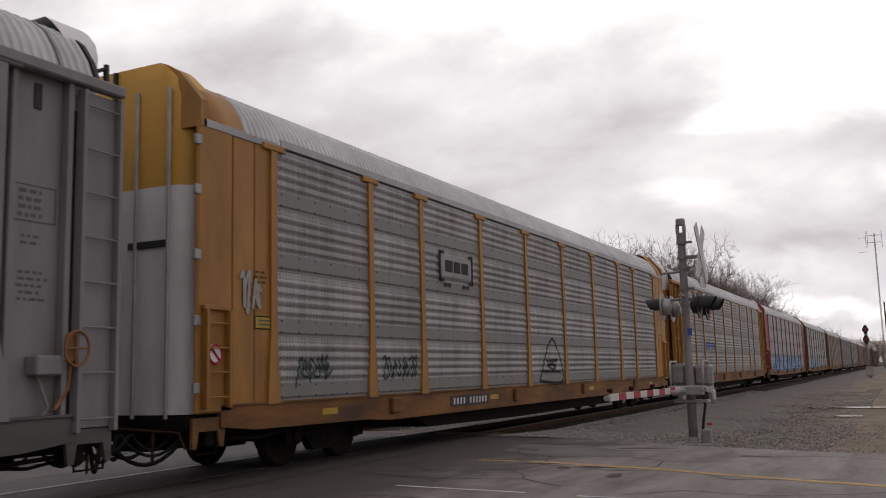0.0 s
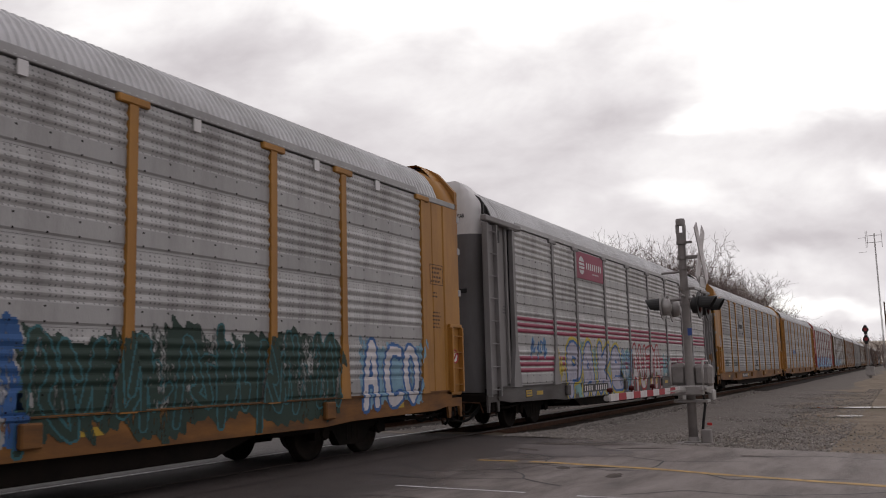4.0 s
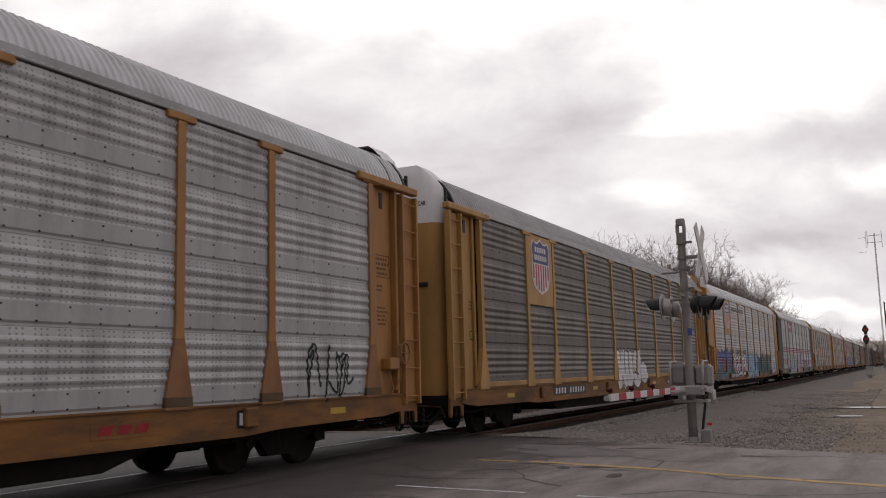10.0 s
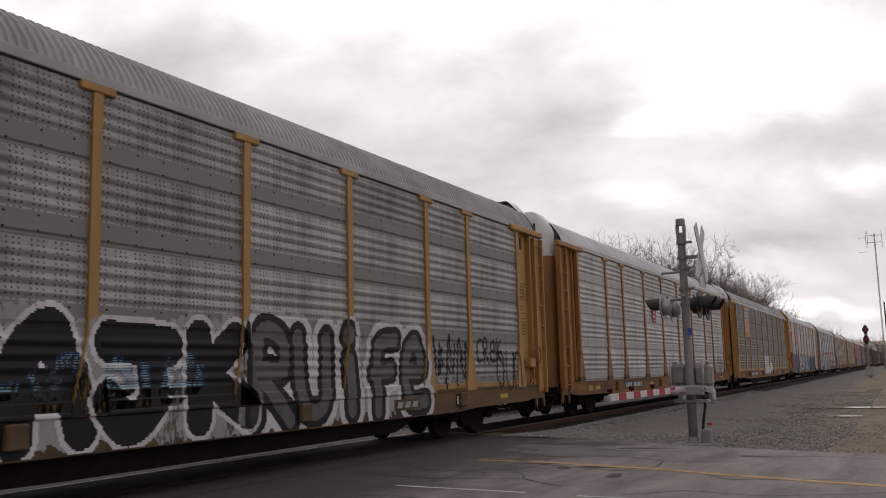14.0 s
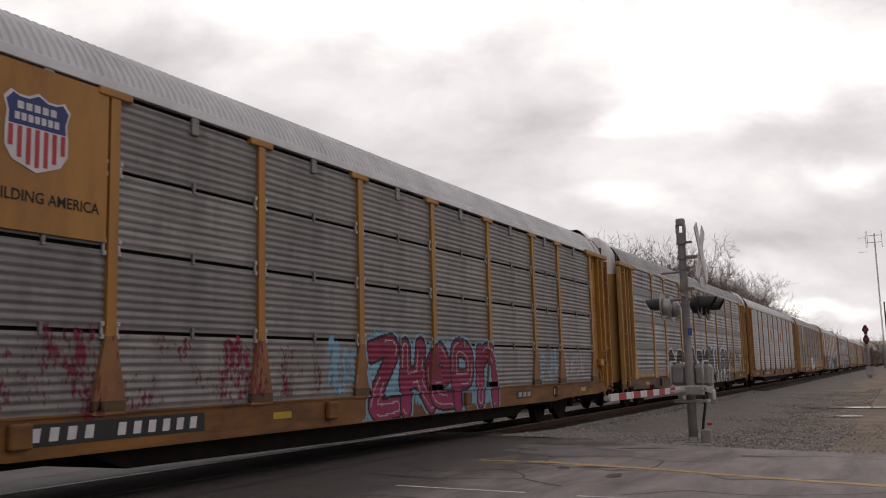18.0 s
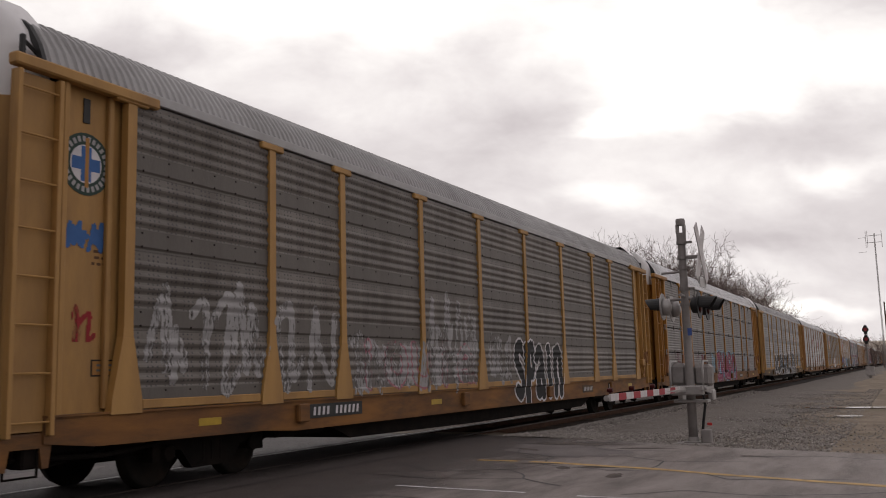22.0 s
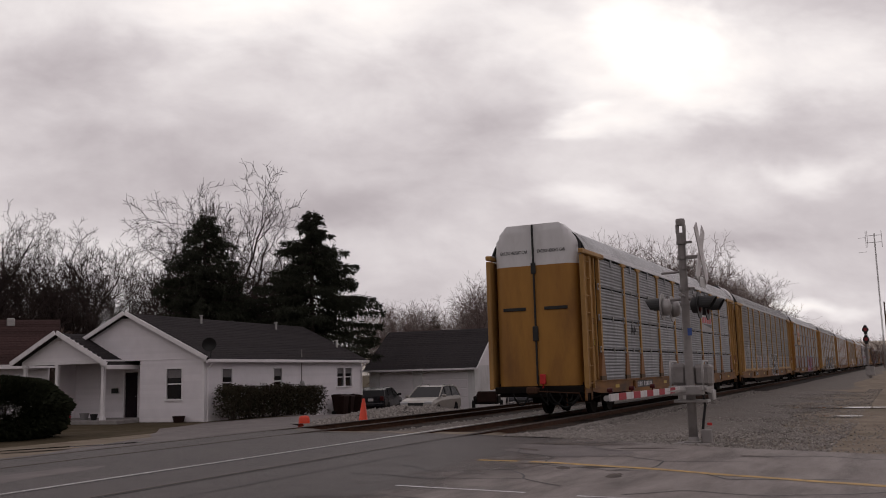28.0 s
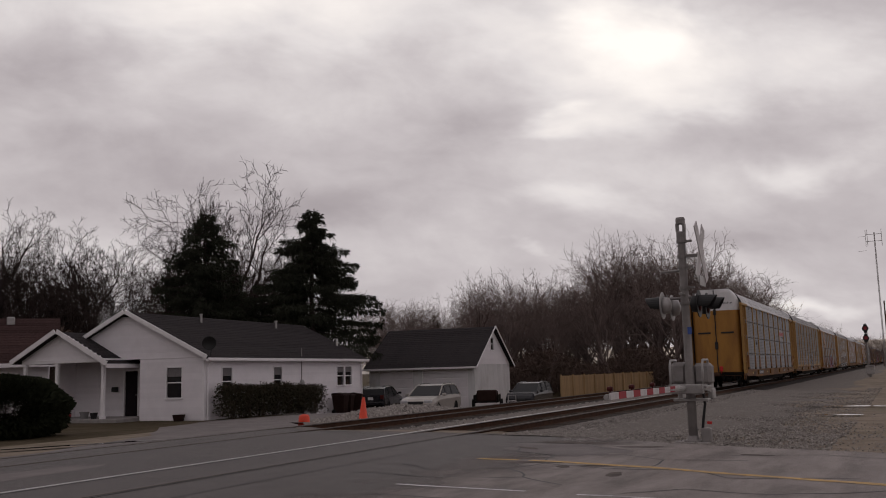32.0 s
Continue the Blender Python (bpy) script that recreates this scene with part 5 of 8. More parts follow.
def shield(i, xc, zc, w, hgt):
    """A shield emblem: blue chief with pale bars for its wording, red and white stripes below."""
    out = [(-0.5, 0.36), (-0.40, 0.47), (-0.3, 0.43), (-0.15, 0.43), (0, 0.5), (0.15, 0.43), (0.3, 0.43), (0.40, 0.47), (0.5, 0.36), (0.45, 0.2), (0.47, 0.0), (0.47, -0.22), (0.36, -0.38), (0.15, -0.45), (0, -0.5), (-0.15, -0.45), (-0.36, -0.38), (-0.47, -0.22), (-0.47, 0.0), (-0.45, 0.2)]

    def poly(k, clip=None):
        return [(xc + u * w * k, zc + v * hgt * k) for u, v in out]
    base = part("shield_emblem", Shape().prism(poly(1.08), "y", -1.562, -1.556).mesh("shield_emblem", P_WHITE), CARS[i], label="blue, white and red striped shield emblem")
    up = [(-0.46, 0.06), (-0.45, 0.2), (-0.5, 0.36), (-0.40, 0.47), (-0.3, 0.43), (-0.15, 0.43), (0, 0.5), (0.15, 0.43), (0.3, 0.43), (0.40, 0.47), (0.5, 0.36), (0.45, 0.2), (0.46, 0.06)]
    part("chief", Shape().prism([(xc + u * w, zc + v * hgt) for u, v in up], "y", -1.566, -1.563).mesh("chief", NAVY), base)
    for k in range(7):
        u = -0.42 + k * 0.14
        lo = -0.5 + 0.30 * (abs(u) / 0.47) ** 2.2 + 0.03
        part("stripe", Shape().box(xc + (u - 0.035) * w, xc + (u + 0.035) * w, -1.566, -1.563, zc + lo * hgt, zc + 0.04 * hgt).mesh("stripe", SHIELD_RED), base)
    for k, (a, b) in enumerate(((-0.33, 0.33), (-0.37, 0.37))):
        n = 5 if k == 0 else 7
        for q in range(n):
            u0 = a + (b - a) * q / n
            part("name_bar", Shape().box(xc + u0 * w, xc + (u0 + (b - a) / n * 0.72) * w, -1.569, -1.567, zc + (0.27 - 0.15 * k) * hgt, zc + (0.37 - 0.15 * k) * hgt).mesh("name_bar", P_WHITE), base)


def rib_stripe(i, z0, z1, material, style="holes"):
    """A painted stripe that follows the ribs, bay by bay."""
    lv = []
    for a, b in zip(ROWS[:-1], ROWS[1:]):
        lv += [a + q for q in screen_levels(style, b - a)]
    lv = [z0] + [z for z in lv if z0 < z < z1] + [z1]
    for a, b in zip(POSTS[:-1], POSTS[1:]):
        prof = [(-skin((a + b) / 2, z, style) - 0.004, z) for z in lv]
        part("stripe", Shape().sheet(prof, "x", a + 0.1, b - 0.1).mesh("stripe", material), CARS[i])


def emblem_ring(i, xc, zc, r, outer, inner, y):
    e = part("round_emblem", Shape().lathe([(r, -y), (r, -y + 0.004)], (xc, 0, zc), "y", 28).mesh("round_emblem", outer), CARS[i], label="round dark green emblem with a blue cross")
    part("emblem_centre", Shape().lathe([(r * 0.62, -y - 0.003), (r * 0.62, -y - 0.001)], (xc, 0, zc), "y", 24).mesh("emblem_centre", inner), e)
    part("emblem_cross", Shape().box(xc - r * 0.56, xc + r * 0.56, -y - 0.006, -y - 0.004, zc - r * 0.2, zc + r * 0.2).box(xc - r * 0.2, xc + r * 0.2, -y - 0.0065, -y - 0.0045, zc - r * 0.56, zc + r * 0.56).mesh("emblem_cross", P_BLUE), e)
    part("emblem_flash", Shape().box(xc - r * 0.05, xc + r * 0.1, -y - 0.008, -y - 0.007, zc - r * 0.75, zc + r * 0.85).mesh("emblem_flash", YEL), e)
    s = Shape()
    for k in range(26):
        a = 2 * math.pi * k / 26
        u, v = math.cos(a), math.sin(a)
        s.add([(xc + u * r * p - v * q, -y - 0.002, zc + v * r * p + u * q) for p, q in ((0.72, -0.022), (0.9, -0.022), (0.9, 0.022), (0.72, 0.022))], [(0, 1, 2, 3)])
    part("emblem_print", s.mesh("emblem_print", P_FAINT), e)


def car_number(i, x0, x1, z0=0.74, z1=0.98, groups=(4, 6)):
    plate(i, "number_panel", x0 - 0.1, x1 + 0.1, z0, z1, BLACKP, 1.537)
    bars(i, x0, x1, z0 + 0.045, z1 - z0 - 0.09, groups, P_WHITE, 1.5405, 0.15)


def notices(i, body, x=1.3, front=True):
    """Small yellow notice and stencilled bars on the end panels."""
    yb = 1.523 if SPEC[[q[0] for q in SPEC].index(i)][5] == "round" else 1.402
    zn = {7: 1.5, 1: 0.78, 4: 0.78}.get(i, 2.14)
    if i in (1, 4):
        x, yb = 2.25, 1.535
    n = plate(i, "notice", x - 0.02, x + 0.42, zn - 0.02, zn + 0.18, P_BLACK, yb + 0.002, "small yellow notice", 0.004)
    part("notice_face", Shape().box(x, x + 0.40, -yb - 0.006, -yb - 0.002, zn, zn + 0.16).mesh("notice_face", SIGNYEL if i != 7 else YEL), n)
    for k in range(2):
        part("print_row", Shape().box(x + 0.06, x + 0.34, -yb - 0.008, -yb - 0.0065, zn + 0.04 + 0.06 * k, zn + 0.065 + 0.06 * k).mesh("print_row", P_GREY), n)
    if i in (1, 4):
        x, yb = 1.3, 1.402
    ink = P_GREY if i == 1 else P_BROWN
    stencil_rows(i, x - 0.05, x + 0.3, 2.95, 3, ink, yb + 0.001, i + 5)
    stencil_rows(i, 25.92, 26.35, 2.62, 5, ink, yb + 0.001, i + 15)
    stencil_rows(i, 25.92, 26.22, 3.02, 2, ink, yb + 0.001, i + 25)
    s = Shape()
    x0, x1, z0, z1 = 25.85, 26.42, 3.2, 3.62
    for a, b, c, d in ((x0, x1, z0, z0 + 0.015), (x0, x1, z1 - 0.015, z1), (x0, x0 + 0.015, z0, z1), (x1 - 0.015, x1, z0, z1)):
        s.box(a, b, -yb - 0.003, -yb, c, d)
    part("stencil_frame", s.mesh("stencil_frame", ink), CARS[i])
    stencil_rows(i, x0 + 0.05, x1 - 0.04, z1 - 0.1, 4, ink, yb + 0.001, i + 35, 0.045, 0.09)
    if i in (5, 6, 7):
        fr = plate(i, "data_frame", 25.9, 26.4, 2.72, 2.86, ink, yb + 0.001, "small framed data plate", 0.003)
        part("data_face", Shape().box(25.92, 26.38, -yb - 0.004, -yb - 0.002, 2.735, 2.845).mesh("data_face", SPEC[i][1]), fr)
    sill_y = 1.5345
    for xx in (3.0, 9.7, 17.0, 24.2):
        plate(i, "reflector", xx, xx + 0.45, 0.80, 0.90, SIGNYEL, sill_y, "yellow reflective strip", 0.004)


for i in range(0, 9):
    notices(i, None)
    if SPEC[i][5] == "ladder":
        for flip, door in ((False, [c for c in CARS[i].children if c.name.startswith("end_door")][:2]),):
            for sd, x0 in ((1, -1.15), (-1, 0.2)):
                # pale door top carries the words towards the rear
                lettering(i, "EXCESS HEIGHT CAR", 0.0, 0.9, 0.0, 0.10, P_BLACK, at=lambda x, zz, d, k=sd: (0.008, (1.08 if k > 0 else -0.14) - x, 5.0 + zz))
for i, m in ((1, P_RED), (3, P_BLACK), (4, P_RED), (5, P_BLACK), (6, P_BLACK), (7, P_BLACK), (8, P_BLACK)):
    pn = plate(i, "owner_panel", 19.25, 20.25, 0.74, 0.95, SILL_D if i not in (1, 4) else SILL_G if i == 1 else SILL_Y, 1.537, "grimy panel with three bars")
    for k in range(3):
        part("panel_bar", Shape().prism([(19.35 + 0.29 * k, 0.79), (19.55 + 0.29 * k, 0.79), (19.6 + 0.29 * k, 0.9), (19.4 + 0.29 * k, 0.9)], "y", -1.541, -1.538).mesh("panel_bar", P_FAINT if i not in (1, 4) else P_RED), pn)
    pn = plate(i, "data_plate", 21.85, 22.3, 0.72, 0.97, P_BLACK, 1.537, "small black and white data plate")
    for k in range(2):
        part("plate_square", Shape().box(21.9 + 0.2 * k, 22.05 + 0.2 * k, -1.541, -1.538, 0.76, 0.93).mesh("plate_square", P_WHITE if k == 0 else P_FAINT), pn)
# grey car with maroon stripes
for z in (2.36, 2.51, 2.66, 1.385, 1.535, 1.685):
    rib_stripe(1, z, z + 0.095, MAROON)
sg = plate(1, "sign_panel", 6.62, 9.28, 4.1, 4.9, MAROON, 1.548, "maroon name panel with pale emblem")
part("emblem", Shape().lathe([(0.27, -1.553), (0.27, -1.549)], (7.1, 0, 4.5), "y", 24).mesh("emblem", P_WHITE), sg)
for k in range(3):
    part("emblem_stripe", Shape().box(6.85, 7.38, -1.556, -1.5535, 4.36 + 0.11 * k, 4.40 + 0.11 * k).mesh("emblem_stripe", MAROON), sg)
bars(1, 7.5, 9.1, 4.42, 0.2, (8,), P_WHITE, 1.5515)
bars(1, 8.1, 8.8, 4.28, 0.05, (9,), P_WHITE, 1.5515)
TAG_A = [[(0, 0), (0.45, 1), (0.95, 0)], [(0.2, 0.4), (0.75, 0.4)]]
TAG_P = [[(0.1, -0.05), (0.12, 1), (0.8, 0.95), (0.8, 0.5), (0.15, 0.45)]]
TAG_K = [[(0.1, 0), (0.12, 1.05)], [(0.95, 1.0), (0.3, 0.5), (1.05, -0.05)]]
TAG_E = [[(0.2, 0.5), (0.85, 0.55), (0.6, 0.98), (0.15, 0.7), (0.2, 0.1), (1.0, 0.05)]]
TAG_S = [[(0.9, 0.95), (0.3, 1), (0.1, 0.7), (0.7, 0.45), (0.8, 0.15), (0.4, 0), (0.0, 0.1)]]
TAG_U = [[(0.1, 1), (0.15, 0.2), (0.5, 0), (0.85, 0.2), (0.9, 1)]]
TAG_A2 = [[(0.0, -0.05), (0.1, 0.7), (0.45, 1.05), (0.6, 0.55), (0.75, -0.05)], [(0.12, 0.38), (0.62, 0.38)]]
TAG_T = [[(-0.1, 0.95), (0.5, 1.0), (1.05, 0.9)], [(0.5, 0.95), (0.45, 0.45), (0.5, -0.05)]]
graffiti(1, 5.4, 11.0, 0.66, 2.1, 4, paint("pale_lilac_spray", (0.42, 0.41, 0.5)), P_BLUE, 3, 0.19, 0.08, wash=P_AQUA, glow=P_YEL, glyphs=[TAG_P, TAG_A2, TAG_K, TAG_E], label="pastel lilac and blue graffiti", cover=0.86)
graffiti(1, 10.8, 12.2, 0.75, 1.9, 2, P_SKY, P_BLUE, 18, 0.1, 0.05, wash=P_AQUA, label="aqua and blue spray haze", cover=0.62)
graffiti(1, 12.1, 16.6, 0.64, 2.15, 4, paint("dusty_white_spray", (0.46, 0.43, 0.44)), P_RED, 8, 0.13, 0.085, glyphs=[TAG_A2, TAG_U, TAG_T, TAG_A2], label="pale graffiti outlined in red", lap=0.12)
graffiti(1, 12.9, 16.2, 0.78, 1.25, 4, P_YEL, P_RED, 19, 0.07, 0.02, glyphs=[[[(0.3, 0.0), (0.5, 0.9)]]], label="lemon flashes of spray paint")
graffiti(1, 16.8, 17.9, 1.0, 1.9, 2, P_SKY, P_AQUA, 13, 0.03, 0.03, wash=P_AQUA, label="faint aqua scrawl", cover=0.55)
graffiti(1, 18.1, 21.2, 1.1, 1.75, 6, P_FAINT, P_FAINT, 16, 0.018, 0.012, wash=P_ROSE, label="white scrawl on a red haze", cover=0.8)
graffiti(1, 2.7, 4.0, 1.7, 2.25, 3, P_BLUE, P_SKY, 14, 0.022, 0.02, label="small pale blue scrawl", cover=0.75)
graffiti(1, 4.75, 5.2, 0.9, 1.9, 1, P_YEL, P_YEL, 15, 0.04, 0.02, label="lemon scrawl", cover=0.7)
car_number(1, 6.85, 9.2)
# yellow car with the pyramid drawing
pl = plate(0, "logo_panel", 7.35, 8.85, 3.42, 3.86, P_FAINT, 1.542, "pale panel with a dark boxed emblem", 0.006)
for a, b, c, d in ((7.28, 7.36, 3.3, 3.95), (8.84, 8.92, 3.3, 3.95), (7.28, 7.5, 3.88, 3.95), (8.7, 8.92, 3.88, 3.95), (7.28, 7.5, 3.3, 3.37), (8.7, 8.92, 3.3, 3.37), (7.5, 7.62, 3.2, 3.28), (7.68, 7.8, 3.2, 3.28), (8.4, 8.52, 3.2, 3.28), (8.58, 8.7, 3.2, 3.28),
                   (7.55, 7.9, 3.52, 3.76), (7.97, 8.27, 3.52, 3.76), (8.34, 8.66, 3.52, 3.76)):
    part("logo_bar", Shape().box(a, b, -1.552, -1.545, c, d).mesh("logo_bar", P_BLACK), pl)
graffiti(0, 12.85, 15.1, 1.1, 2.25, 1, P_BLACK, P_BLACK, 5, 0.028, 0.01, glyphs=[[[(0, 0), (0.5, 1), (1, 0), (0, 0)], [(0.28, 0.5), (0.72, 0.5)], [(0.12, 0.22), (0.88, 0.22)], [(0.35, 0.36), (0.5, 0.42), (0.65, 0.36), (0.5, 0.3), (0.35, 0.36)]]], label="black line drawing of a pyramid")
graffiti(0, 2.3, 3.3, 1.3, 1.75, 3, P_GREEN, P_GREEN, 6, 0.012, 0.012, label="thin green scrawl")
graffiti(0, 5.0, 6.3, 1.3, 1.75, 4, P_GREEN, P_GREEN, 7, 0.012, 0.012, label="thin green scrawl")
graffiti(0, 0.95, 1.4, 2.35, 2.95, 2, P_FAINT, P_FAINT, 9, 0.016, 0.012, label="thin white scrawl")
car_number(0, 7.75, 9.5, 0.72, 0.94)
# yellow car with blue graffiti
for i, z0 in ((2, 3.1), (3, 3.1), (6, 3.06)):
    plate(i, "emblem_panel", 4.64, 6.42, z0, 4.93, SPEC[i][1], 1.553, "yellow painted panel", 0.03)
shield(2, 5.5, 4.14, 1.3, 1.42)
lettering(2, "BUILDING", 7.15, 9.05, 4.42, 0.24, P_GREY, 1.541)
lettering(2, "AMERICA", 9.6, 11.4, 4.42, 0.24, P_GREY, 1.541)
TAG_M = [[(-0.15, -0.02), (0.12, 0.25), (0.12, 1.0), (0.4, 0.45), (0.62, 0.95), (0.8, 0.05)]]
TAG_C = [[(0.85, 0.95), (0.3, 0.95), (0.05, 0.5), (0.3, 0.02), (0.9, 0.08)]]
TAG_O = [[(0.5, 0.02), (0.1, 0.3), (0.15, 0.8), (0.5, 1.0), (0.85, 0.75), (0.85, 0.25), (0.5, 0.02)]]
TAG_H = [[(0.1, -0.05), (0.15, 1.02)], [(0.1, 0.45), (0.85, 0.55)], [(0.85, 1.0), (0.8, 0.4), (1.25, -0.02)]]
FIGURES = [[[(0.1, 0.8), (0.45, 1.0), (0.45, 0.0)]], [[(0.05, 0.95), (0.85, 0.95), (0.85, 0.5), (0.1, 0.5), (0.1, 0.02), (0.9, 0.02)]], [[(0.9, 0.95), (0.1, 0.95), (0.1, 0.02), (0.9, 0.02)], [(0.1, 0.5), (0.75, 0.5)]],
           [[(0.9, 0.95), (0.1, 0.95), (0.1, -0.02)], [(0.1, 0.5), (0.7, 0.5)]], [[(0.9, 0.95), (0.1, 0.95), (0.1, 0.5), (0.9, 0.5), (0.9, 0.02), (0.05, 0.02)]]]
graffiti(2, 1.75, 6.9, 0.64, 2.2, 5, P_BLUE, P_BLACK, 21, 0.17, 0.06, wash=P_RED, low=P_TEAL, glyphs=[TAG_M, TAG_C, TAG_O, TAG_K, TAG_H], label="large blue and teal graffiti with red haze", lap=0.22)
graffiti(2, 7.1, 10.9, 0.82, 1.95, 5, P_WHITE, P_BLACK, 22, 0.085, 0.06, wash=P_PINK, glyphs=FIGURES, label="white block graffiti outlined in black", curve=False, lap=0.05)
graffiti(2, 7.8, 9.9, 2.0, 2.3, 5, P_BLACK, P_BLACK, 27, 0.018, 0.014, label="small black scrawl")
graffiti(2, 10.3, 11.6, 2.0, 2.3, 3, P_BLACK, P_BLACK, 28, 0.018, 0.014, label="small black scrawl")
graffiti(2, 11.4, 16.2, 0.7, 2.1, 4, P_SKY, P_FAINT, 23, 0.17, 0.07, wash=P_BLUE, label="pale blue graffiti edged in white", cover=0.82)
graffiti(2, 16.3, 22.6, 0.75, 2.05, 8, P_GREEN, P_TEAL, 24, 0.05, 0.03, wash=P_GREEN, label="dark green graffiti", cover=0.85)
graffiti(2, 23.2, 25.4, 0.85, 1.95, 3, P_WHITE, P_BLUE, 25, 0.08, 0.06, wash=P_SKY, glyphs=[TAG_A2, TAG_C, TAG_O], label="pale graffiti outlined in blue")
graffiti(2, 0.6, 1.5, 0.98, 1.4, 4, P_FAINT, P_FAINT, 29, 0.014, 0.012, label="thin white scrawl", cover=0.7)
car_number(2, 5.9, 8.4)
for k, (a, b, c, d) in enumerate(((0.5, 0.86, 4.45, 4.62), (0.5, 0.9, 4.15, 4.32), (1.0, 1.4, 4.12, 4.28))):
    plate(2, "white_notice", a, b, c, d, P_WHITE, 1.5435, "small white notice")
for k in range(9):
    plate(2, "roof_clip", POSTS[k] + 1.1, POSTS[k] + 1.24, 4.78, 4.96, WHITEP, 1.55, "small pale bracket", 0.03)
# sooty car with shield
shield(3, 5.52, 4.12, 1.26, 1.38)
graffiti(3, 12.35, 15.3, 0.76, 1.98, 3, P_WHITE, P_GREY, 31, 0.2, 0.022, wash=P_WHITE, glow=P_BLACK, glyphs=[TAG_H, TAG_U, TAG_S], label="white bubble graffiti edged in black", lap=0.12)
graffiti(3, 15.2, 16.4, 0.85, 1.6, 1, P_WHITE, P_GREY, 32, 0.2, 0.022, glow=P_BLACK, glyphs=[TAG_O], label="white bubble letter")
car_number(3, 6.3, 8.85)
# clean grey car with two red emblems
for xc in (10.75, 16.4):
    w2, h2, r2 = 0.28, 0.36, 0.1
    ring = [(xc + sx * (w2 - r2) + r2 * math.cos(a), 3.48 + sz * (h2 - r2) + r2 * math.sin(a)) for sx, sz, a0 in ((1, 1, 0), (-1, 1, 90), (-1, -1, 180), (1, -1, 270)) for a in (radians(a0), radians(a0 + 45), radians(a0 + 90))]
    em = part("emblem", Shape().prism(ring, "y", -1.553, -1.545).mesh("emblem", P_RED), CARS[4], label="red rounded emblem with pale bars")
    for k, (u, hb) in enumerate(((0.17, 0.05), (0.1, 0.07), (0.19, 0.08), (0.15, 0.04))):
        part("emblem_bar", Shape().box(xc - u, xc + u * 0.9, -1.557, -1.5535, 3.68 - 0.155 * k - hb, 3.68 - 0.155 * k).mesh("emblem_bar", P_WHITE), em)
graffiti(4, 23.5, 25.0, 1.1, 1.9, 3, P_BLACK, P_BLACK, 41, 0.013, 0.01, label="loose black line scrawl")
car_number(4, 6.35, 8.4)
# black and white graffiti car
bars(5, 6.7, 9.1, 3.34, 0.3, (8,), P_GREY, 1.546)
TAG_J = [[(-0.1, 0.95), (0.9, 0.9)], [(0.5, 0.9), (0.6, 0.25), (0.25, 0.0), (-0.1, 0.25)]]
TAG_N = [[(0.1, 0), (0.12, 0.95)], [(0.12, 0.7), (0.5, 1), (0.8, 0.7), (0.9, -0.05)]]
TAG_R = [[(0.1, 0), (0.1, 1.0), (0.7, 0.95), (0.75, 0.6), (0.25, 0.5), (1.0, -0.05)]]
TAG_I = [[(0.5, 0), (0.45, 0.7)], [(0.45, 1.02), (0.5, 1.05)]]
TAG_F = [[(0.2, -0.05), (0.3, 0.9), (1.0, 1.0)], [(0.1, 0.5), (0.8, 0.55)]]
TAG_BIG_P = [[(0.15, -0.1), (0.1, 0.35), (0.2, 0.95), (0.75, 0.95), (0.8, 0.55), (0.35, 0.45)]]
TAG_BIG_K = [[(0.15, 0.0), (0.2, 1.0)], [(0.85, 1.0), (0.4, 0.5), (1.0, 0.0)]]
graffiti(5, 6.4, 9.5, 0.7, 2.1, 2, P_BLACK, P_WHITE, 51, 0.24, 0.07, glyphs=[TAG_O, TAG_C], label="black bubble letters edged in white", lap=0.15)
graffiti(5, 9.6, 15.0, 0.66, 2.2, 4, P_BLACK, P_WHITE, 52, 0.25, 0.07, wash=P_FAINT, glyphs=[TAG_BIG_P, TAG_A2, TAG_J, TAG_BIG_K], label="large black bubble graffiti edged in white", lap=0.22)
graffiti(5, 15.0, 20.6, 0.7, 2.15, 5, P_GREY, P_BLACK, 53, 0.13, 0.12, wash=P_FAINT, glow=P_WHITE, glyphs=[TAG_R, TAG_U, TAG_I, TAG_F, TAG_E], label="grey and black graffiti edged in white", lap=0.1)
graffiti(5, 10.3, 14.4, 1.0, 1.7, 4, P_SKY, P_BLUE, 57, 0.06, 0.03, label="small blue patches of spray paint", cover=0.55)
graffiti(5, 20.9, 22.5, 1.15, 2.2, 3, P_BLACK, P_BLACK, 54, 0.022, 0.014, label="thin black scrawl")
graffiti(5, 21.0, 22.5, 1.2, 1.75, 4, P_FAINT, P_FAINT, 58, 0.016, 0.012, glyphs=[TAG_C, TAG_U, TAG_T, TAG_I], label="thin white scrawl")
graffiti(5, 22.95, 24.4, 1.6, 2.15, 4, P_BLACK, P_BLACK, 55, 0.02, 0.012, glyphs=[TAG_C, TAG_R, TAG_E, TAG_K], label="loose black line scrawl", lap=0.1)
graffiti(5, 24.0, 25.6, 0.98, 1.9, 3, P_BLACK, P_BLACK, 59, 0.02, 0.012, glyphs=[TAG_O, TAG_U, TAG_N], label="loose black line scrawl", lap=0.15)
car_number(5, 6.7, 8.75)
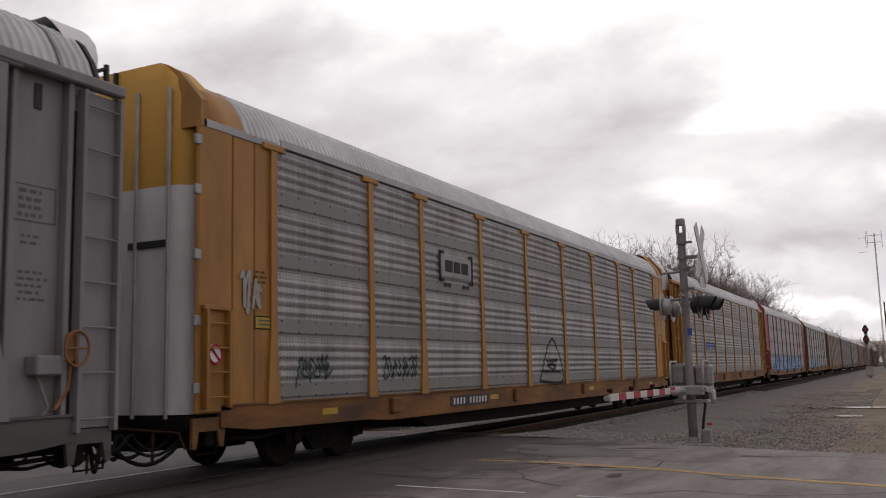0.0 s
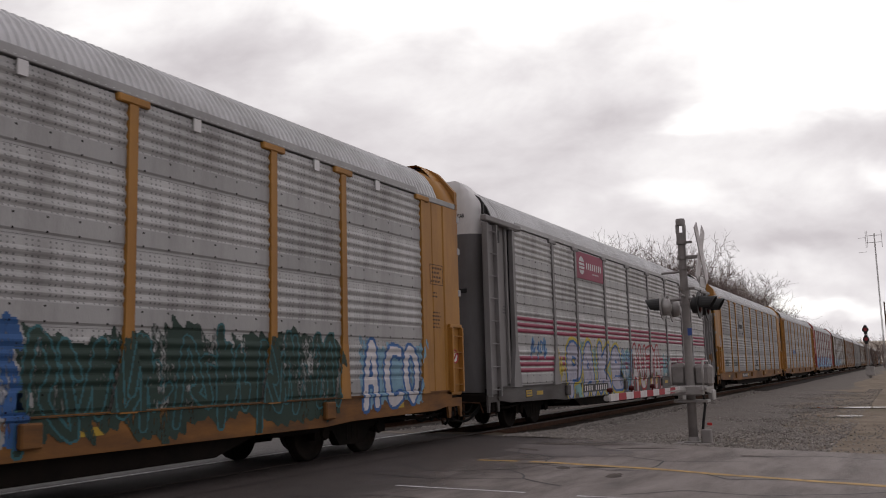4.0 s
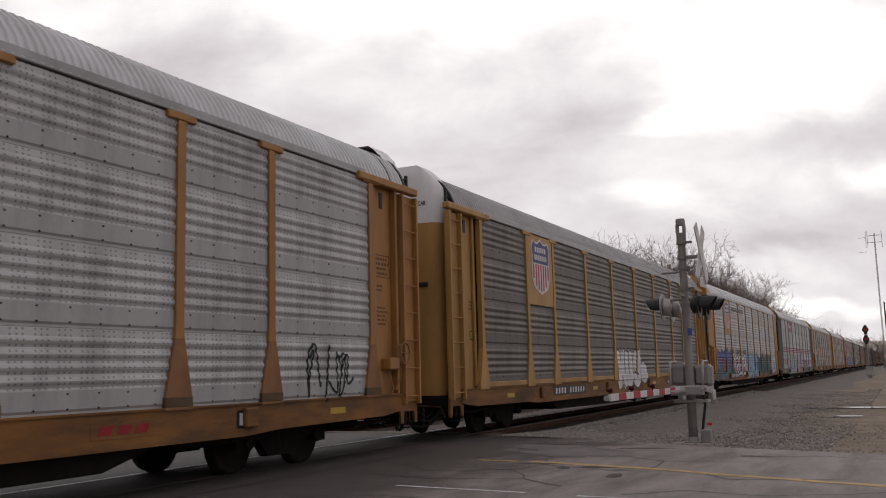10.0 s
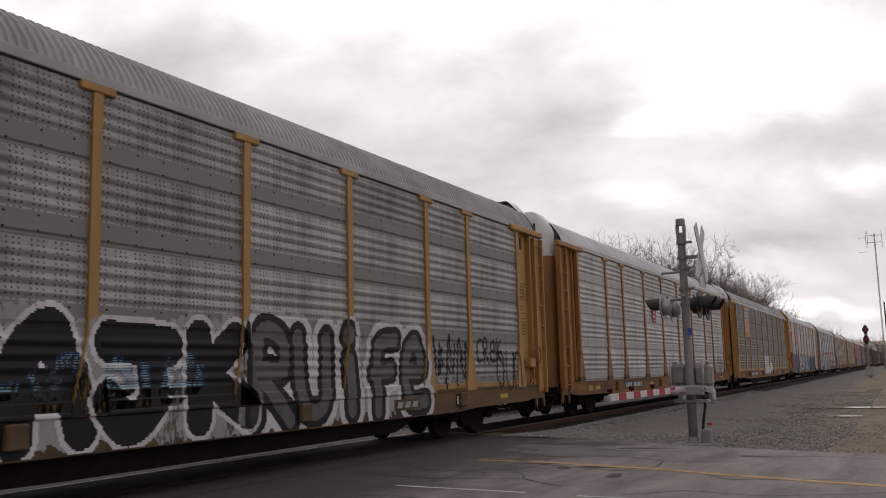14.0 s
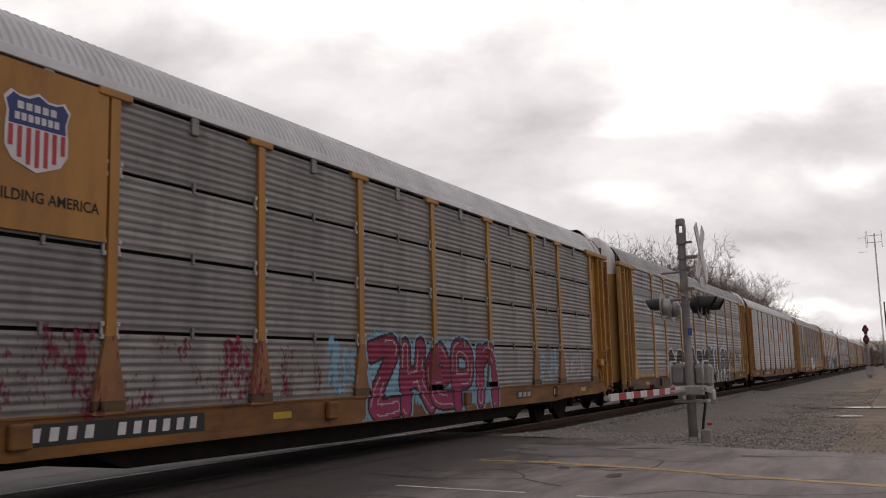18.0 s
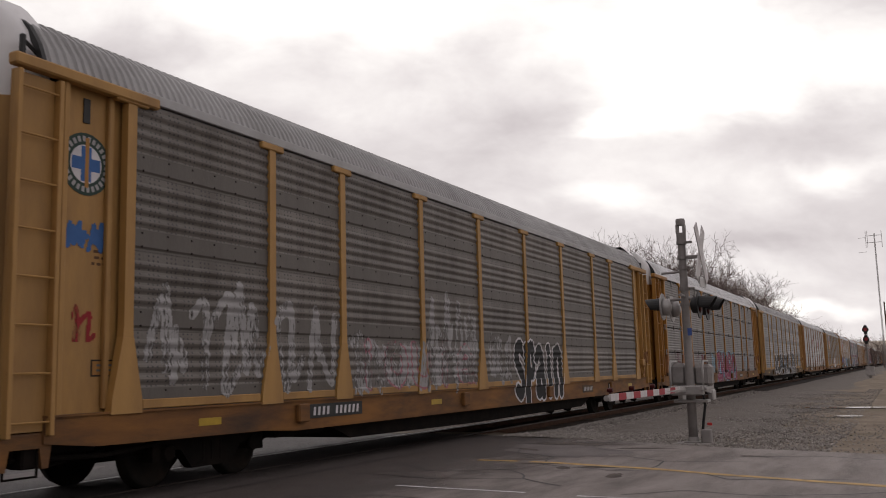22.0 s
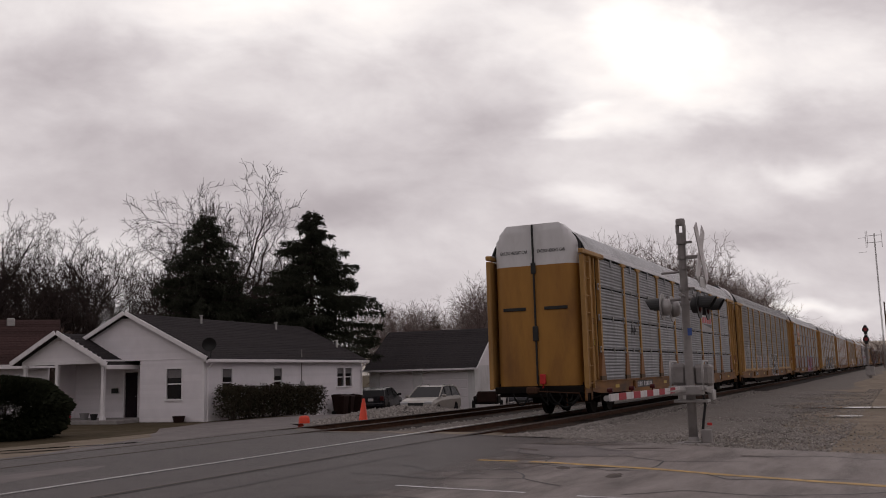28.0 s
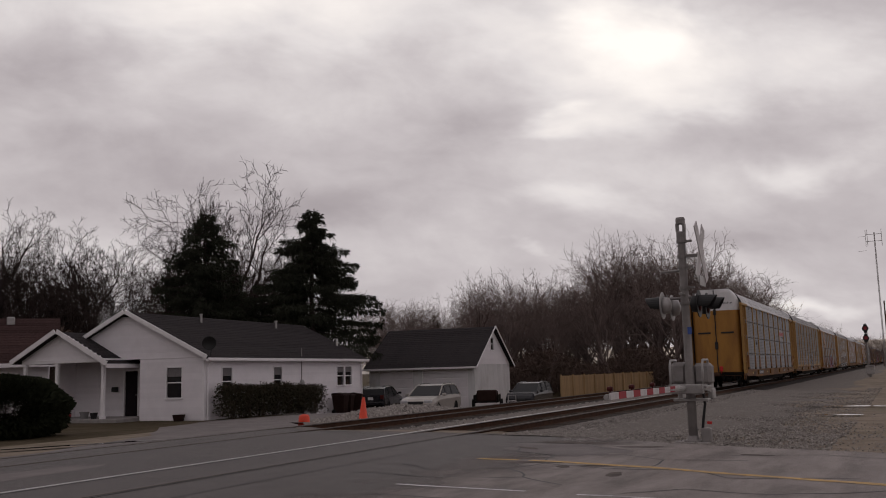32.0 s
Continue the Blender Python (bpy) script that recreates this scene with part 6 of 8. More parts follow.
# slatted car with pink graffiti
shield(6, 5.4, 4.17, 0.82, 0.84)
lettering(6, "BUILDING AMERICA", 4.75, 6.3, 3.38, 0.13, P_BLACK, 1.556)
TAG_Z = [[(0.05, 0.95), (0.9, 1.0), (0.1, 0.05), (0.95, 0.0)]]
graffiti(6, 12.3, 18.0, 0.64, 2.05, 5, P_ROSE, P_BLACK, 61, 0.18, 0.05, wash=P_SKY, low=paint("raspberry_spray", (0.3, 0.03, 0.1)), glow=P_SKY, inner=P_FAINT, glyphs=[TAG_Z, TAG_H, TAG_E, TAG_P, TAG_N], style="gap", label="crimson graffiti edged in pale blue", lap=0.2)
graffiti(6, 11.2, 12.0, 1.1, 2.0, 2, P_SKY, P_SKY, 65, 0.03, 0.02, style="gap", label="pale blue scrawl", cover=0.8)
graffiti(6, 3.0, 11.0, 1.1, 2.0, 4, P_ROSE, P_ROSE, 66, 0.03, 0.02, wash=P_ROSE, style="gap", label="faint crimson spray haze", cover=0.3)
graffiti(6, 20.85, 22.4, 1.15, 1.95, 3, P_SKY, P_FAINT, 62, 0.03, 0.02, style="gap", label="pale blue scrawl", cover=0.75)
graffiti(6, 22.9, 24.8, 1.2, 1.9, 4, P_FAINT, P_FAINT, 63, 0.024, 0.016, style="gap", label="faint white scrawl", cover=0.7)
graffiti(6, 0.85, 1.45, 1.15, 2.0, 3, P_PINK, P_ROSE, 64, 0.02, 0.012, wash=P_PINK, style="panel", label="small pink scrawl", cover=0.7)
car_number(6, 5.4, 8.1)
# dark car with the lettered tag
graffiti(7, 14.05, 17.45, 0.66, 2.15, 5, P_BLACK, P_WHITE, 71, 0.15, 0.05, glyphs=SPAIN, label="black bubble letters edged in white", lap=0.25)
graffiti(7, 2.1, 6.4, 1.2, 2.6, 5, P_FAINT, P_FAINT, 72, 0.05, 0.02, label="streaky white scrawl", cover=0.62)
graffiti(7, 6.9, 11.9, 1.15, 2.0, 5, P_FAINT, P_PINK, 73, 0.09, 0.04, glyphs=[TAG_I, TAG_O, TAG_U, TAG_I, TAG_E], wash=P_FAINT, label="faded red and white graffiti", cover=0.6)
graffiti(7, 9.6, 12.2, 1.15, 2.9, 4, P_FAINT, P_FAINT, 74, 0.04, 0.02, label="streaky white scrawl", cover=0.66)
graffiti(7, 12.6, 14.0, 1.15, 2.2, 3, P_FAINT, P_FAINT, 75, 0.04, 0.02, label="streaky white scrawl", cover=0.6)
graffiti(7, 0.85, 1.5, 2.95, 3.3, 4, P_BLUE, P_BLUE, 76, 0.018, 0.012, style="panel", label="small blue scrawl")
graffiti(7, 0.95, 1.3, 1.85, 2.3, 1, P_RED, P_RED, 77, 0.02, 0.012, style="panel", label="small faded red scrawl", cover=0.7)
emblem_ring(7, 1.13, 4.0, 0.38, P_GREEN, P_WHITE, 1.406)
car_number(7, 5.6, 7.0, 0.76, 0.98)
# last car
lg = plate(8, "logo_panel", 17.95, 20.52, 3.05, 3.93, P_FAINT, 1.53, "pale painted panel with slanting red bars over a dark wedge", 0.008)
for k in range(4):
    x = 18.15 + 0.56 * k
    part("logo_bar", Shape().prism([(x, 3.46), (x + 0.42, 3.46), (x + 0.54, 3.74), (x + 0.12, 3.74)], "y", -1.536, -1.531).mesh("logo_bar", SHIELD_RED), lg)
part("logo_wedge", Shape().prism([(18.05, 3.42), (20.45, 3.42), (20.4, 3.26)], "y", -1.536, -1.531).mesh("logo_wedge", P_GREY), lg)
graffiti(8, 5.3, 6.0, 2.55, 2.9, 2, P_BLACK, P_BLACK, 86, 0.03, 0.02, style="gap", label="dark scuffed dent in the screen", cover=0.75)
graffiti(8, 6.0, 7.3, 2.35, 2.7, 2, P_FAINT, P_FAINT, 87, 0.006, 0.006, glyphs=[[[(0.0, 0.0), (1.0, 0.35)], [(0.1, 0.2), (0.8, 0.9)]], [[(0.0, 0.1), (1.0, 0.3)]]], style="gap", label="pale scratches in the screen", cover=0.6)
car_number(8, 5.6, 7.8)
mk = part("rear_marker", Shape().box(-0.16, -0.06, -0.3, -0.12, 1.0, 1.3, 0.02).tube([(-0.05, -0.2, 0.75), (-0.1, -0.2, 1.05)], 0.02, 6).mesh("rear_marker", FLAGRED), CARS[8], label="red end-of-train marker")
# smaller paint on cars further ahead
graffiti(-1, 6.8, 9.4, 2.2, 2.6, 4, P_BLUE, P_BLUE, 81, 0.03, 0.03, label="blue scrawl")
graffiti(-2, 2.5, 24.0, 0.9, 2.0, 14, P_SKY, P_BLUE, 82, 0.13, 0.05, wash=P_BLUE, label="blue and white graffiti along the side", cell=0.06)
graffiti(-3, 3.0, 16.0, 0.9, 1.9, 9, P_SKY, P_BLUE, 83, 0.13, 0.05, label="pale blue graffiti", cell=0.06)


# ---- road markings, seams, puddles ----
strip("centre_line", "worn yellow centre line, cracked", [(11.1, -2.2), (11.85, 0.3), (12.46, 1.87), (13.0, 3.1), (13.35, 3.99), (13.62, 4.9), (13.73, 5.4)], 0.17, LINE_Y, ragged=0.05)
strip("centre_line", "worn yellow centre line, cracked", [(13.76, 5.62), (13.84, 6.35)], 0.14, LINE_Y, ragged=0.05)
strip("stop_line", "worn white stop line", [(10.28, 4.12), (10.38, 5.0), (10.51, 6.0)], 0.07, LINE_W, ragged=0.03)
strip("stop_line", "worn white stop line", [(9.95, 1.2), (10.14, 2.99), (10.16, 3.45)], 0.07, LINE_W, ragged=0.03)
for yy, x0, x1, w in ((TRACK_Y - 0.84, -20, 20.2, 0.05), (TRACK_Y + 0.66, -20, 20.4, 0.04), (TRACK2_Y - 0.66, -20, 20.6, 0.05), (TRACK2_Y + 0.84, -20, 20.6, 0.05), (TRACK2_Y - 1.2, -20, 16, 0.03), (TRACK_Y - 1.9, 8, 15, 0.03)):
    strip("crossing_seam", "dark gap beside the rail in the asphalt", [(x0, yy), (x1, yy)], w, TAR)
CRACK = [[(16.2, 6.6), (15.2, 6.2), (14.6, 5.3), (13.4, 5.0), (12.6, 5.3), (11.6, 4.7), (11.0, 3.9)], [(14.6, 5.3), (14.9, 4.2), (14.2, 3.4), (14.4, 2.2)], [(12.6, 5.3), (12.2, 6.4), (12.9, 7.2)],
         [(13.4, 5.0), (12.8, 3.9), (13.0, 2.9), (12.2, 2.1), (12.4, 0.6)], [(10.4, 3.0), (10.9, 2.4), (10.7, 1.4), (11.3, 0.2)], [(15.0, 2.6), (15.4, 1.2), (15.0, 0.1)], [(11.6, 4.7), (11.3, 5.9), (11.7, 7.4)],
         [(9.2, 6.8), (9.6, 5.8), (9.5, 4.6)], [(14.2, 3.4), (13.2, 3.3), (12.8, 3.9)], [(16.6, 5.4), (15.9, 4.7), (15.9, 3.5)]]
for c in CRACK:
    strip("road_crack", "jagged dark crack in the asphalt", c, 0.035, TAR, 0.003, 0.18)
PUDDLE = bpy.data.materials.new("puddle_water")
PUDDLE.use_nodes = True
PUDDLE.node_tree.nodes["Principled BSDF"].inputs["Base Color"].default_value = (0.03, 0.028, 0.028, 1)
PUDDLE.node_tree.nodes["Principled BSDF"].inputs["Roughness"].default_value = 0.04


def blob(name, label, cx, cy, rx, ry, material, dz, rot=0.0, category="puddle", n=28):
    s = Shape()
    pts = []
    for k in range(n):
        a = 2 * math.pi * k / n
        r = 1 + 0.38 * noise.noise((math.cos(a) * 1.4 + cx, math.sin(a) * 1.4 + cy, 4)) + 0.2 * noise.noise((math.cos(a) * 3 + cx, math.sin(a) * 3, 9)) + 0.12 * noise.noise((math.cos(a) * 8, math.sin(a) * 8 + cx, 2))
        u, w = rx * r * math.cos(a), ry * r * math.sin(a)
        x, y = cx + u * math.cos(rot) - w * math.sin(rot), cy + u * math.sin(rot) + w * math.cos(rot)
        pts.append((x, y, ground_z(cx, cy) + dz))
    s.add(pts, [tuple(range(n))])
    return thing(name, label, category, kind="structure", data=s.mesh(name, material))


blob("puddle", "still puddle on the muddy verge", 35.2, 1.9, 0.28, 1.6, PUDDLE, 0.0)
blob("puddle", "still puddle on the muddy verge", 29.6, 1.9, 0.16, 0.7, PUDDLE, 0.0)
blob("puddle", "long shallow puddle at the road's edge", 17.6, 20.3, 2.6, 0.22, PUDDLE, 0.004, -0.5)
blob("road_patch", "lighter repair patch in the asphalt", 15.8, 5.6, 1.5, 0.8, ASPH2, -0.0072, 0.9, "road")
blob("road_patch", "lighter repair patch in the asphalt", 9.0, 12.4, 2.8, 0.5, ASPH2, -0.009, 0.05, "road")


for cx, cy, rx, ry, rot in ((14.0, 5.9, 0.16, 0.5, 0.2), (13.5, 5.2, 0.12, 0.5, 0.1), (13.2, 4.1, 0.1, 0.4, 0.2), (15.9, 6.3, 0.4, 0.12, 0.9), (13.0, 4.6, 0.2, 0.1, 0.4), (12.2, 3.6, 0.3, 0.1, 0.2),
                            (16.4, 4.3, 0.5, 0.14, 1.7), (15.2, 2.2, 0.3, 0.12, 1.2), (17.2, 5.8, 0.9, 0.2, 1.5)):
    blob("road_damage", "crumbled broken patch in the old asphalt", cx, cy, rx, ry, CRUMBLE, -0.006, rot, "road", 60)


def near_ballast(rng):
    u = 38 * rng.uniform() ** 2.3
    y = 8.25 - 7.0 * rng.uniform() ** 1.5
    x = road_edge(y) - 0.25 * rng.uniform() + u * (1.0 if y > 2 else 1.15)
    return x, y, ground_z(x, y) - 0.04 + 0.02 * rng.uniform() - (0.02 if y < 3 else 0.0)


stones("ballast_stones", "loose grey crushed limestone beside the track", 36000, near_ballast, 0.027)
stones("ballast_stones", "loose grey crushed limestone between the rails", 3500, lambda r: (20.6 + 24 * r.uniform() ** 1.5, r.uniform(11.55, 13.2), -0.18), 0.045)


def on_verge(rng):
    y = rng.uniform(-2.5, 4.5)
    x = road_edge(y) - 0.6 * rng.uniform() ** 3 + 18 * rng.uniform() ** 1.6
    return x, y, ground_z(x, y) - 0.055


stones("verge_stones", "scattered small stones on the verge", 2600, on_verge, 0.022)


def pile(rng):
    u, w = rng.uniform(-1, 1), rng.uniform(-1, 1)
    x, y = 33.0 + 5.6 * u, 18.9 + 1.2 * w
    hh = max(0, 1 - u * u) * max(0, 1 - w * w)
    return x, y, -0.36 + 0.5 * hh * (0.8 + 0.4 * noise.noise((x * 0.7, y, 0))) * rng.uniform(0.86, 1)


stones("stone_pile", "long low heap of grey crushed stone", 5200, pile, 0.085)


# ---- crossing signal ----
def crossing_signal():
    t = thing("crossing_signal", "grey crossing mast with dark lamps, crossbuck and lowered gate", "crossing signal", pose(17.8, 3.68, -0.02, 0, 0, 0))
    part("mast", Shape().lathe([(0.085, 0.0), (0.085, 1.30), (0.083, 1.32), (0.078, 1.34), (0.074, 3.75), (0.074, 3.79)], (0, 0, 0), "z", 18).mesh("mast", STEEL, True), t)
    part("mast_cap", Shape().lathe([(0.092, 3.79), (0.092, 4.0), (0.088, 4.01)], (0, 0, 0), "z", 16).box(-0.07, 0.07, 0.042, 0.088, 4.0, 4.17, 0.006).box(-0.07, 0.07, -0.088, -0.042, 4.0, 4.17, 0.006)
         .lathe([(0.09, 4.165), (0.092, 4.25), (0.08, 4.29)], (0, 0, 0), "z", 16).mesh("mast_cap", STEEL), t, label="slotted mast head")
    for z in (3.82, 3.52, 3.32, 2.92, 2.62):
        part("clamp", cached("clamp", lambda: Shape().lathe([(0.1, -0.03), (0.1, 0.03)], (0, 0, 0), "z", 14).box(-0.03, 0.03, -0.2, -0.08, -0.02, 0.02), STEEL), t, (0, 0, z))
    part("base_flange", Shape().box(-0.15, 0.15, -0.15, 0.15, 0.0, 0.04, 0.01).box(-0.08, 0.1, -0.34, -0.16, 0.0, 0.26, 0.02).lathe([(0.12, 0.04), (0.09, 0.12)], (0, 0, 0), "z", 16).mesh("base_flange", STEEL), t)
    part("foundation", Shape().box(-0.32, 0.32, -0.34, 0.34, -0.15, 0.012, 0.03).mesh("foundation", CONCRETE), t)
    part("conduit", Shape().tube([(0.02, -0.22, 1.0), (0.02, -0.25, 0.7), (0.02, -0.2, 0.4), (0.02, -0.16, 0.1)], 0.025, 8).mesh("conduit", BLACKP), t)
    part("cable_tag", Shape().box(-0.01, 0.01, -0.36, -0.27, 0.33, 0.38).mesh("cable_tag", FLAGRED), t, label="small red tag")
    part("label_plate", Shape().box(-0.085, -0.08, -0.08, 0.0, 2.02, 2.16, 0.0).mesh("label_plate", BLUEP), t, (0, -0.03, 0), label="small blue plate")
    # crossbuck: two crossed blades, seen from the side
    cb = part("crossbuck", Shape().box(-0.04, 0.04, -0.34, -0.08, 3.5, 3.56).mesh("crossbuck_bracket", STEEL), t)
    for k in (-1, 1):
        c, s2 = math.cos(radians(57)), math.sin(radians(57)) * k
        vs = []
        for y in (-0.01, 0.008):
            for u, w in ((-0.62, -0.115), (0.62, -0.115), (0.62, 0.115), (-0.62, 0.115)):
                px, py = u * c - w * s2, y + (0.02 if k > 0 else 0)
                vs.append((px * 0.9986 + py * 0.052, -0.36 - px * 0.052 + py * 0.9986, 3.58 + u * s2 + w * c))
        b = part("blade", Shape().add(vs, [(0, 1, 2, 3), (7, 6, 5, 4), (0, 4, 5, 1), (1, 5, 6, 2), (2, 6, 7, 3), (3, 7, 4, 0)]).mesh("blade", REFL_WHITE), cb, label="weathered white reflective board")
    part("sign_back", Shape().box(-0.28, 0.28, -0.36, -0.345, 2.93, 3.12, 0.004).mesh("sign_back", ALU), t)
    part("crossarm", Shape().tube([(-0.42, 0, 2.78), (0.42, 0, 2.78)], 0.03, 8).tube([(0, -0.45, 2.72), (0, 0.45, 2.72)], 0.03, 8).mesh("crossarm", STEEL), t)
    part("side_arm", Shape().tube([(0, 0, 3.26), (-0.02, 0.42, 3.24)], 0.025, 8).mesh("side_arm", STEEL), t)

    def head(x, y, d):
        hd = part("lamp_head", cached(("lamp_head", d), lambda: Shape().lathe([(0.06, -0.16), (0.15, -0.12), (0.165, 0.0)] if d > 0 else [(0.165, 0.0), (0.15, 0.12), (0.06, 0.16)], (0, 0, 0), "y", 18), ALU if d > 0 else BLACKP, True), t, (x, y, 2.57))
        part("background_disc", cached(("background_disc", d), lambda: Shape().lathe([(0.255, -0.008), (0.255, 0.008)], (0, 0, 0), "y", 26), ALU if d > 0 else BLACKP), hd, (0, 0, 0))
        part("lens", cached(("lens", d), lambda: Shape().lathe([(0.15, 0.012 * d), (0.09, 0.04 * d)], (0, 0, 0), "y", 18), LENS, True), hd)

        def visor():
            s = Shape()
            vs, fs, n = [], [], 14
            for L, r in ((0.015, 0.17), (0.33, 0.155)):
                for j in range(n + 1):
                    a = radians(-20 + 220 * j / n)
                    cut = 1 if L < 0.1 else 0.72 + 0.28 * math.sin(a)
                    for rr in (r, r - 0.008):
                        vs.append((rr * math.cos(a), d * L * cut, rr * math.sin(a)))
            w = 2 * (n + 1)
            for j in range(n):
                fs += [(2 * j, 2 * j + 2, w + 2 * j + 2, w + 2 * j), (2 * j + 1, w + 2 * j + 1, w + 2 * j + 3, 2 * j + 3)]
            fs += [(w + 2 * j, w + 2 * j + 2, w + 2 * j + 3, w + 2 * j + 1) for j in range(n)]
            return s.add(vs, fs)
        part("visor", cached(("visor", d), visor, BLACKP), hd)
        part("lamp_bracket", cached(("lamp_bracket", d), lambda: Shape().tube([(0, -0.06 * d, 0.08), (0, -0.1 * d, 0.2)], 0.022, 6), STEEL), hd)
    for x in (-0.4, 0.4):
        head(x, 0.34, 1)
        head(x, -0.34, -1)
    # gate mechanism and counterweights
    part("mechanism_box", Shape().box(0.02, 0.36, -0.4, -0.06, 1.055, 1.47, 0.06).box(0.0, 0.02, -0.34, -0.12, 1.12, 1.4, 0.004).mesh("mechanism_box", STEEL), t)
    part("motor_housing", Shape().box(0.02, 0.36, 0.06, 0.38, 1.055, 1.5, 0.07).box(-0.0, 0.02, 0.12, 0.32, 1.14, 1.42, 0.004).mesh("motor_housing", STEEL), t)
    part("mounting_shelf", Shape().box(-0.3, 0.3, -0.36, 0.36, 1.0, 1.05, 0.008).mesh("mounting_shelf", ALU), t)
    for k in (-1, 1):
        part("counterweight_arm", Shape().prism([(-0.45, 1.0), (-0.45, 1.08), (0.55, 1.08), (0.7, 1.14), (0.7, 0.92), (0.55, 0.9)], "y", k * 0.29 - 0.02, k * 0.29 + 0.02)
             .box(0.42, 0.72, k * 0.29 - 0.05, k * 0.29 + 0.05, 0.78, 0.98, 0.02).mesh("counterweight_arm", ALU), t)
        part("guard_rail", Shape().tube([(-0.3, k * 0.3, 1.06), (-0.3, k * 0.3, 1.42), (-0.22, k * 0.3, 1.53), (0.24, k * 0.3, 1.53), (0.32, k * 0.3, 1.42), (0.32, k * 0.3, 1.06)], 0.022, 8).mesh("guard_rail", ALU, True), t)
    part("pivot_beam", Shape().box(-0.34, -0.2, -0.3, 0.3, 0.9, 1.08, 0.02).box(-0.15, 0.15, -0.34, 0.3, 0.76, 0.81, 0.01).mesh("pivot_beam", ALU), t)
    arm = part("gate_arm", Shape().tube([(-0.2, 0.06, 1.0), (-5.2, 0.1, 1.02)], [0.055, 0.04], 8).mesh("gate_arm", ALU), t, label="lowered striped gate arm")
    me_w = cached("gate_stripe", lambda: Shape().box(0.0, 0.40, -0.014, 0.014, -0.05, 0.05, 0.003), REFL_WHITE)
    me_r = cached("gate_stripe", lambda: Shape().box(0.0, 0.40, -0.014, 0.014, -0.05, 0.05, 0.003), REFL_RED)
    for k in range(11):
        part("stripe", me_w if k % 2 == 0 else me_r, arm, (-5.22 + k * 0.405, 0.1 - 0.062, 1.03 - 0.001 * k))
    for x in (-5.05, -3.9, -2.6):
        part("gate_lamp", cached("gate_lamp", lambda: Shape().lathe([(0.03, -0.04), (0.038, 0.0), (0.03, 0.04)], (0, 0, -0.03), "y", 12).box(-0.012, 0.012, -0.012, 0.012, -0.12, -0.05), LENS), arm, (x, 0.08, 1.16), label="small red lamp")


crossing_signal()


# ---- the white house ----
def lap_wall(name, parent, x0, x1, z0, z1, holes=(), material=None, course=0.13, at=None, gable=None):
    """A wall of lapped boards in its own plane (x along, z up), each course tilted out a little; holes: (x0, x1, z0, z1)."""
    n = int(math.ceil((z1 - z0) / course))
    gx = sorted({x0, x1, *[q for h_ in holes for q in h_[:2]]})
    gz = sorted({z0, z1, *[q for h_ in holes for q in h_[2:]]})
    back = Shape()
    if gable:
        (xa, xb), xm = gable(z0), sum(gable(z1)) / 2
        back.add([(xa, 0.06, z0), (xb, 0.06, z0), (xm, 0.06, z1)], [(0, 1, 2)])
    else:
        w = len(gx)
        cells = [(i, j) for j in range(len(gz) - 1) for i in range(w - 1)
                 if not any(h_[0] <= (gx[i] + gx[i + 1]) / 2 <= h_[1] and h_[2] <= (gz[j] + gz[j + 1]) / 2 <= h_[3] for h_ in holes)]
        back.add([(x, 0.06, z) for z in gz for x in gx], [(j * w + i, j * w + i + 1, (j + 1) * w + i + 1, (j + 1) * w + i) for i, j in cells])
    ob = part(name, back.mesh(name, material or SIDING), parent)
    if at is not None:
        ob.matrix_basis = at
    for i in range(n):
        a, b = z0 + i * course, min(z1, z0 + (i + 1) * course)
        xa, xb = x0, x1
        if gable:
            xa, xb = gable(0.5 * (a + b))
            if xb - xa < 0.05:
                continue
        cuts = [(xa, xb)]
        for hx0, hx1, hz0, hz1 in holes:
            if b > hz0 + 0.02 and a < hz1 - 0.02:
                cuts = [seg for p, q in cuts for seg in ((p, min(q, hx0)), (max(p, hx1), q)) if seg[1] - seg[0] > 0.01]
        for p, q in cuts:
            part("clapboard", Shape().add([(p, -0.028, a), (q, -0.028, a), (q, 0.0, b), (p, 0.0, b), (p, 0.05, a), (q, 0.05, a), (q, 0.05, b), (p, 0.05, b)],
                                          [(0, 1, 2, 3), (7, 6, 5, 4), (0, 4, 5, 1), (1, 5, 6, 2), (3, 2, 6, 7), (0, 3, 7, 4)]).mesh("clapboard", material or SIDING), ob)
    return ob


def window(parent, x0, x1, z0, z1, at, blind=0.5):
    w = part("window", Shape().box(x0 - 0.07, x0, -0.04, 0.08, z0 - 0.07, z1 + 0.07, 0.008).box(x1, x1 + 0.07, -0.04, 0.08, z0 - 0.07, z1 + 0.07, 0.008)
             .box(x0, x1, -0.04, 0.08, z1, z1 + 0.07, 0.008).box(x0 - 0.1, x1 + 0.1, -0.07, 0.08, z0 - 0.08, z0, 0.008).mesh("window_frame", TRIM), parent)
    w.matrix_basis = at
    zm = (z0 + z1) / 2
    part("sash_rail", Shape().box(x0, x1, 0.0, 0.04, zm - 0.025, zm + 0.025).mesh("sash_rail", TRIM), w)
    part("pane", Shape().box(x0, x1, 0.045, 0.05, z0, zm - 0.025).mesh("pane", WINGLASS), w)
    part("pane", Shape().box(x0, x1, 0.025, 0.03, zm + 0.025, z1).mesh("pane", WINGLASS), w)
    part("curtain", Shape().box(x0, x1, 0.022, 0.0245, z1 - (z1 - z0) * blind, z1).mesh("curtain", CURTAIN), w, label="pale net curtain")
    return w


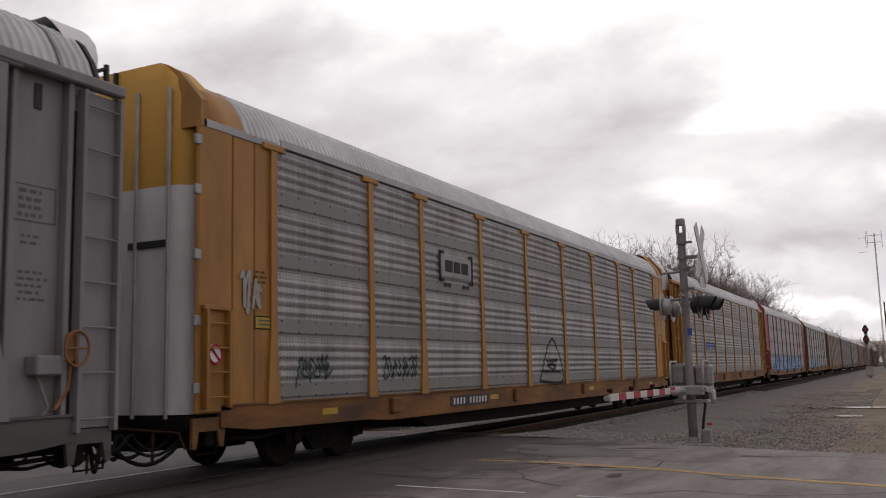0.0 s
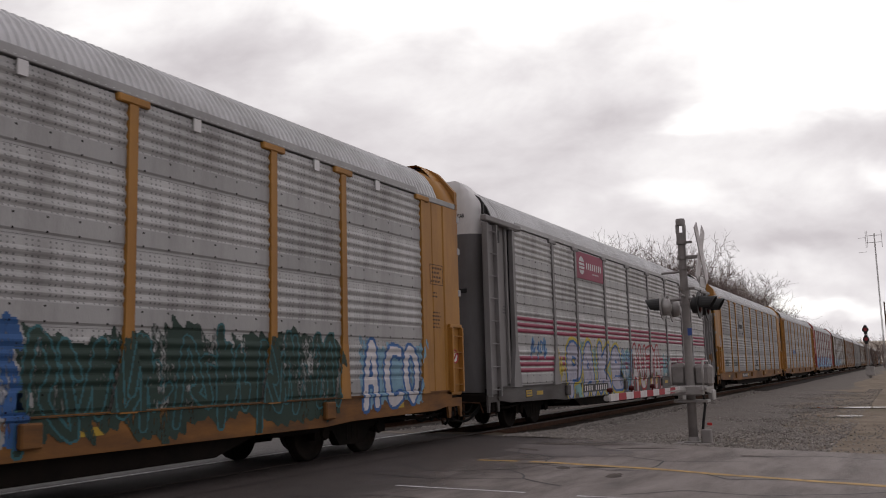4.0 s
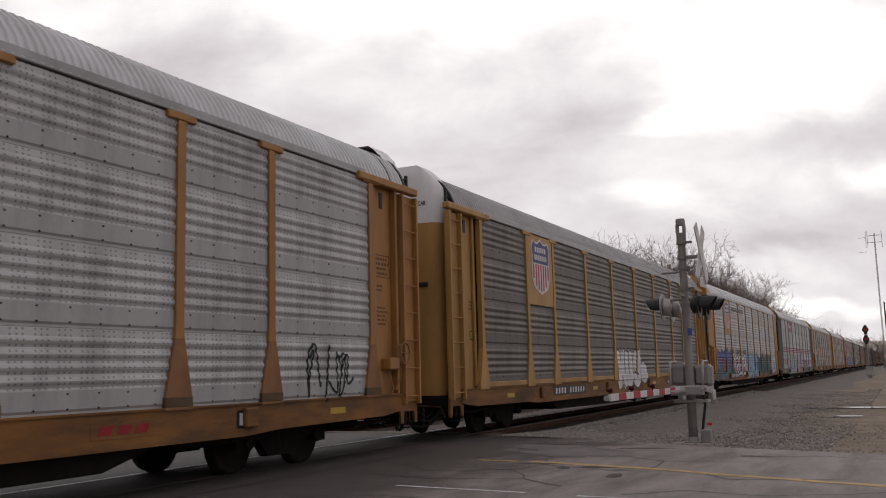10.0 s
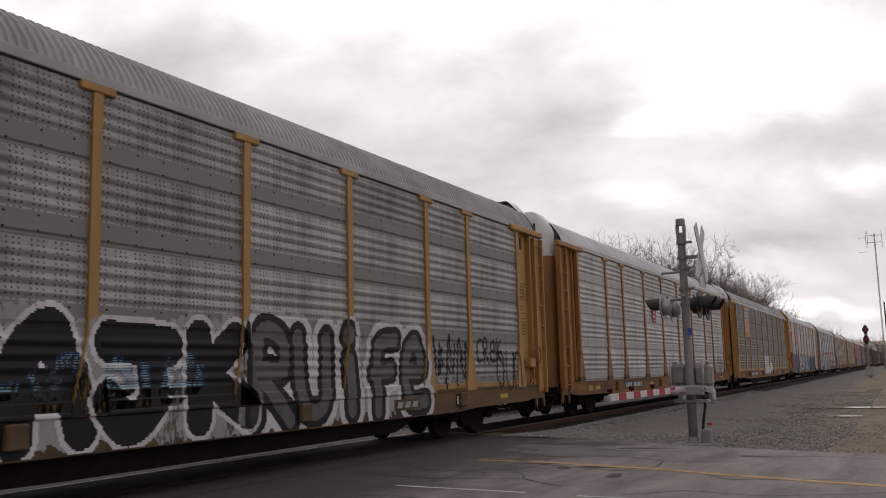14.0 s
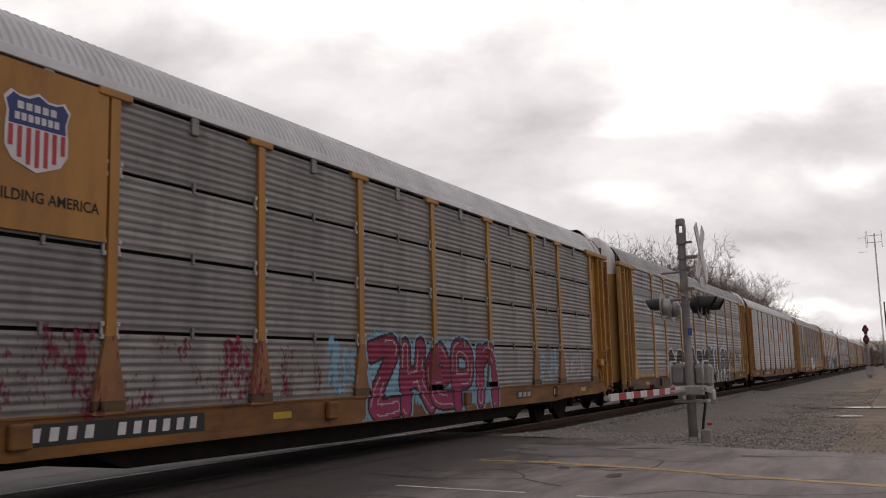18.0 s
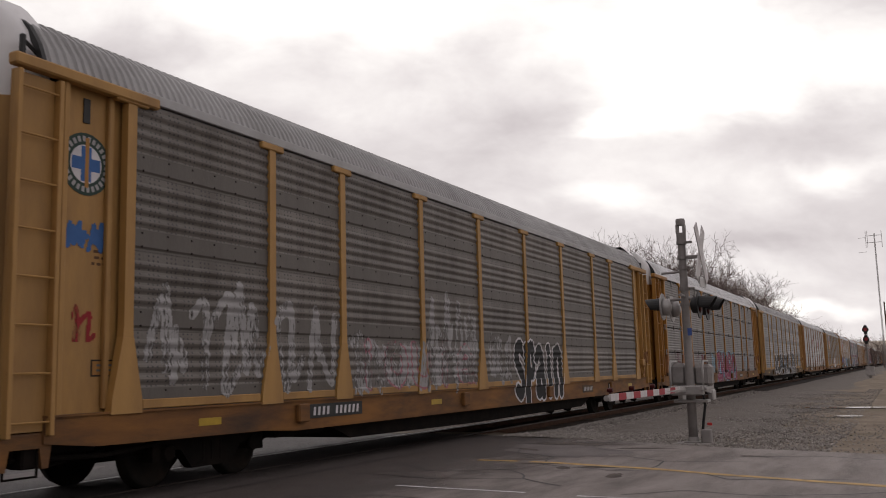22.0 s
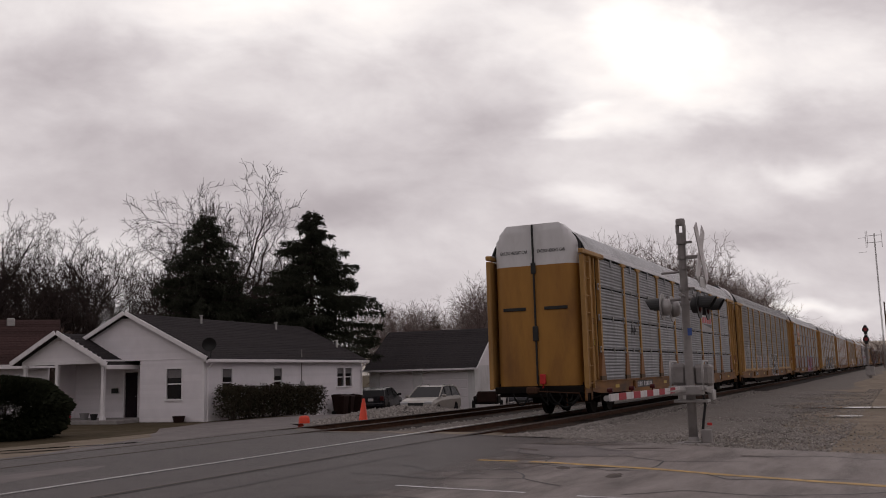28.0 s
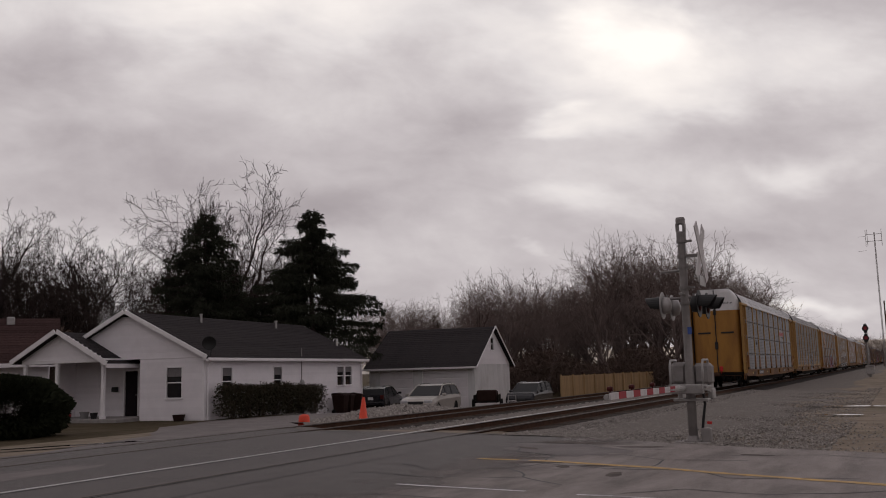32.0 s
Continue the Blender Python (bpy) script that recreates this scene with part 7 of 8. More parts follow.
def shingle_roof(name, parent, a, b, c, d, material, courses=14):
    """A roof slope between eave a-b and ridge d-c: a deck, and overlapping courses of shingles on it."""
    a, b, c, d = map(Vector, (a, b, c, d))
    nrm = (b - a).cross(d - a).normalized()
    if nrm.z < 0:
        nrm = -nrm
    quad = [(0, 1, 2, 3), (7, 6, 5, 4), (0, 4, 5, 1), (1, 5, 6, 2), (3, 2, 6, 7), (0, 3, 7, 4)]
    deck = part(name, Shape().add([p - nrm * k for k in (0.012, 0.06) for p in (a, b, c, d)], quad).mesh(name, material), parent)
    for i in range(courses):
        t0, t1 = i / courses, min(1, (i + 1.02) / courses)
        p0, p1, q1, q0 = a.lerp(d, t0), b.lerp(c, t0), b.lerp(c, t1), a.lerp(d, t1)
        part("shingle_course", Shape().add([p0 + nrm * 0.016, p1 + nrm * 0.016, q1 + nrm * 0.006, q0 + nrm * 0.006] + [p - nrm * 0.011 for p in (p0, p1, q1, q0)], quad).mesh("shingle_course", material), deck)
    return deck


def beam(name, parent, a, b, w, hgt, material):
    a, b = Vector(a), Vector(b)
    d = (b - a).normalized()
    sd = d.cross(Vector((0, 0, 1))).normalized() * (w / 2)
    up = sd.cross(d).normalized() * hgt
    s = Shape()
    s.add([a - sd, a + sd, a + sd + up, a - sd + up, b - sd, b + sd, b + sd + up, b - sd + up], [(3, 2, 1, 0), (4, 5, 6, 7), (0, 1, 5, 4), (1, 2, 6, 5), (2, 3, 7, 6), (3, 0, 4, 7)])
    return part(name, s.mesh(name, material), parent)


def white_house():
    t = thing("house", "white clapboard cottage with charcoal shingle roof", "house", pose(30.5, 26.72, -0.31, 0, 0, 6.3))
    LX, RY, EZ, RZ = 15.55, 4.0, 2.62, 4.6
    gable_at = pose(0, 0, 0, 0, 0, -90)   # wall plane x along -y ... its outer face looks to -x
    lap_wall("front_wall", t, 0.02, LX, -0.45, EZ, [(1.34, 2.1, 0.95, 2.17), (5.69, 6.43, 0.95, 2.17), (12.41, 13.2, 1.15, 2.13), (13.4, 14.2, 1.15, 2.13)])
    for x0, x1, z0 in ((1.34, 2.1, 0.95), (5.69, 6.43, 0.95), (12.41, 13.2, 1.15), (13.4, 14.2, 1.15)):
        window(t, x0, x1, z0, 2.15, pose(0, 0, 0), 0.3)
    # end wall: local x runs from the back (-8) to the corner (0)
    lap_wall("end_wall", t, -3.3, 0.0, -0.4, EZ, [(-1.88, -1.12, 0.92, 2.2)], at=gable_at)
    window(t, -1.88, -1.12, 0.92, 2.2, gable_at, 0.3)
    lap_wall("gable", t, -8, 0, EZ, RZ - 0.1, at=gable_at, gable=lambda z: (-RY - (RZ + 0.1 - z) / (RZ - EZ) * RY, -RY + (RZ + 0.1 - z) / (RZ - EZ) * RY))
    lap_wall("far_end_wall", t, 0.0, 8.0, -0.6, EZ, at=pose(LX, 0, 0, 0, 0, 90))
    part("back_wall", Shape().box(0.02, LX, 7.9, 8.0, -0.6, EZ).mesh("back_wall", SIDING), t)
    part("corner_board", Shape().box(-0.03, 0.09, -0.035, 0.09, -0.4, EZ - 0.01, 0.006).mesh("corner_board", TRIM), t)
    part("corner_board", Shape().box(LX - 0.09, LX + 0.03, -0.035, 0.09, -0.6, EZ - 0.01, 0.006).mesh("corner_board", TRIM), t)
    k = (RZ - EZ) / RY
    e = -0.28
    shingle_roof("roof_slope", t, (-0.27, e, EZ + k * e + 0.12), (LX + 0.27, e, EZ + k * e + 0.12), (LX + 0.27, RY, RZ + 0.12), (-0.27, RY, RZ + 0.12), SHINGLE, 22)
    shingle_roof("roof_slope", t, (-0.27, 8 - e, EZ + k * e + 0.12), (LX + 0.27, 8 - e, EZ + k * e + 0.12), (LX + 0.27, RY, RZ + 0.12), (-0.27, RY, RZ + 0.12), SHINGLE, 22)
    beam("rake_board", t, (-0.29, e, EZ + k * e + 0.04), (-0.29, RY, RZ + 0.04), 0.05, 0.18, TRIM)
    beam("rake_board", t, (-0.29, 8 - e, EZ + k * e + 0.04), (-0.29, RY, RZ + 0.04), 0.05, 0.18, TRIM)
    part("soffit", Shape().box(-0.25, LX + 0.25, e + 0.03, -0.02, EZ - 0.14, EZ - 0.1).mesh("soffit", TRIM), t)
    part("gutter", Shape().prism([(e - 0.13, EZ + k * e + 0.1), (e - 0.13, EZ + k * e - 0.02), (e - 0.08, EZ + k * e - 0.06), (e, EZ + k * e - 0.06), (e, EZ + k * e + 0.02), (e - 0.1, EZ + k * e + 0.02), (e - 0.11, EZ + k * e + 0.1)], "x", -0.27, LX + 0.27).mesh("gutter", TRIM), t)
    for x in (0.16, LX - 0.12):
        part("downpipe", Shape().tube([(x, e - 0.05, EZ + k * e - 0.08), (x, -0.08, EZ - 0.45), (x, -0.08, -0.3)], 0.04, 6).mesh("downpipe", TRIM), t)
    part("foundation", Shape().box(0.04, LX - 0.04, 0.0, 7.88, -0.9, -0.35).mesh("foundation", CONCRETE), t)
    # meter and service pipe on the front wall
    part("service_mast", Shape().tube([(8.36, -0.06, 1.3), (8.36, -0.06, 3.1)], 0.025, 6).mesh("service_mast", STEEL), t)
    part("electric_meter", Shape().box(8.24, 8.48, -0.14, -0.02, 1.05, 1.5, 0.02).lathe([(0.08, -0.2), (0.09, -0.14)], (8.36, 0, 1.34), "y", 14).mesh("electric_meter", ALU), t)
    # dish on the roof corner
    d = part("satellite_dish", Shape().tube([(0.1, -0.25, 2.65), (0.1, -0.3, 3.05)], 0.025, 6).mesh("dish_arm", BLACKP), t, label="dark satellite dish")
    dish = part("dish", Shape().lathe([(0.02, 0.09), (0.16, 0.06), (0.27, 0.01), (0.3, -0.02), (0.27, -0.0), (0.02, 0.07)], (0, 0, 0), "y", 20).mesh("dish", BLACKP, True), d)
    dish.matrix_basis = pose(-0.1, -0.32, 3.2, 15, 0, -50)
    for x, y in ((4.6, 3.4), (11.5, 3.3), (15.0, 1.3)):
        z = EZ + k * y + 0.1
        part("vent_pipe", Shape().lathe([(0.06, 0), (0.06, 0.38), (0.09, 0.39), (0.09, 0.44)], (x, y, z), "z", 10).mesh("vent_pipe", ALU), t)
    # porch
    PX, PY0, PY1, PYM, PZ, PR = -1.25, 4.15, 8.75, 6.6, 2.54, 3.85
    part("porch_floor", Shape().box(-1.4, 1.3, 3.35, 8.9, -0.3, 0.1, 0.02).mesh("porch_floor", CONCRETE), t)
    lap_wall("porch_back_wall", t, -8.9, -3.3, 0.1, PZ + 0.1, [(-5.1, -4.34, 0.1, 2.14)], at=pose(1.2, 0, 0, 0, 0, -90))
    part("porch_side_wall", Shape().box(0.0, 1.2, 3.2, 3.3, -0.3, PZ).mesh("porch_side_wall", SIDING), t)
    dr = part("front_door", Shape().box(-5.08, -4.36, 0.03, 0.07, 0.1, 2.12, 0.01).mesh("door_leaf", DOORP), t, label="dark front door")
    dr.matrix_basis = pose(1.2, 0, 0, 0, 0, -90)
    part("door_frame", Shape().box(-5.17, -5.08, -0.04, 0.08, 0.1, 2.2).box(-4.36, -4.27, -0.04, 0.08, 0.1, 2.2).box(-5.08, -4.36, -0.04, 0.08, 2.12, 2.2).mesh("door_frame", TRIM), dr)
    part("door_knob", Shape().lathe([(0.03, -0.03), (0.035, 0), (0.01, 0.03)], (-4.45, 0, 1.05), "y", 10).mesh("door_knob", CHROME), dr)
    mb = part("mailbox", Shape().box(-5.75, -5.42, -0.14, -0.02, 1.2, 1.42, 0.02).mesh("mailbox", BLACKP), t)
    mb.matrix_basis = pose(1.2, 0, 0, 0, 0, -90)
    for y in (PY0 + 0.15, PYM + 0.2, PY1 - 0.15):
        part("porch_post", Shape().box(PX + 0.02, PX + 0.16, y - 0.075, y + 0.075, 0.1, PZ - 0.02, 0.012).box(PX - 0.01, PX + 0.19, y - 0.105, y + 0.105, 0.1, 0.22, 0.01).box(PX - 0.01, PX + 0.19, y - 0.105, y + 0.105, PZ - 0.14, PZ - 0.02, 0.01).mesh("porch_post", TRIM), t)
    part("porch_beam", Shape().box(PX, PX + 0.18, PY0, PY1, PZ - 0.02, PZ + 0.14, 0.01).box(PX + 0.18, 1.2, PY0, PY0 + 0.15, PZ - 0.02, PZ + 0.14).mesh("porch_beam", TRIM), t)
    kp = (PR - PZ) / (PYM - PY0)
    lap_wall("porch_gable", t, -PY1, -PY0, PZ + 0.14, PR - 0.08, at=pose(PX + 0.03, 0, 0, 0, 0, -90), gable=lambda z: (-PYM - (PR + 0.05 - z) / kp, -PYM + (PR + 0.05 - z) / kp))
    for y0 in (PY0 - 0.3, PY1 + 0.3):
        z0 = PR - kp * abs(y0 - PYM) + 0.05
        shingle_roof("porch_roof_slope", t, (PX - 0.3, y0, z0), (4.5, y0, z0), (4.5, PYM, PR + 0.05), (PX - 0.3, PYM, PR + 0.05), SHINGLE, 12)
        beam("porch_rake", t, (PX - 0.32, y0, z0 - 0.07), (PX - 0.32, PYM, PR - 0.02), 0.04, 0.2, TRIM)
    part("porch_fascia", Shape().box(PX - 0.3, 2.3, PY0 - 0.34, PY0 - 0.28, PR - kp * (PYM - PY0 + 0.3) - 0.12, PR - kp * (PYM - PY0 + 0.3) + 0.06).mesh("porch_fascia", TRIM), t)
    return t


HOUSE = white_house()
HM = HOUSE.matrix_basis.copy()


def porch_clutter():
    pots = [(-1.0, 4.9, 0.16, 0.26, BLACKP, "flower_pot", "dark flower pot on the porch"), (-0.9, 5.5, 0.2, 0.3, GREYP, "flower_pot", "grey flower pot on the porch"), (-1.0, 6.3, 0.14, 0.2, SHIELD_RED, "flower_pot", "faded red pot on the porch"),
            (-0.7, 7.4, 0.22, 0.3, NAVY, "bucket", "dark blue bucket on the porch")]
    for x, y, r, hh, m, nm, lb in pots:
        s = Shape().lathe([(r * 0.7, 0), (r, hh * 0.9), (r * 1.06, hh * 0.9), (r * 1.06, hh), (r * 0.9, hh), (r * 0.85, hh * 0.8)], (0, 0, 0), "z", 16)
        thing(nm, lb, "pot", HM @ pose(x, y, 0.1), data=s.mesh(nm, m))
    thing("planter", "low dark planter beside the house corner", "pot", HM @ pose(-0.35, 1.0, -0.07), data=Shape().lathe([(0.2, 0), (0.26, 0.25), (0.28, 0.28), (0.2, 0.26)], (0, 0, 0), "z", 14).mesh("planter", BINP))


porch_clutter()


def neighbour_house():
    t = thing("neighbour_house", "pale house with a broad brown shingle roof", "house", pose(33.4, 39.6, -0.4, 0, 0, -40.5))
    part("wall", Shape().box(-20, 0, 0, 8, -0.3, 2.85).mesh("wall", SIDING), t)
    shingle_roof("roof_slope", t, (-20.5, -0.6, 2.75), (0.5, -0.6, 2.75), (0.5, 4, 5.35), (-20.5, 4, 5.35), SHINGLE_B, 18)
    shingle_roof("roof_slope", t, (-20.5, 8.6, 2.75), (0.5, 8.6, 2.75), (0.5, 4, 5.35), (-20.5, 4, 5.35), SHINGLE_B, 18)
    part("gable", Shape().prism([(0, 2.85), (8, 2.85), (4, 5.2)], "x", -0.15, 0).mesh("gable", SIDING), t)
    part("fascia", Shape().box(-20.5, 0.5, -0.68, -0.6, 2.6, 2.8).mesh("fascia", TRIM), t)
    for x in (-6.5, -4.2, -2.0):
        part("roof_vent", Shape().box(x - 0.2, x + 0.2, 3.3, 3.7, 4.95, 5.4, 0.04).mesh("roof_vent", ALU), t)


neighbour_house()


def garage():
    t = thing("garage", "white double garage with steep dark roof", "garage", pose(57.6, 26.5, -0.5, 0, 0, 5.7))
    W, L, EZ, RZ = 8.3, 8.0, 2.38, 5.0      # gable width along x, depth along y
    lap_wall("gable_upper", t, 0, W, EZ, RZ - 0.1, [(3.72, 4.4, 3.4, 4.3)], gable=lambda z: (W / 2 - (RZ - z) / (RZ - EZ) * W / 2, W / 2 + (RZ - z) / (RZ - EZ) * W / 2))
    part("gable_wall", Shape().box(0.0, W, 0.0, 0.15, -1.3, EZ).mesh("gable_wall", WHITEP), t)
    window(t, 3.72, 4.4, 3.4, 4.3, pose(0, 0, 0), 0.1)
    at = pose(0, 0, 0, 0, 0, -90)
    f = part("front_wall", Shape().box(-L, -7.2, 0, 0.15, -1.3, EZ).box(-4.6, -3.9, 0, 0.15, -1.3, EZ).box(-0.5, -0.16, 0, 0.15, -1.3, EZ).box(-7.2, -0.5, 0, 0.15, 2.1, EZ).mesh("front_wall", WHITEP), t)
    f.matrix_basis = at
    for x0, x1 in ((-7.2, -4.6), (-3.9, -0.5)):
        d = part("garage_door", Shape().box(x0, x1, 0.08, 0.12, -1.3, 2.1).mesh("garage_door", TRIM), t)
        d.matrix_basis = at
        for k in range(4):
            part("door_panel", Shape().box(x0 + 0.05, x1 - 0.05, 0.055, 0.08, -0.36 + k * 0.62, 0.2 + k * 0.62, 0.012).mesh("door_panel", SIDING), d)
    part("side_wall", Shape().box(W - 0.15, W, 0.15, L, -1.3, EZ).box(0.15, W - 0.15, L - 0.15, L, -1.3, EZ).mesh("side_wall", WHITEP), t)
    k = (RZ - EZ) / (W / 2)
    shingle_roof("roof_slope", t, (-0.4, -0.3, EZ - 0.4 * k + 0.1), (-0.4, L + 0.3, EZ - 0.4 * k + 0.1), (W / 2, L + 0.3, RZ + 0.1), (W / 2, -0.3, RZ + 0.1), SHINGLE, 20)
    shingle_roof("roof_slope", t, (W + 0.4, -0.3, EZ - 0.4 * k + 0.1), (W + 0.4, L + 0.3, EZ - 0.4 * k + 0.1), (W / 2, L + 0.3, RZ + 0.1), (W / 2, -0.3, RZ + 0.1), SHINGLE, 20)
    for x in (-0.4, W + 0.4):
        beam("rake_board", t, (x, -0.32, EZ - 0.4 * k + 0.0), (W / 2, -0.32, RZ + 0.06), 0.04, 0.11, TRIM)
    part("gutter", Shape().box(-0.52, -0.4, -0.3, L + 0.3, EZ - 0.4 * k - 0.02, EZ - 0.4 * k + 0.1).mesh("gutter", TRIM), t)
    part("lean_to", Shape().box(W, W + 1.6, 1.0, 5.0, -1.4, 1.6).mesh("lean_to_wall", SIDING), t)
    shingle_roof("lean_to_roof", t, (W + 1.9, 0.8, 1.55), (W + 1.9, 5.2, 1.55), (W, 5.2, 2.2), (W, 0.8, 2.2), SHINGLE, 6)


garage()


# ---- vehicles ----
def vehicle(name, label, m, paint, kind):
    """A parked vehicle; x forward, wheels on z = 0. Body from cross-sections along its length."""
    t = thing(name, label, "car", m)
    if kind == "wagon":
        L, W, top = 4.7, 1.76, 1.48
        low = [(-2.35, 0.35, 0.85), (-2.28, 0.25, 0.95), (-1.2, 0.2, 0.97), (0.9, 0.2, 0.96), (1.15, 0.2, 0.94), (2.0, 0.22, 0.82), (2.3, 0.28, 0.68), (2.36, 0.35, 0.6)]
        cab = [(-2.26, 0.95), (-1.95, 1.36), (-1.6, 1.46), (-0.4, 1.49), (0.2, 1.44), (1.12, 0.95)]
    elif kind == "suv":
        L, W, top = 4.6, 1.85, 1.66
        low = [(-2.3, 0.42, 1.0), (-2.25, 0.32, 1.08), (-1.2, 0.28, 1.1), (0.9, 0.28, 1.1), (1.1, 0.28, 1.09), (2.05, 0.3, 1.02), (2.26, 0.36, 0.85), (2.32, 0.42, 0.7)]
        cab = [(-2.24, 1.08), (-2.1, 1.52), (-1.8, 1.64), (-0.3, 1.67), (0.25, 1.6), (1.15, 1.09)]
    else:
        L, W, top = 4.2, 1.75, 1.45
        low = [(-2.1, 0.4, 0.85), (-2.05, 0.28, 0.98), (-1.2, 0.22, 1.0), (0.8, 0.22, 0.95), (1.1, 0.22, 0.92), (1.85, 0.25, 0.8), (2.1, 0.32, 0.62)]
        cab = [(-2.0, 0.98), (-1.6, 1.33), (-1.2, 1.42), (-0.2, 1.45), (0.3, 1.38), (1.1, 0.93)]
    hw = W / 2

    def ring(x, z0, z1, w):
        return [(x, -w * 0.92, z0), (x, -w, z0 + 0.18), (x, -w, z1 - 0.18), (x, -w * 0.93, z1), (x, w * 0.93, z1), (x, w, z1 - 0.18), (x, w, z0 + 0.18), (x, w * 0.92, z0)]
    s = Shape()
    vs = []
    for i, (x, z0, z1) in enumerate(low):
        vs += ring(x, z0, z1, hw * (0.9 if i in (0, len(low) - 1) else 0.97 if i in (1, len(low) - 2) else 1))
    n = 8
    fs = [(i * n + j, i * n + (j + 1) % n, (i + 1) * n + (j + 1) % n, (i + 1) * n + j) for i in range(len(low) - 1) for j in range(n)]
    s.add(vs, fs + [tuple(range(n))[::-1], tuple((len(low) - 1) * n + j for j in range(n))])
    part("body", s.mesh("body", paint, False), t)
    # cabin: roof and pillars in paint, glazing set in
    s = Shape()
    vs = []
    for x, z in cab:
        k = (z - cab[0][1]) / (top - cab[0][1])
        w = hw * (0.92 - 0.16 * max(0, k))
        vs += [(x, -w, z), (x, w, z)]
    m2 = len(cab)
    s.add(vs, [(2 * i, 2 * i + 1, 2 * i + 3, 2 * i + 2) for i in range(1, m2 - 2)])
    s.add([(v[0], v[1], v[2] - 0.04) for v in vs], [(2 * i, 2 * i + 2, 2 * i + 3, 2 * i + 1) for i in range(1, m2 - 2)])
    part("roof_panel", s.mesh("roof_panel", paint), t)
    g = Shape().add([vs[2 * m2 - 4], vs[2 * m2 - 3], vs[2 * m2 - 1], vs[2 * m2 - 2]], [(0, 1, 2, 3)])
    part("windscreen", g.mesh("windscreen", SCREEN), t)
    part("rear_window", Shape().add([vs[0], vs[1], vs[3], vs[2]], [(0, 1, 2, 3)]).mesh("rear_window", GLASS), t)
    for k in (0, 1):
        side = [vs[2 * i + k] for i in range(m2)]
        base_y = (side[0][1] + side[-1][1]) / 2
        part("side_glass", Shape().add(side, [tuple(range(m2)) if k else tuple(range(m2))[::-1]]).mesh("side_glass", GLASS), t)
        sg = 1 if k else -1
        for i0 in range(m2 - 1):
            a, b = side[i0], side[i0 + 1]
            part("pillar", Shape().tube([a, b], 0.035, 5).mesh("pillar", paint), t)
        for x in (-0.95, 0.05):
            zt = float(np.interp(x, [c[0] for c in cab], [c[1] for c in cab]))
            yt = hw * (0.92 - 0.16 * (zt - cab[0][1]) / (top - cab[0][1]))
            part("pillar", Shape().tube([(x, sg * hw * 0.925, cab[0][1] - 0.02), (x, sg * (yt + 0.008), zt)], 0.03, 5).mesh("pillar", CARBLACK), t)
        part("roof_rack_rail", Shape().tube([(-1.6, sg * hw * 0.7, top - 0.01), (-1.4, sg * hw * 0.7, top + 0.05), (-0.2, sg * hw * 0.7, top + 0.05), (0.0, sg * hw * 0.7, top - 0.03)], 0.016, 6).mesh("roof_rack_rail", BLACKP), t)
        part("door_mirror", Shape().box(0.75, 0.9, min(sg * hw, sg * (hw + 0.2)), max(sg * hw, sg * (hw + 0.2)), cab[0][1] - 0.02, cab[0][1] + 0.12, 0.03).mesh("door_mirror", paint), t)
        part("headlight", Shape().box(low[-1][0] - 0.22, low[-1][0] - 0.02, min(sg * 0.42, sg * 0.82), max(sg * 0.42, sg * 0.82), 0.60, 0.78, 0.04).mesh("headlight", HEADLAMP), t)
        part("tail_light", Shape().box(low[0][0] - 0.01, low[0][0] + 0.1, min(sg * 0.58, sg * 0.8), max(sg * 0.58, sg * 0.8), 0.72, 0.98, 0.02).mesh("tail_light", LENS), t)
        for x in (-L * 0.29, L * 0.30):
            y = sg * (hw - 0.1)
            wl_ = part("wheel", Shape().lathe([(0.22, -0.1), (0.31, -0.1), (0.33, -0.06), (0.33, 0.06), (0.31, 0.1), (0.22, 0.1)], (0, 0, 0), "y", 20).mesh("tyre", RUBBER), t, (x, y, 0.33))
            part("rim", Shape().lathe([(0.05, sg * 0.085), (0.21, sg * 0.075), (0.22, sg * 0.1), (0.22, -sg * 0.09)] if sg > 0 else [(0.22, 0.09), (0.22, -0.1), (0.21, -0.075), (0.05, -0.085)], (0, 0, 0), "y", 16).mesh("rim", ALU), wl_)
    part("grille", Shape().box(low[-1][0] - 0.1, low[-1][0] + 0.005, -0.4, 0.4, 0.56, 0.72, 0.02).mesh("grille", BLACKP), t)
    part("front_bumper", Shape().box(low[-1][0] - 0.25, low[-1][0] + 0.08, -hw * 0.93, hw * 0.93, 0.3, 0.53, 0.06).mesh("front_bumper", paint), t)
    part("rear_bumper", Shape().box(low[0][0] - 0.08, low[0][0] + 0.2, -hw * 0.93, hw * 0.93, 0.35, 0.6, 0.06).mesh("rear_bumper", paint), t)
    part("number_plate", Shape().box(low[0][0] - 0.015, low[0][0] - 0.002, -0.16, 0.16, 0.7, 0.86).mesh("number_plate", WHITEP), t, label="pale blank plate")
    return t


vehicle("station_wagon", "champagne station wagon parked by the garage", pose(41.8, 21.7, ground_z(41.8, 21.7) - 0.06, 0, 0, 188), CARGOLD, "wagon")
vehicle("parked_suv", "dark grey sport utility parked beyond the tracks", pose(55.6, 21.7, ground_z(55.6, 21.7) - 0.06, 0, 0, 184), CARDARK, "suv")
vehicle("parked_hatchback", "black hatchback parked beside the house", pose(48.6, 28.7, ground_z(48.6, 28.7) - 0.06, 0, 0, 14), CARBLACK, "hatch")


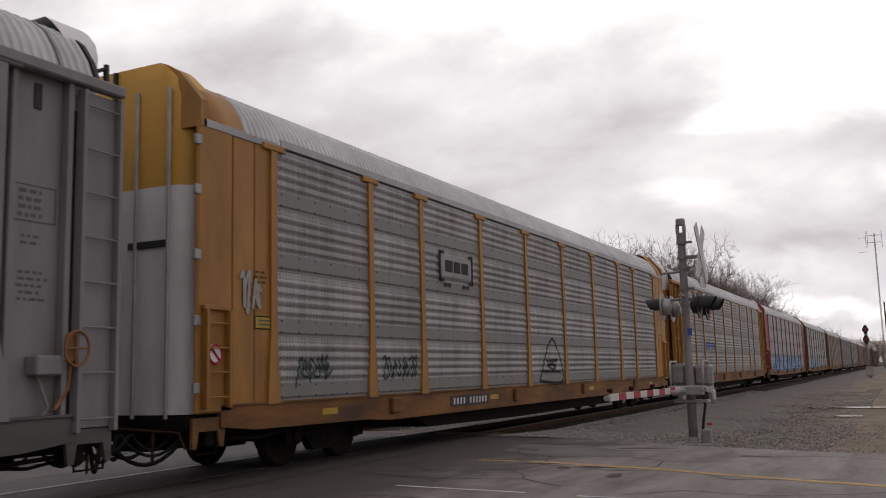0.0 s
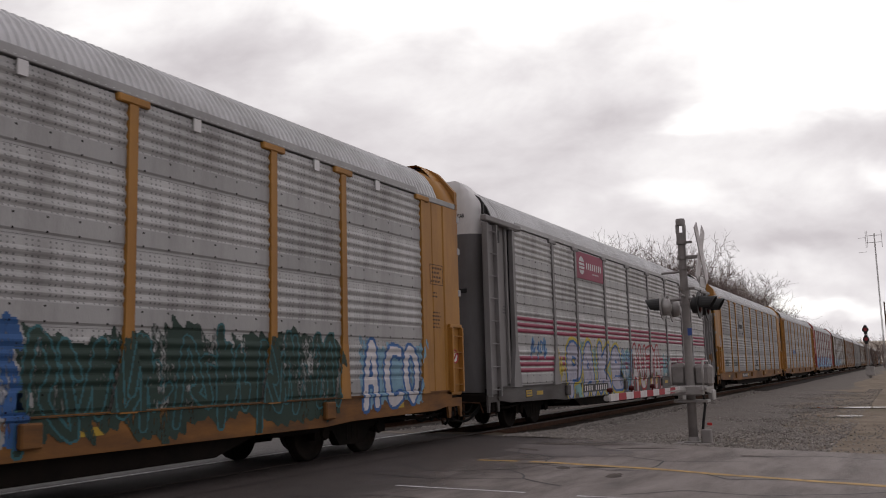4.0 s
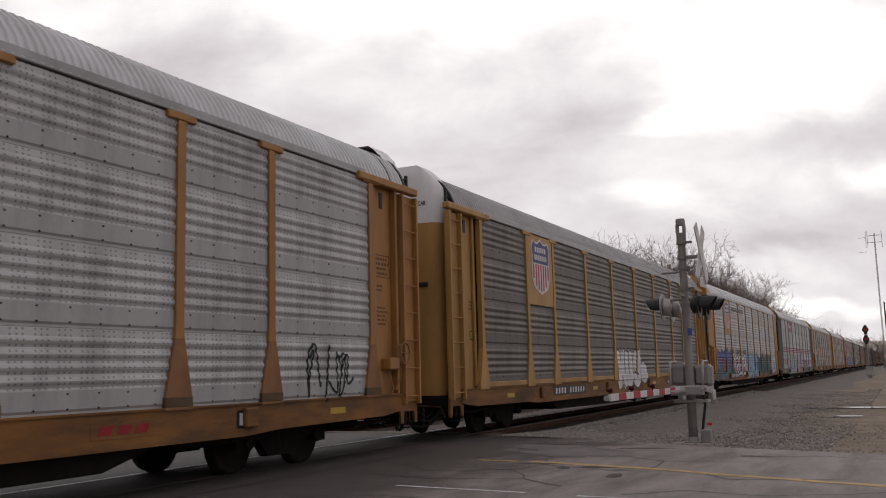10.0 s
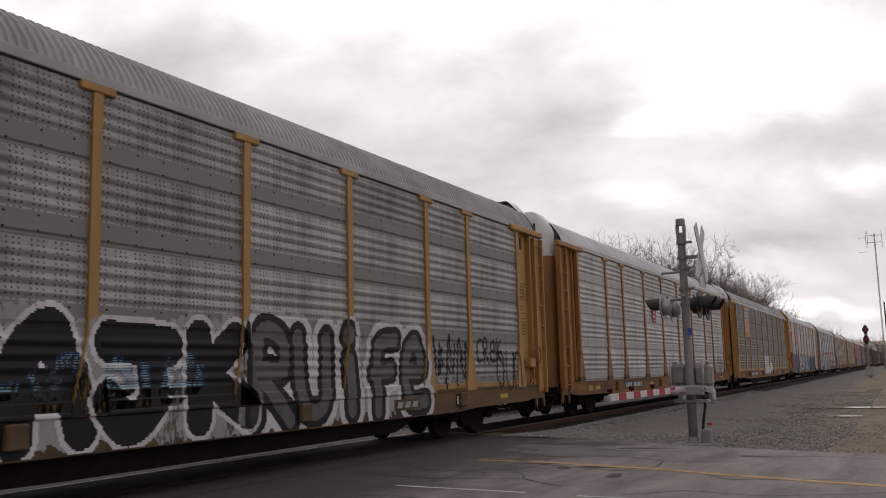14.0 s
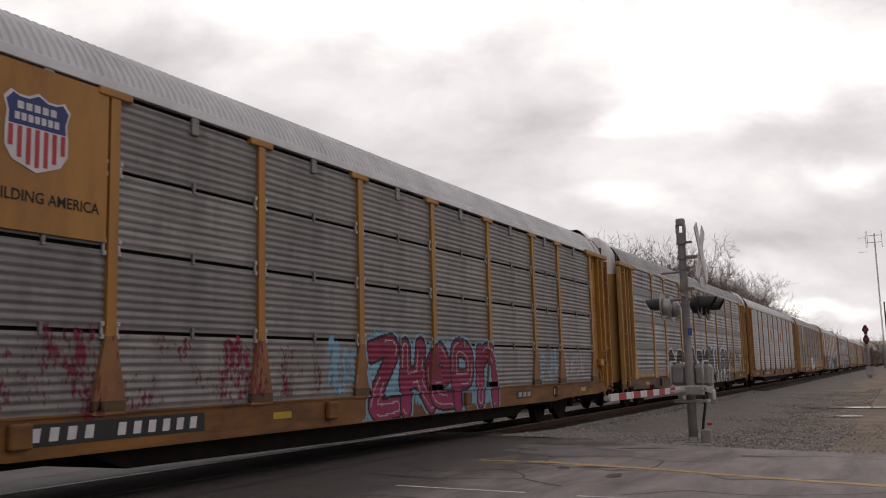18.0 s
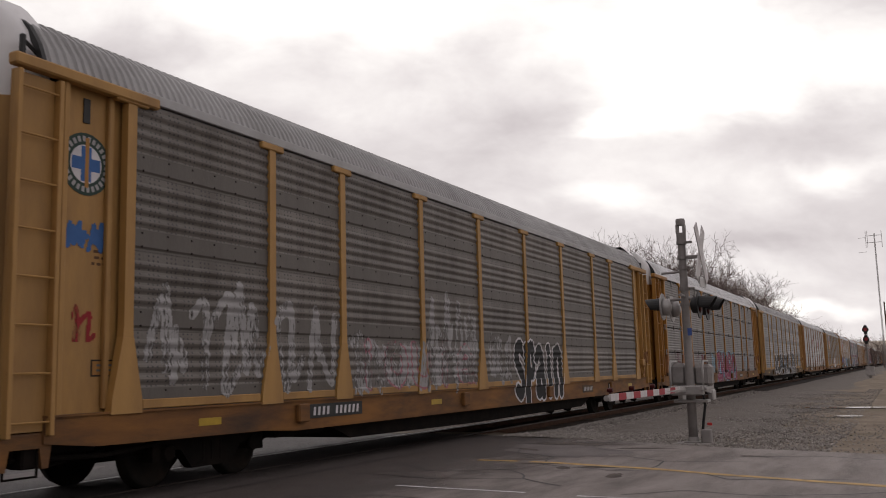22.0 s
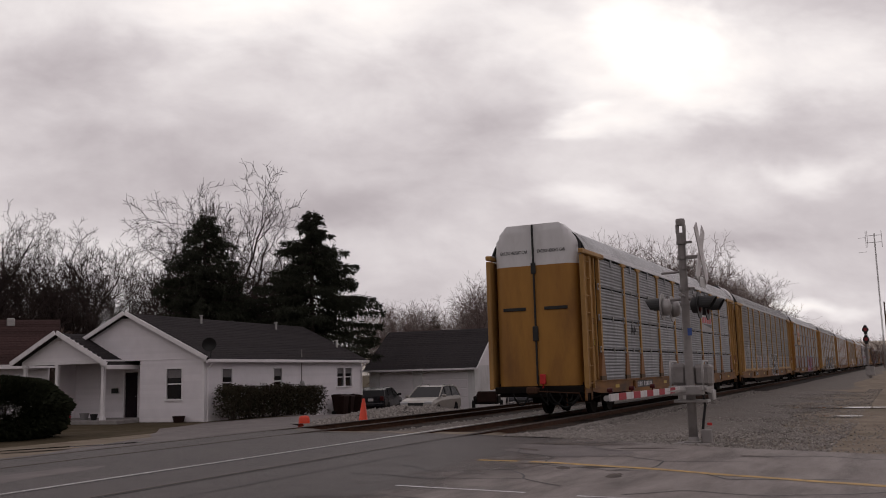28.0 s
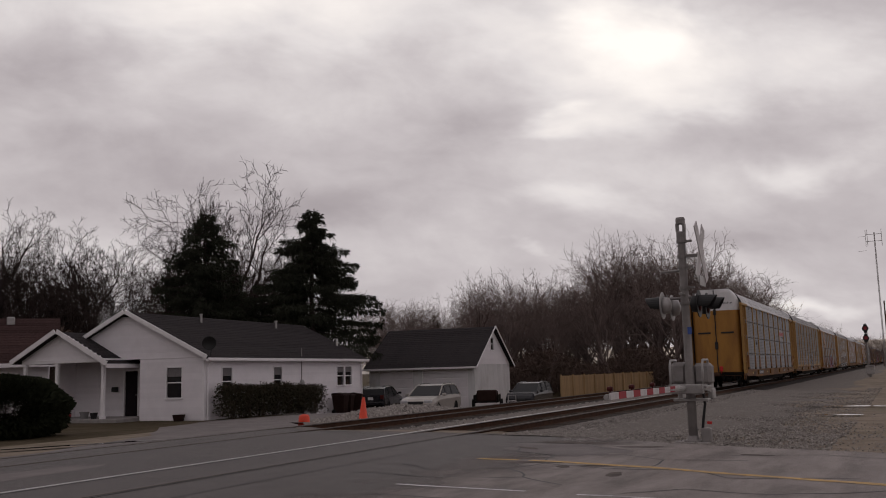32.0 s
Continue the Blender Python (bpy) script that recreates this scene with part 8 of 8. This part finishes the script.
def trailer():
    t = thing("utility_trailer", "low dark utility trailer with clutter", "trailer", pose(48.6, 21.6, ground_z(48.6, 21.6) - 0.06, 0, 0, 20))
    part("bed", Shape().box(-1.3, 1.3, -0.7, 0.7, 0.42, 0.5, 0.02).mesh("bed", DARK), t)
    for y in (-0.7, 0.66):
        part("side_rail", Shape().box(-1.3, 1.3, y, y + 0.04, 0.5, 0.85, 0.01).mesh("side_rail", DARK), t)
    for y in (-0.8, 0.8):
        part("wheel", Shape().lathe([(0.15, -0.08), (0.3, -0.08), (0.3, 0.08), (0.15, 0.08)], (0, y, 0.3), "y", 16).mesh("trailer_wheel", RUBBER), t)
    part("drawbar", Shape().tube([(1.3, -0.5, 0.45), (2.4, 0, 0.45), (1.3, 0.5, 0.45)], 0.04, 6).mesh("drawbar", DARK), t)
    for x0, x1, y0, y1, z1 in ((-1.25, -0.55, -0.6, 0.5, 1.12), (-0.5, 0.1, -0.5, 0.6, 0.98), (0.15, 0.6, -0.6, 0.2, 1.05), (0.7, 1.2, -0.4, 0.6, 0.8)):
        part("load", Shape().box(x0, x1, y0, y1, 0.5, z1, 0.05).mesh("load", BINP), t)
    thing("chair_frame", "small pale metal chair frame on the ground", "chair", pose(50.6, 20.9, ground_z(50.6, 20.9) - 0.06, 0, 0, 30),
          data=Shape().tube([(-0.25, -0.2, 0), (-0.25, -0.2, 0.75), (-0.25, 0.25, 0.75), (-0.25, 0.25, 0)], 0.025, 6).tube([(0.2, -0.2, 0), (0.2, -0.2, 0.42), (-0.25, -0.2, 0.42)], 0.025, 6)
          .tube([(0.2, 0.25, 0), (0.2, 0.25, 0.42), (-0.25, 0.25, 0.42)], 0.025, 6).box(-0.25, 0.22, -0.2, 0.25, 0.4, 0.44).mesh("chair_frame", ALU))


trailer()


# ---- bins, cones, fence ----
def bin_at(m):
    t = thing("wheeled_bin", "dark brown wheeled refuse bin with sloping lid", "bin", m, group="refuse bins by the house")
    part("tub", cached("tub", lambda: Shape().add([(-0.24, -0.27, 0.06), (0.24, -0.27, 0.06), (0.24, 0.27, 0.06), (-0.24, 0.27, 0.06), (-0.32, -0.36, 0.98), (0.32, -0.36, 0.98), (0.32, 0.36, 0.98), (-0.32, 0.36, 0.98)],
                                                  [(3, 2, 1, 0), (0, 1, 5, 4), (1, 2, 6, 5), (2, 3, 7, 6), (3, 0, 4, 7), (4, 5, 6, 7)]), BINP), t)
    part("lid", cached("lid", lambda: Shape().prism([(-0.4, 0.985), (0.38, 0.985), (0.38, 1.1), (0.2, 1.13), (-0.38, 1.04)], "x", -0.35, 0.35), BINP), t)
    part("lid_handle", cached("lid_handle", lambda: Shape().tube([(-0.28, 0.4, 1.0), (0.28, 0.4, 1.0)], 0.02, 6), BLACKP), t)
    for x in (-0.28, 0.28):
        part("wheel", cached("bin_wheel", lambda: Shape().lathe([(0.13, -0.03), (0.13, 0.03)], (0, 0.26, 0.13), "x", 14), RUBBER), t, (x, 0, 0))


for k in range(3):
    p = HM @ Vector((11.35 + 0.95 * k, -0.75 + 0.1 * (k % 2), 0))
    bin_at(pose(p.x, p.y, ground_z(p.x, p.y) - 0.02, 0, 0, 6 + 8 * k))


def cone(x, y, fallen):
    g = ground_z(x, y)
    if fallen:
        m = pose(x, y, g, 0, 0, 30)
        t = thing("traffic_barrel", "squat battered orange channel marker", "traffic cone", m)
        part("drum", Shape().lathe([(0.19, 0.0), (0.2, 0.04), (0.18, 0.2), (0.17, 0.36), (0.13, 0.42), (0.05, 0.44)], (0, 0, 0), "z", 18).mesh("drum", ORANGE, True), t)
        return
    t = thing("traffic_cone", "tall faded orange traffic cone", "traffic cone", pose(x, y, g, 2, 0, 20))
    part("cone_body", Shape().lathe([(0.19, 0.03), (0.17, 0.05), (0.05, 0.82), (0.03, 0.84)], (0, 0, 0), "z", 18).mesh("cone_body", ORANGE, True), t)
    part("base", Shape().box(-0.22, 0.22, -0.22, 0.22, 0, 0.035, 0.01).mesh("base", ORANGE), t)


cone(24.4, 17.25, True)
cone(29.1, 17.95, False)


def fence():
    t = thing("board_fence", "new unpainted pine board fence", "fence")
    a, b = Vector((59.5, 21.0, 0)), Vector((83, 20.4, 0))
    n = 150
    d = (b - a) / n
    ang = math.degrees(math.atan2(d.y, d.x))
    for k in range(n):
        p = a + d * k
        hh = 1.75 + 0.012 * ((k * 7) % 5)
        ob = part("board", cached(("board", round(hh, 3)), lambda: Shape().prism([(0, 0), (d.length * 0.93, 0), (d.length * 0.93, hh - 0.04), (d.length * 0.8, hh), (d.length * 0.13, hh), (0, hh - 0.04)], "y", -0.01, 0.01), FENCE), t)
        ob.matrix_basis = pose(p.x, p.y, -0.85, 0, 0, ang)
    for k in range(0, n, 15):
        p = a + d * k
        ob = part("post", cached("fence_post", lambda: Shape().box(-0.05, 0.05, -0.12, -0.02, 0, 1.85, 0.008), FENCE), t)
        ob.matrix_basis = pose(p.x, p.y, -0.85, 0, 0, ang)


fence()


# ---- signal, radio tower ----
def railway_signal():
    t = thing("railway_signal", "black two-head railway signal on a post", "signal", pose(99.9, 3.2, -0.15))
    part("post", Shape().lathe([(0.09, 0), (0.09, 5.2)], (0, 0, 0), "z", 10).mesh("post", STEEL), t)
    for z in (3.75, 4.7):
        hd = part("signal_head", cached("signal_head", lambda: Shape().lathe([(0.3, -0.02), (0.3, 0.02)], (-0.2, 0, 0), "x", 20).box(-0.2, 0.2, -0.16, 0.16, -0.42, 0.42, 0.04), BLACKP), t, (-0.15, 0, z))
        part("lens", cached("signal_lens", lambda: Shape().lathe([(0.17, -0.235), (0.17, -0.222)], (0, 0, 0.05), "x", 18), SIGNAL_RED), hd, label="dull red signal lens")
        part("hood", cached("hood", lambda: Shape().box(-0.5, -0.22, -0.18, 0.18, 0.22, 0.25), BLACKP), hd)
    part("ladder", Shape().tube([(0.3, -0.15, 0), (0.2, -0.15, 4.4)], 0.02, 5).tube([(0.3, 0.15, 0), (0.2, 0.15, 4.4)], 0.02, 5).mesh("ladder", STEEL), t)
    b = thing("relay_box", "silver relay cabinet beside the track", "cabinet", pose(97.5, 3.0, -0.15))
    part("cabinet", Shape().box(-0.3, 0.3, -0.4, 0.4, 0.25, 1.0, 0.05).mesh("cabinet", ALU), b)
    part("leg", Shape().box(-0.1, 0.1, -0.1, 0.1, 0, 0.26).mesh("leg", STEEL), b)
    part("roof", Shape().prism([(-0.45, 1.0), (0.45, 1.0), (0.35, 1.12), (-0.35, 1.12)], "x", -0.35, 0.35).mesh("roof", ALU), b)


def radio_tower():
    t = thing("radio_tower", "thin grey lattice radio tower with antennas", "tower", pose(199.9, 3.3, -0.2))
    for k in range(3):
        a = 2 * math.pi * k / 3
        part("leg", Shape().tube([(0.16 * math.cos(a), 0.16 * math.sin(a), 0), (0.1 * math.cos(a), 0.1 * math.sin(a), 27)], 0.035, 5).mesh("leg", STEEL), t)
    s = Shape()
    for i in range(54):
        for k in range(3):
            a, b = 2 * math.pi * k / 3, 2 * math.pi * (k + 1) / 3
            z0, z1 = i * 0.5, i * 0.5 + 0.5
            s.tube([(0.13 * math.cos(a), 0.13 * math.sin(a), z0), (0.13 * math.cos(b), 0.13 * math.sin(b), z1)], 0.014, 3, False)
    part("lacing", s.mesh("lacing", STEEL), t)
    part("crossbar", Shape().tube([(0, -1.3, 26.6), (0, 1.6, 26.6)], 0.05, 5).tube([(0, -1.3, 25.2), (0, 1.6, 25.2)], 0.05, 5).mesh("crossbar", STEEL), t)
    for y in (-1.3, 1.3, 1.6):
        part("antenna", Shape().tube([(0, y, 24.2), (0, y, 27.6)], 0.045, 5).mesh("antenna", STEEL), t)
    part("yagi", Shape().tube([(0, 1.6, 26.3), (0, 3.0, 26.2)], 0.03, 5).tube([(0, 1.6, 23.4), (0, 3.1, 23.3)], 0.03, 5).mesh("yagi", STEEL), t)
    q = thing("utility_pole", "bare reddish utility pole", "pole", pose(199.0, 2.6, -0.2))
    part("shaft", Shape().lathe([(0.17, 0), (0.12, 13.2)], (0, 0, 0), "z", 8).mesh("shaft", RUST), q)


railway_signal()
radio_tower()


# ---- trees and shrubs ----
def bare_tree(seed, height, spread, depth, trunk, up, first=0.3, fan=(9, 5, 5, 4, 4, 3), thin=0.008):
    """Trunk and branch meshes of a leafless tree: a bole that forks into rising limbs, then crooked, spreading twigs."""
    rng = random.Random(seed)
    tr, br = Shape(), Shape()

    def grow(p, d, length, rad, lev):
        pts, q = [p.copy()], p.copy()
        dd = d.copy()
        segs = 6 if lev == 0 else 5 if lev == 1 else 4 if lev == 2 else 3 if lev < 5 else 2
        bend = 0.07 if lev == 0 else 0.13 if lev < 3 else 0.14
        for i in range(segs):
            dd = (dd + Vector((rng.gauss(0, bend), rng.gauss(0, bend), rng.gauss(0, bend * 0.7) + 0.10 * up * (1 if lev < 2 else 0.3)))).normalized()
            q = q + dd * (length / segs)
            pts.append(q.copy())
        r1 = rad * (0.35 if lev == 0 else 0.4)
        rads = [rad + (r1 - rad) * i / segs for i in range(segs + 1)]
        (tr if lev == 0 else br).tube(pts, rads, 7 if lev == 0 else 5 if lev == 1 else 3, False)
        if lev >= depth:
            return
        n = fan[lev]
        turn = rng.uniform(0, 6.283)
        for k in range(n):
            f = first + (0.97 - first) * (k + rng.random() * 0.8) / n if lev == 0 else 0.22 + 0.78 * (k + rng.random()) / n
            i = min(segs - 1, int(f * segs))
            b = pts[i].lerp(pts[i + 1], f * segs - i)
            turn += 2.4 + rng.uniform(-0.5, 0.5)
            tilt = rng.uniform(0.55, 1.05) * spread * (1.0 if lev else 1.05 - 0.35 * f)
            base = (pts[i + 1] - pts[i]).normalized()
            side = base.cross(Vector((math.cos(turn), math.sin(turn), 0.1))).normalized()
            nd = (base * math.cos(tilt) + side * math.sin(tilt) + Vector((0, 0, 0.16 * up))).normalized()
            shrink = (0.74 - 0.28 * f) if lev == 0 else 0.6 if lev < 3 else 0.52
            grow(b, nd, length * shrink * rng.uniform(0.75, 1.1), max(rads[i] * 0.58, thin), lev + 1)
    grow(Vector((0, 0, -0.3)), Vector((rng.gauss(0, 0.05), rng.gauss(0, 0.05), 1)), height * 0.72, height * trunk / 2, 0)
    return tr.mesh("trunk", BARK), br.mesh("branches", BARK)


KINDS = ((3, 0.86, 0.044, 0.42), (11, 0.95, 0.042, 0.36), (23, 0.75, 0.038, 0.55), (31, 1.0, 0.044, 0.34))
TREES = [bare_tree(s, 10.0, sp, 5, tk, u, thin=0.0105) for s, sp, tk, u in KINDS]
FAR_TREES = [bare_tree(s + 1, 10.0, sp, 4, tk, u, 0.22, (10, 6, 5, 4), 0.012) for s, sp, tk, u in KINDS]


def top_of(pair):
    return max(v.co.z for me in pair for v in me.vertices)


TOPS, FAR_TOPS = [top_of(p) for p in TREES], [top_of(p) for p in FAR_TREES]


def plant(x, y, hgt, k, rot, wide=1.0):
    t = thing("bare_tree", "leafless winter tree with fine dark twigs", "tree", group="winter trees behind the houses")
    s = hgt * (0.94 if x > 54 else 0.83) / TOPS[k]
    t.matrix_basis = pose(x, y, ground_z(x, y) - 0.1, 0, 0, rot) @ Matrix.Diagonal((s * wide, s * wide, s, 1))
    part("trunk", TREES[k][0], t)
    part("crown", TREES[k][1], t)


for x, y, hgt, k, rot, wide in ((43.9, 57.0, 18.4, 1, 10, 1.0), (38.5, 54.0, 12.8, 0, 80, 1.1), (44.0, 52.5, 13.0, 3, 200, 1.1), (49.2, 52.6, 17.2, 2, 140, 1.15), (54.6, 41.6, 19.5, 0, 30, 1.0), (64.7, 59.7, 18.8, 1, 250, 1.0),
                                (57.5, 55.0, 14.0, 2, 310, 0.9), (62.0, 52.5, 16.0, 2, 60, 1.1), (47.5, 58.5, 12.5, 0, 170, 1.1), (41.5, 60.0, 11.0, 2, 20, 1.2), (54.0, 62.0, 12.0, 3, 120, 1.1), (66.0, 50.0, 13.5, 3, 350, 1.1),
                                (36.5, 60.0, 13.5, 0, 70, 1.1), (52.0, 58.0, 11.5, 1, 100, 1.0), (59.0, 47.0, 12.0, 3, 15, 0.9), (46.5, 55.0, 15.5, 3, 290, 0.9), (42.0, 55.0, 14.5, 1, 190, 1.0), (51.5, 55.0, 14.5, 0, 230, 0.85), (56.0, 52.0, 13.5, 1, 330, 0.8), (37.0, 56.0, 13.5, 3, 15, 1.1), (40.0, 61.0, 15.0, 0, 130, 1.1), (45.5, 61.0, 15.5, 2, 75, 1.2), (48.0, 60.0, 16.0, 1, 215, 1.1), (52.5, 60.5, 14.5, 3, 35, 1.0), (60.0, 44.0, 15.5, 1, 95, 0.9), (40.5, 57.0, 13.0, 2, 260, 1.0), (57.0, 49.0, 11.0, 0, 45, 1.0)):
    plant(x, y, hgt, k, rot, wide)


def far_woods():
    """Distant leafless wood, joined."""
    rng = random.Random(5)
    tops = [(650, 545), (700, 530), (740, 545), (790, 548), (850, 505), (900, 500), (950, 487), (1000, 500), (1050, 462), (1120, 428), (1170, 450), (1250, 445), (1290, 468), (1345, 485), (1380, 540), (1420, 560), (1480, 588), (1560, 592), (1640, 595)]
    cache = []
    for tr, br in FAR_TREES:
        co = np.array([v.co[:] for me in (tr, br) for v in me.vertices])
        o = len(tr.vertices)
        fa = np.array([tuple(p.vertices) for p in tr.polygons] + [tuple(i + o for i in p.vertices) for p in br.polygons])
        cache.append((co, fa))
    vs, fs, base = [], [], 0
    for i in range(104):
        u = 655 + (1630 - 655) * (i + rng.random()) / 104
        dist = rng.uniform(88, 130) if u < 1230 else rng.uniform(125, 190) if u < 1400 else rng.uniform(230, 300)
        a = radians(26.46) - math.atan((u - 784) / 1614)
        top = float(np.interp(u, [p[0] for p in tops], [p[1] for p in tops]))
        hgt = ((660.5 - (u - 784) * 0.0265 - top) / 1614 * dist * 1.04 + 2.0) * (rng.uniform(0.75, 1.12) if u < 1230 else rng.uniform(0.65, 0.98))
        k = rng.randrange(4)
        co, fa = cache[k]
        s = hgt / FAR_TOPS[k]
        c, sn = math.cos(i * 2.3), math.sin(i * 2.3)
        w = s * rng.uniform(0.85, 1.2)
        vs.append(np.stack([(co[:, 0] * c - co[:, 1] * sn) * w + dist * math.cos(a), (co[:, 0] * sn + co[:, 1] * c) * w + dist * math.sin(a), co[:, 2] * s - 0.8], 1))
        fs.append(fa + base)
        base += len(co)
    me = bpy.data.meshes.new("far_woods")
    me.from_pydata(np.concatenate(vs).tolist(), [], np.concatenate(fs).tolist())
    me.materials.append(TWIGS)
    thing("far_woods", "brown leafless woodland in the distance", "woods", kind="stuff", data=me)


far_woods()


def blades(name, p, d, size, width, material, seed, droop=0.2):
    """Foliage as many small blades: points p, directions d (n x 3 arrays)."""
    rng = np.random.RandomState(seed)
    n = len(p)
    a = d + rng.normal(size=(n, 3)) * 0.6
    a /= np.linalg.norm(a, axis=1, keepdims=True) + 1e-6
    b = np.cross(a, rng.normal(size=(n, 3)))
    b /= np.linalg.norm(b, axis=1, keepdims=True) + 1e-6
    L = size * rng.uniform(0.6, 1.5, (n, 1))
    w = L * width
    v = np.stack([p, p + a * L * 0.5 + b * w, p + a * L - np.array([0, 0, 1.0]) * L * droop, p + a * L * 0.5 - b * w], 1).reshape(-1, 3)
    me = bpy.data.meshes.new(name)
    me.from_pydata(v.tolist(), [], np.arange(4 * n).reshape(-1, 4).tolist())
    me.materials.append(material)
    return me


def conifer(x, y, hgt, rad, seed, count, label, ragged, tier, z0=0.5, power=0.8):
    t = thing("conifer", label, "tree", pose(x, y, ground_z(x, y) - 0.1))
    part("trunk", Shape().tube([(0, 0, 0), (0.05, 0, hgt * 0.5), (0, 0.05, hgt * 0.97)], [hgt * 0.018, hgt * 0.011, 0.02], 8).mesh("trunk", BARK), t)
    rng = random.Random(seed)
    rows = []
    s = Shape()
    z = z0
    while z < hgt - 0.15:
        f = (z - z0) / (hgt - z0)
        for k in range(8 if f < 0.75 else 5):
            L = max(0.2, rad * (1 - f) ** power * (1 + rng.uniform(-ragged, ragged)))
            a = rng.uniform(0, 6.283)
            rows.append((z + rng.uniform(-0.12, 0.12), a, L))
            s.tube([(0, 0, z), (math.cos(a) * L * 0.6, math.sin(a) * L * 0.6, z - 0.14 * L), (math.cos(a) * L, math.sin(a) * L, z - 0.12 * L)], [0.04, 0.025, 0.01], 3, False)
        z += tier * (1 - 0.5 * f)
    part("bough_frame", s.mesh("bough_frame", BARK), t)
    r = np.random.RandomState(seed)
    q = np.array(rows)
    q = q[r.choice(len(q), count, p=q[:, 2] / q[:, 2].sum())]
    u = r.uniform(0.08, 1.0, count) ** 0.75
    zz, a, L = q[:, 0], q[:, 1], q[:, 2]
    off = r.normal(size=count) * 0.16 * L * (1.05 - u)
    px = np.cos(a) * L * u - np.sin(a) * off
    py = np.sin(a) * L * u + np.cos(a) * off
    pz = zz - 0.24 * L * u + 0.12 * L * u * u - np.abs(r.normal(size=count)) * 0.16
    d = np.stack([np.cos(a) * 0.7, np.sin(a) * 0.7, np.full(count, -0.45)], 1)
    part("needles", blades("needles", np.stack([px, py, pz], 1), d, 0.26, 0.11, NEEDLE, seed), t)


conifer(50.0, 34.7, 13.6, 4.7, 7, 60000, "tall ragged dark spruce behind the house", 0.34, 0.5, z0=4.3, power=0.72)
conifer(46.8, 41.0, 13.3, 4.6, 19, 60000, "dense dark cedar behind the house", 0.32, 0.4, power=0.55)
conifer(50.2, 39.6, 7.6, 3.6, 43, 22000, "broad dark evergreen behind the house", 0.3, 0.45, power=0.5)
conifer(88.0, 45.0, 9.0, 2.2, 29, 5000, "small dark conifer in the distance", 0.2, 0.5)


def shrub(name, label, m, box, count, size, width, material, seed, round_=True):
    """A clipped bush: leaves fill a rounded or boxy body over a few stems."""
    t = thing(name, label, "shrub", m)
    rng = random.Random(seed)
    rx, ry, rz = box
    s = Shape()
    for k in range(9):
        a = rng.uniform(0, 6.28)
        u = rng.uniform(0.3, 0.9)
        s.tube([(0.12 * math.cos(a), 0.12 * math.sin(a), 0), (rx * u * 0.6 * math.cos(a), ry * u * 0.6 * math.sin(a), rz * 0.5), (rx * u * math.cos(a), ry * u * math.sin(a), rz * 0.95)], [0.03, 0.018, 0.006], 4, False)
    part("stem_cluster", s.mesh("stem_cluster", BARK), t)
    r = np.random.RandomState(seed)
    v = r.normal(size=(count, 3))
    v /= np.linalg.norm(v, axis=1, keepdims=True)
    if round_:
        k = r.uniform(0.5, 1.0, (count, 1)) ** 0.35 * (1 + 0.05 * np.sin(v[:, :1] * 7 + seed) + 0.05 * np.sin(v[:, 2:] * 9))
        p = v * k * np.array([rx, ry, rz * 0.56]) + np.array([0, 0, rz * 0.47])
        p[:, 2] = np.maximum(p[:, 2], 0.05)
    else:
        p = r.uniform(-1, 1, (count, 3)) * np.array([rx, ry, 0.5]) + np.array([0, 0, 0.5])
        p[:, 2] = p[:, 2] ** 0.6 * rz * (1 + 0.05 * np.sin(p[:, 0] * 5 + seed))
    part("foliage", blades("foliage", p, v * 0.6 + np.array([0, 0, 0.3]), size, width, material, seed), t)


shrub("round_bush", "large clipped dark evergreen bush on the lawn", pose(20.7, 26.4, -0.33), (1.95, 1.6, 1.85), 30000, 0.14, 0.34, BUSH, 3)
for k in range(7):
    p = HM @ Vector((0.95 + 1.22 * k, -0.75, 0))
    shrub("hedge_shrub", "scruffy half-bare hedge shrub against the house", pose(p.x, p.y, ground_z(p.x, p.y) - 0.02), (0.74, 0.42, 1.42 - 0.06 * (k % 3)), 2600, 0.11, 0.2, HEDGE, 40 + k, False)


def brush(name, label, n, seed, dist, ang, tall):
    r = np.random.RandomState(seed)
    d, a = r.uniform(*dist, n), r.uniform(*ang, n)
    hh = tall * (0.55 + 0.45 * np.sin(a * 31) ** 2)
    p = np.stack([d * np.cos(a), d * np.sin(a), -0.8 + hh * r.uniform(0, 1, n) ** 1.5], 1)
    thing(name, label, "woods", kind="stuff", data=blades(name, p, np.tile(np.array([0, 0, 0.7]), (n, 1)), 0.8, 0.045, BRUSH, seed))


brush("undergrowth", "tangled brown winter undergrowth at the wood's edge", 70000, 77, (84, 112), (0.17, 0.54), 3.9)
brush("undergrowth", "tangled brown winter undergrowth behind the houses", 42000, 78, (58, 78), (0.6, 1.0), 5.2)


# ---- what moves ----
def motions():
    times = [2.0 * k for k in range(17)]
    for i, car in CARS.items():
        walk(car, [(t, pose(rear(i, t), TRACK_Y, 0)) for t in times])
    # wheels roll without slipping
    ticks = [k / 15 for k in range(481)]
    for i in range(9):
        for truck in [c for c in CARS[i].children if c.name.startswith("truck")]:
            for ws in [c for c in truck.children if c.name.startswith("wheelset")]:
                x = ws.location.x
                walk(ws, [(t, pose(x, 0, 0.46, 0, math.degrees((advance(t) - advance(0)) / 0.457), 0)) for t in ticks])
    walk(CLOUDS, [(0, pose(13, -30, CLOUD_Z + 1.4)), (16, pose(0, 0, CLOUD_Z + 1.4)), (32, pose(-13, 30, CLOUD_Z + 1.4))])


motions()
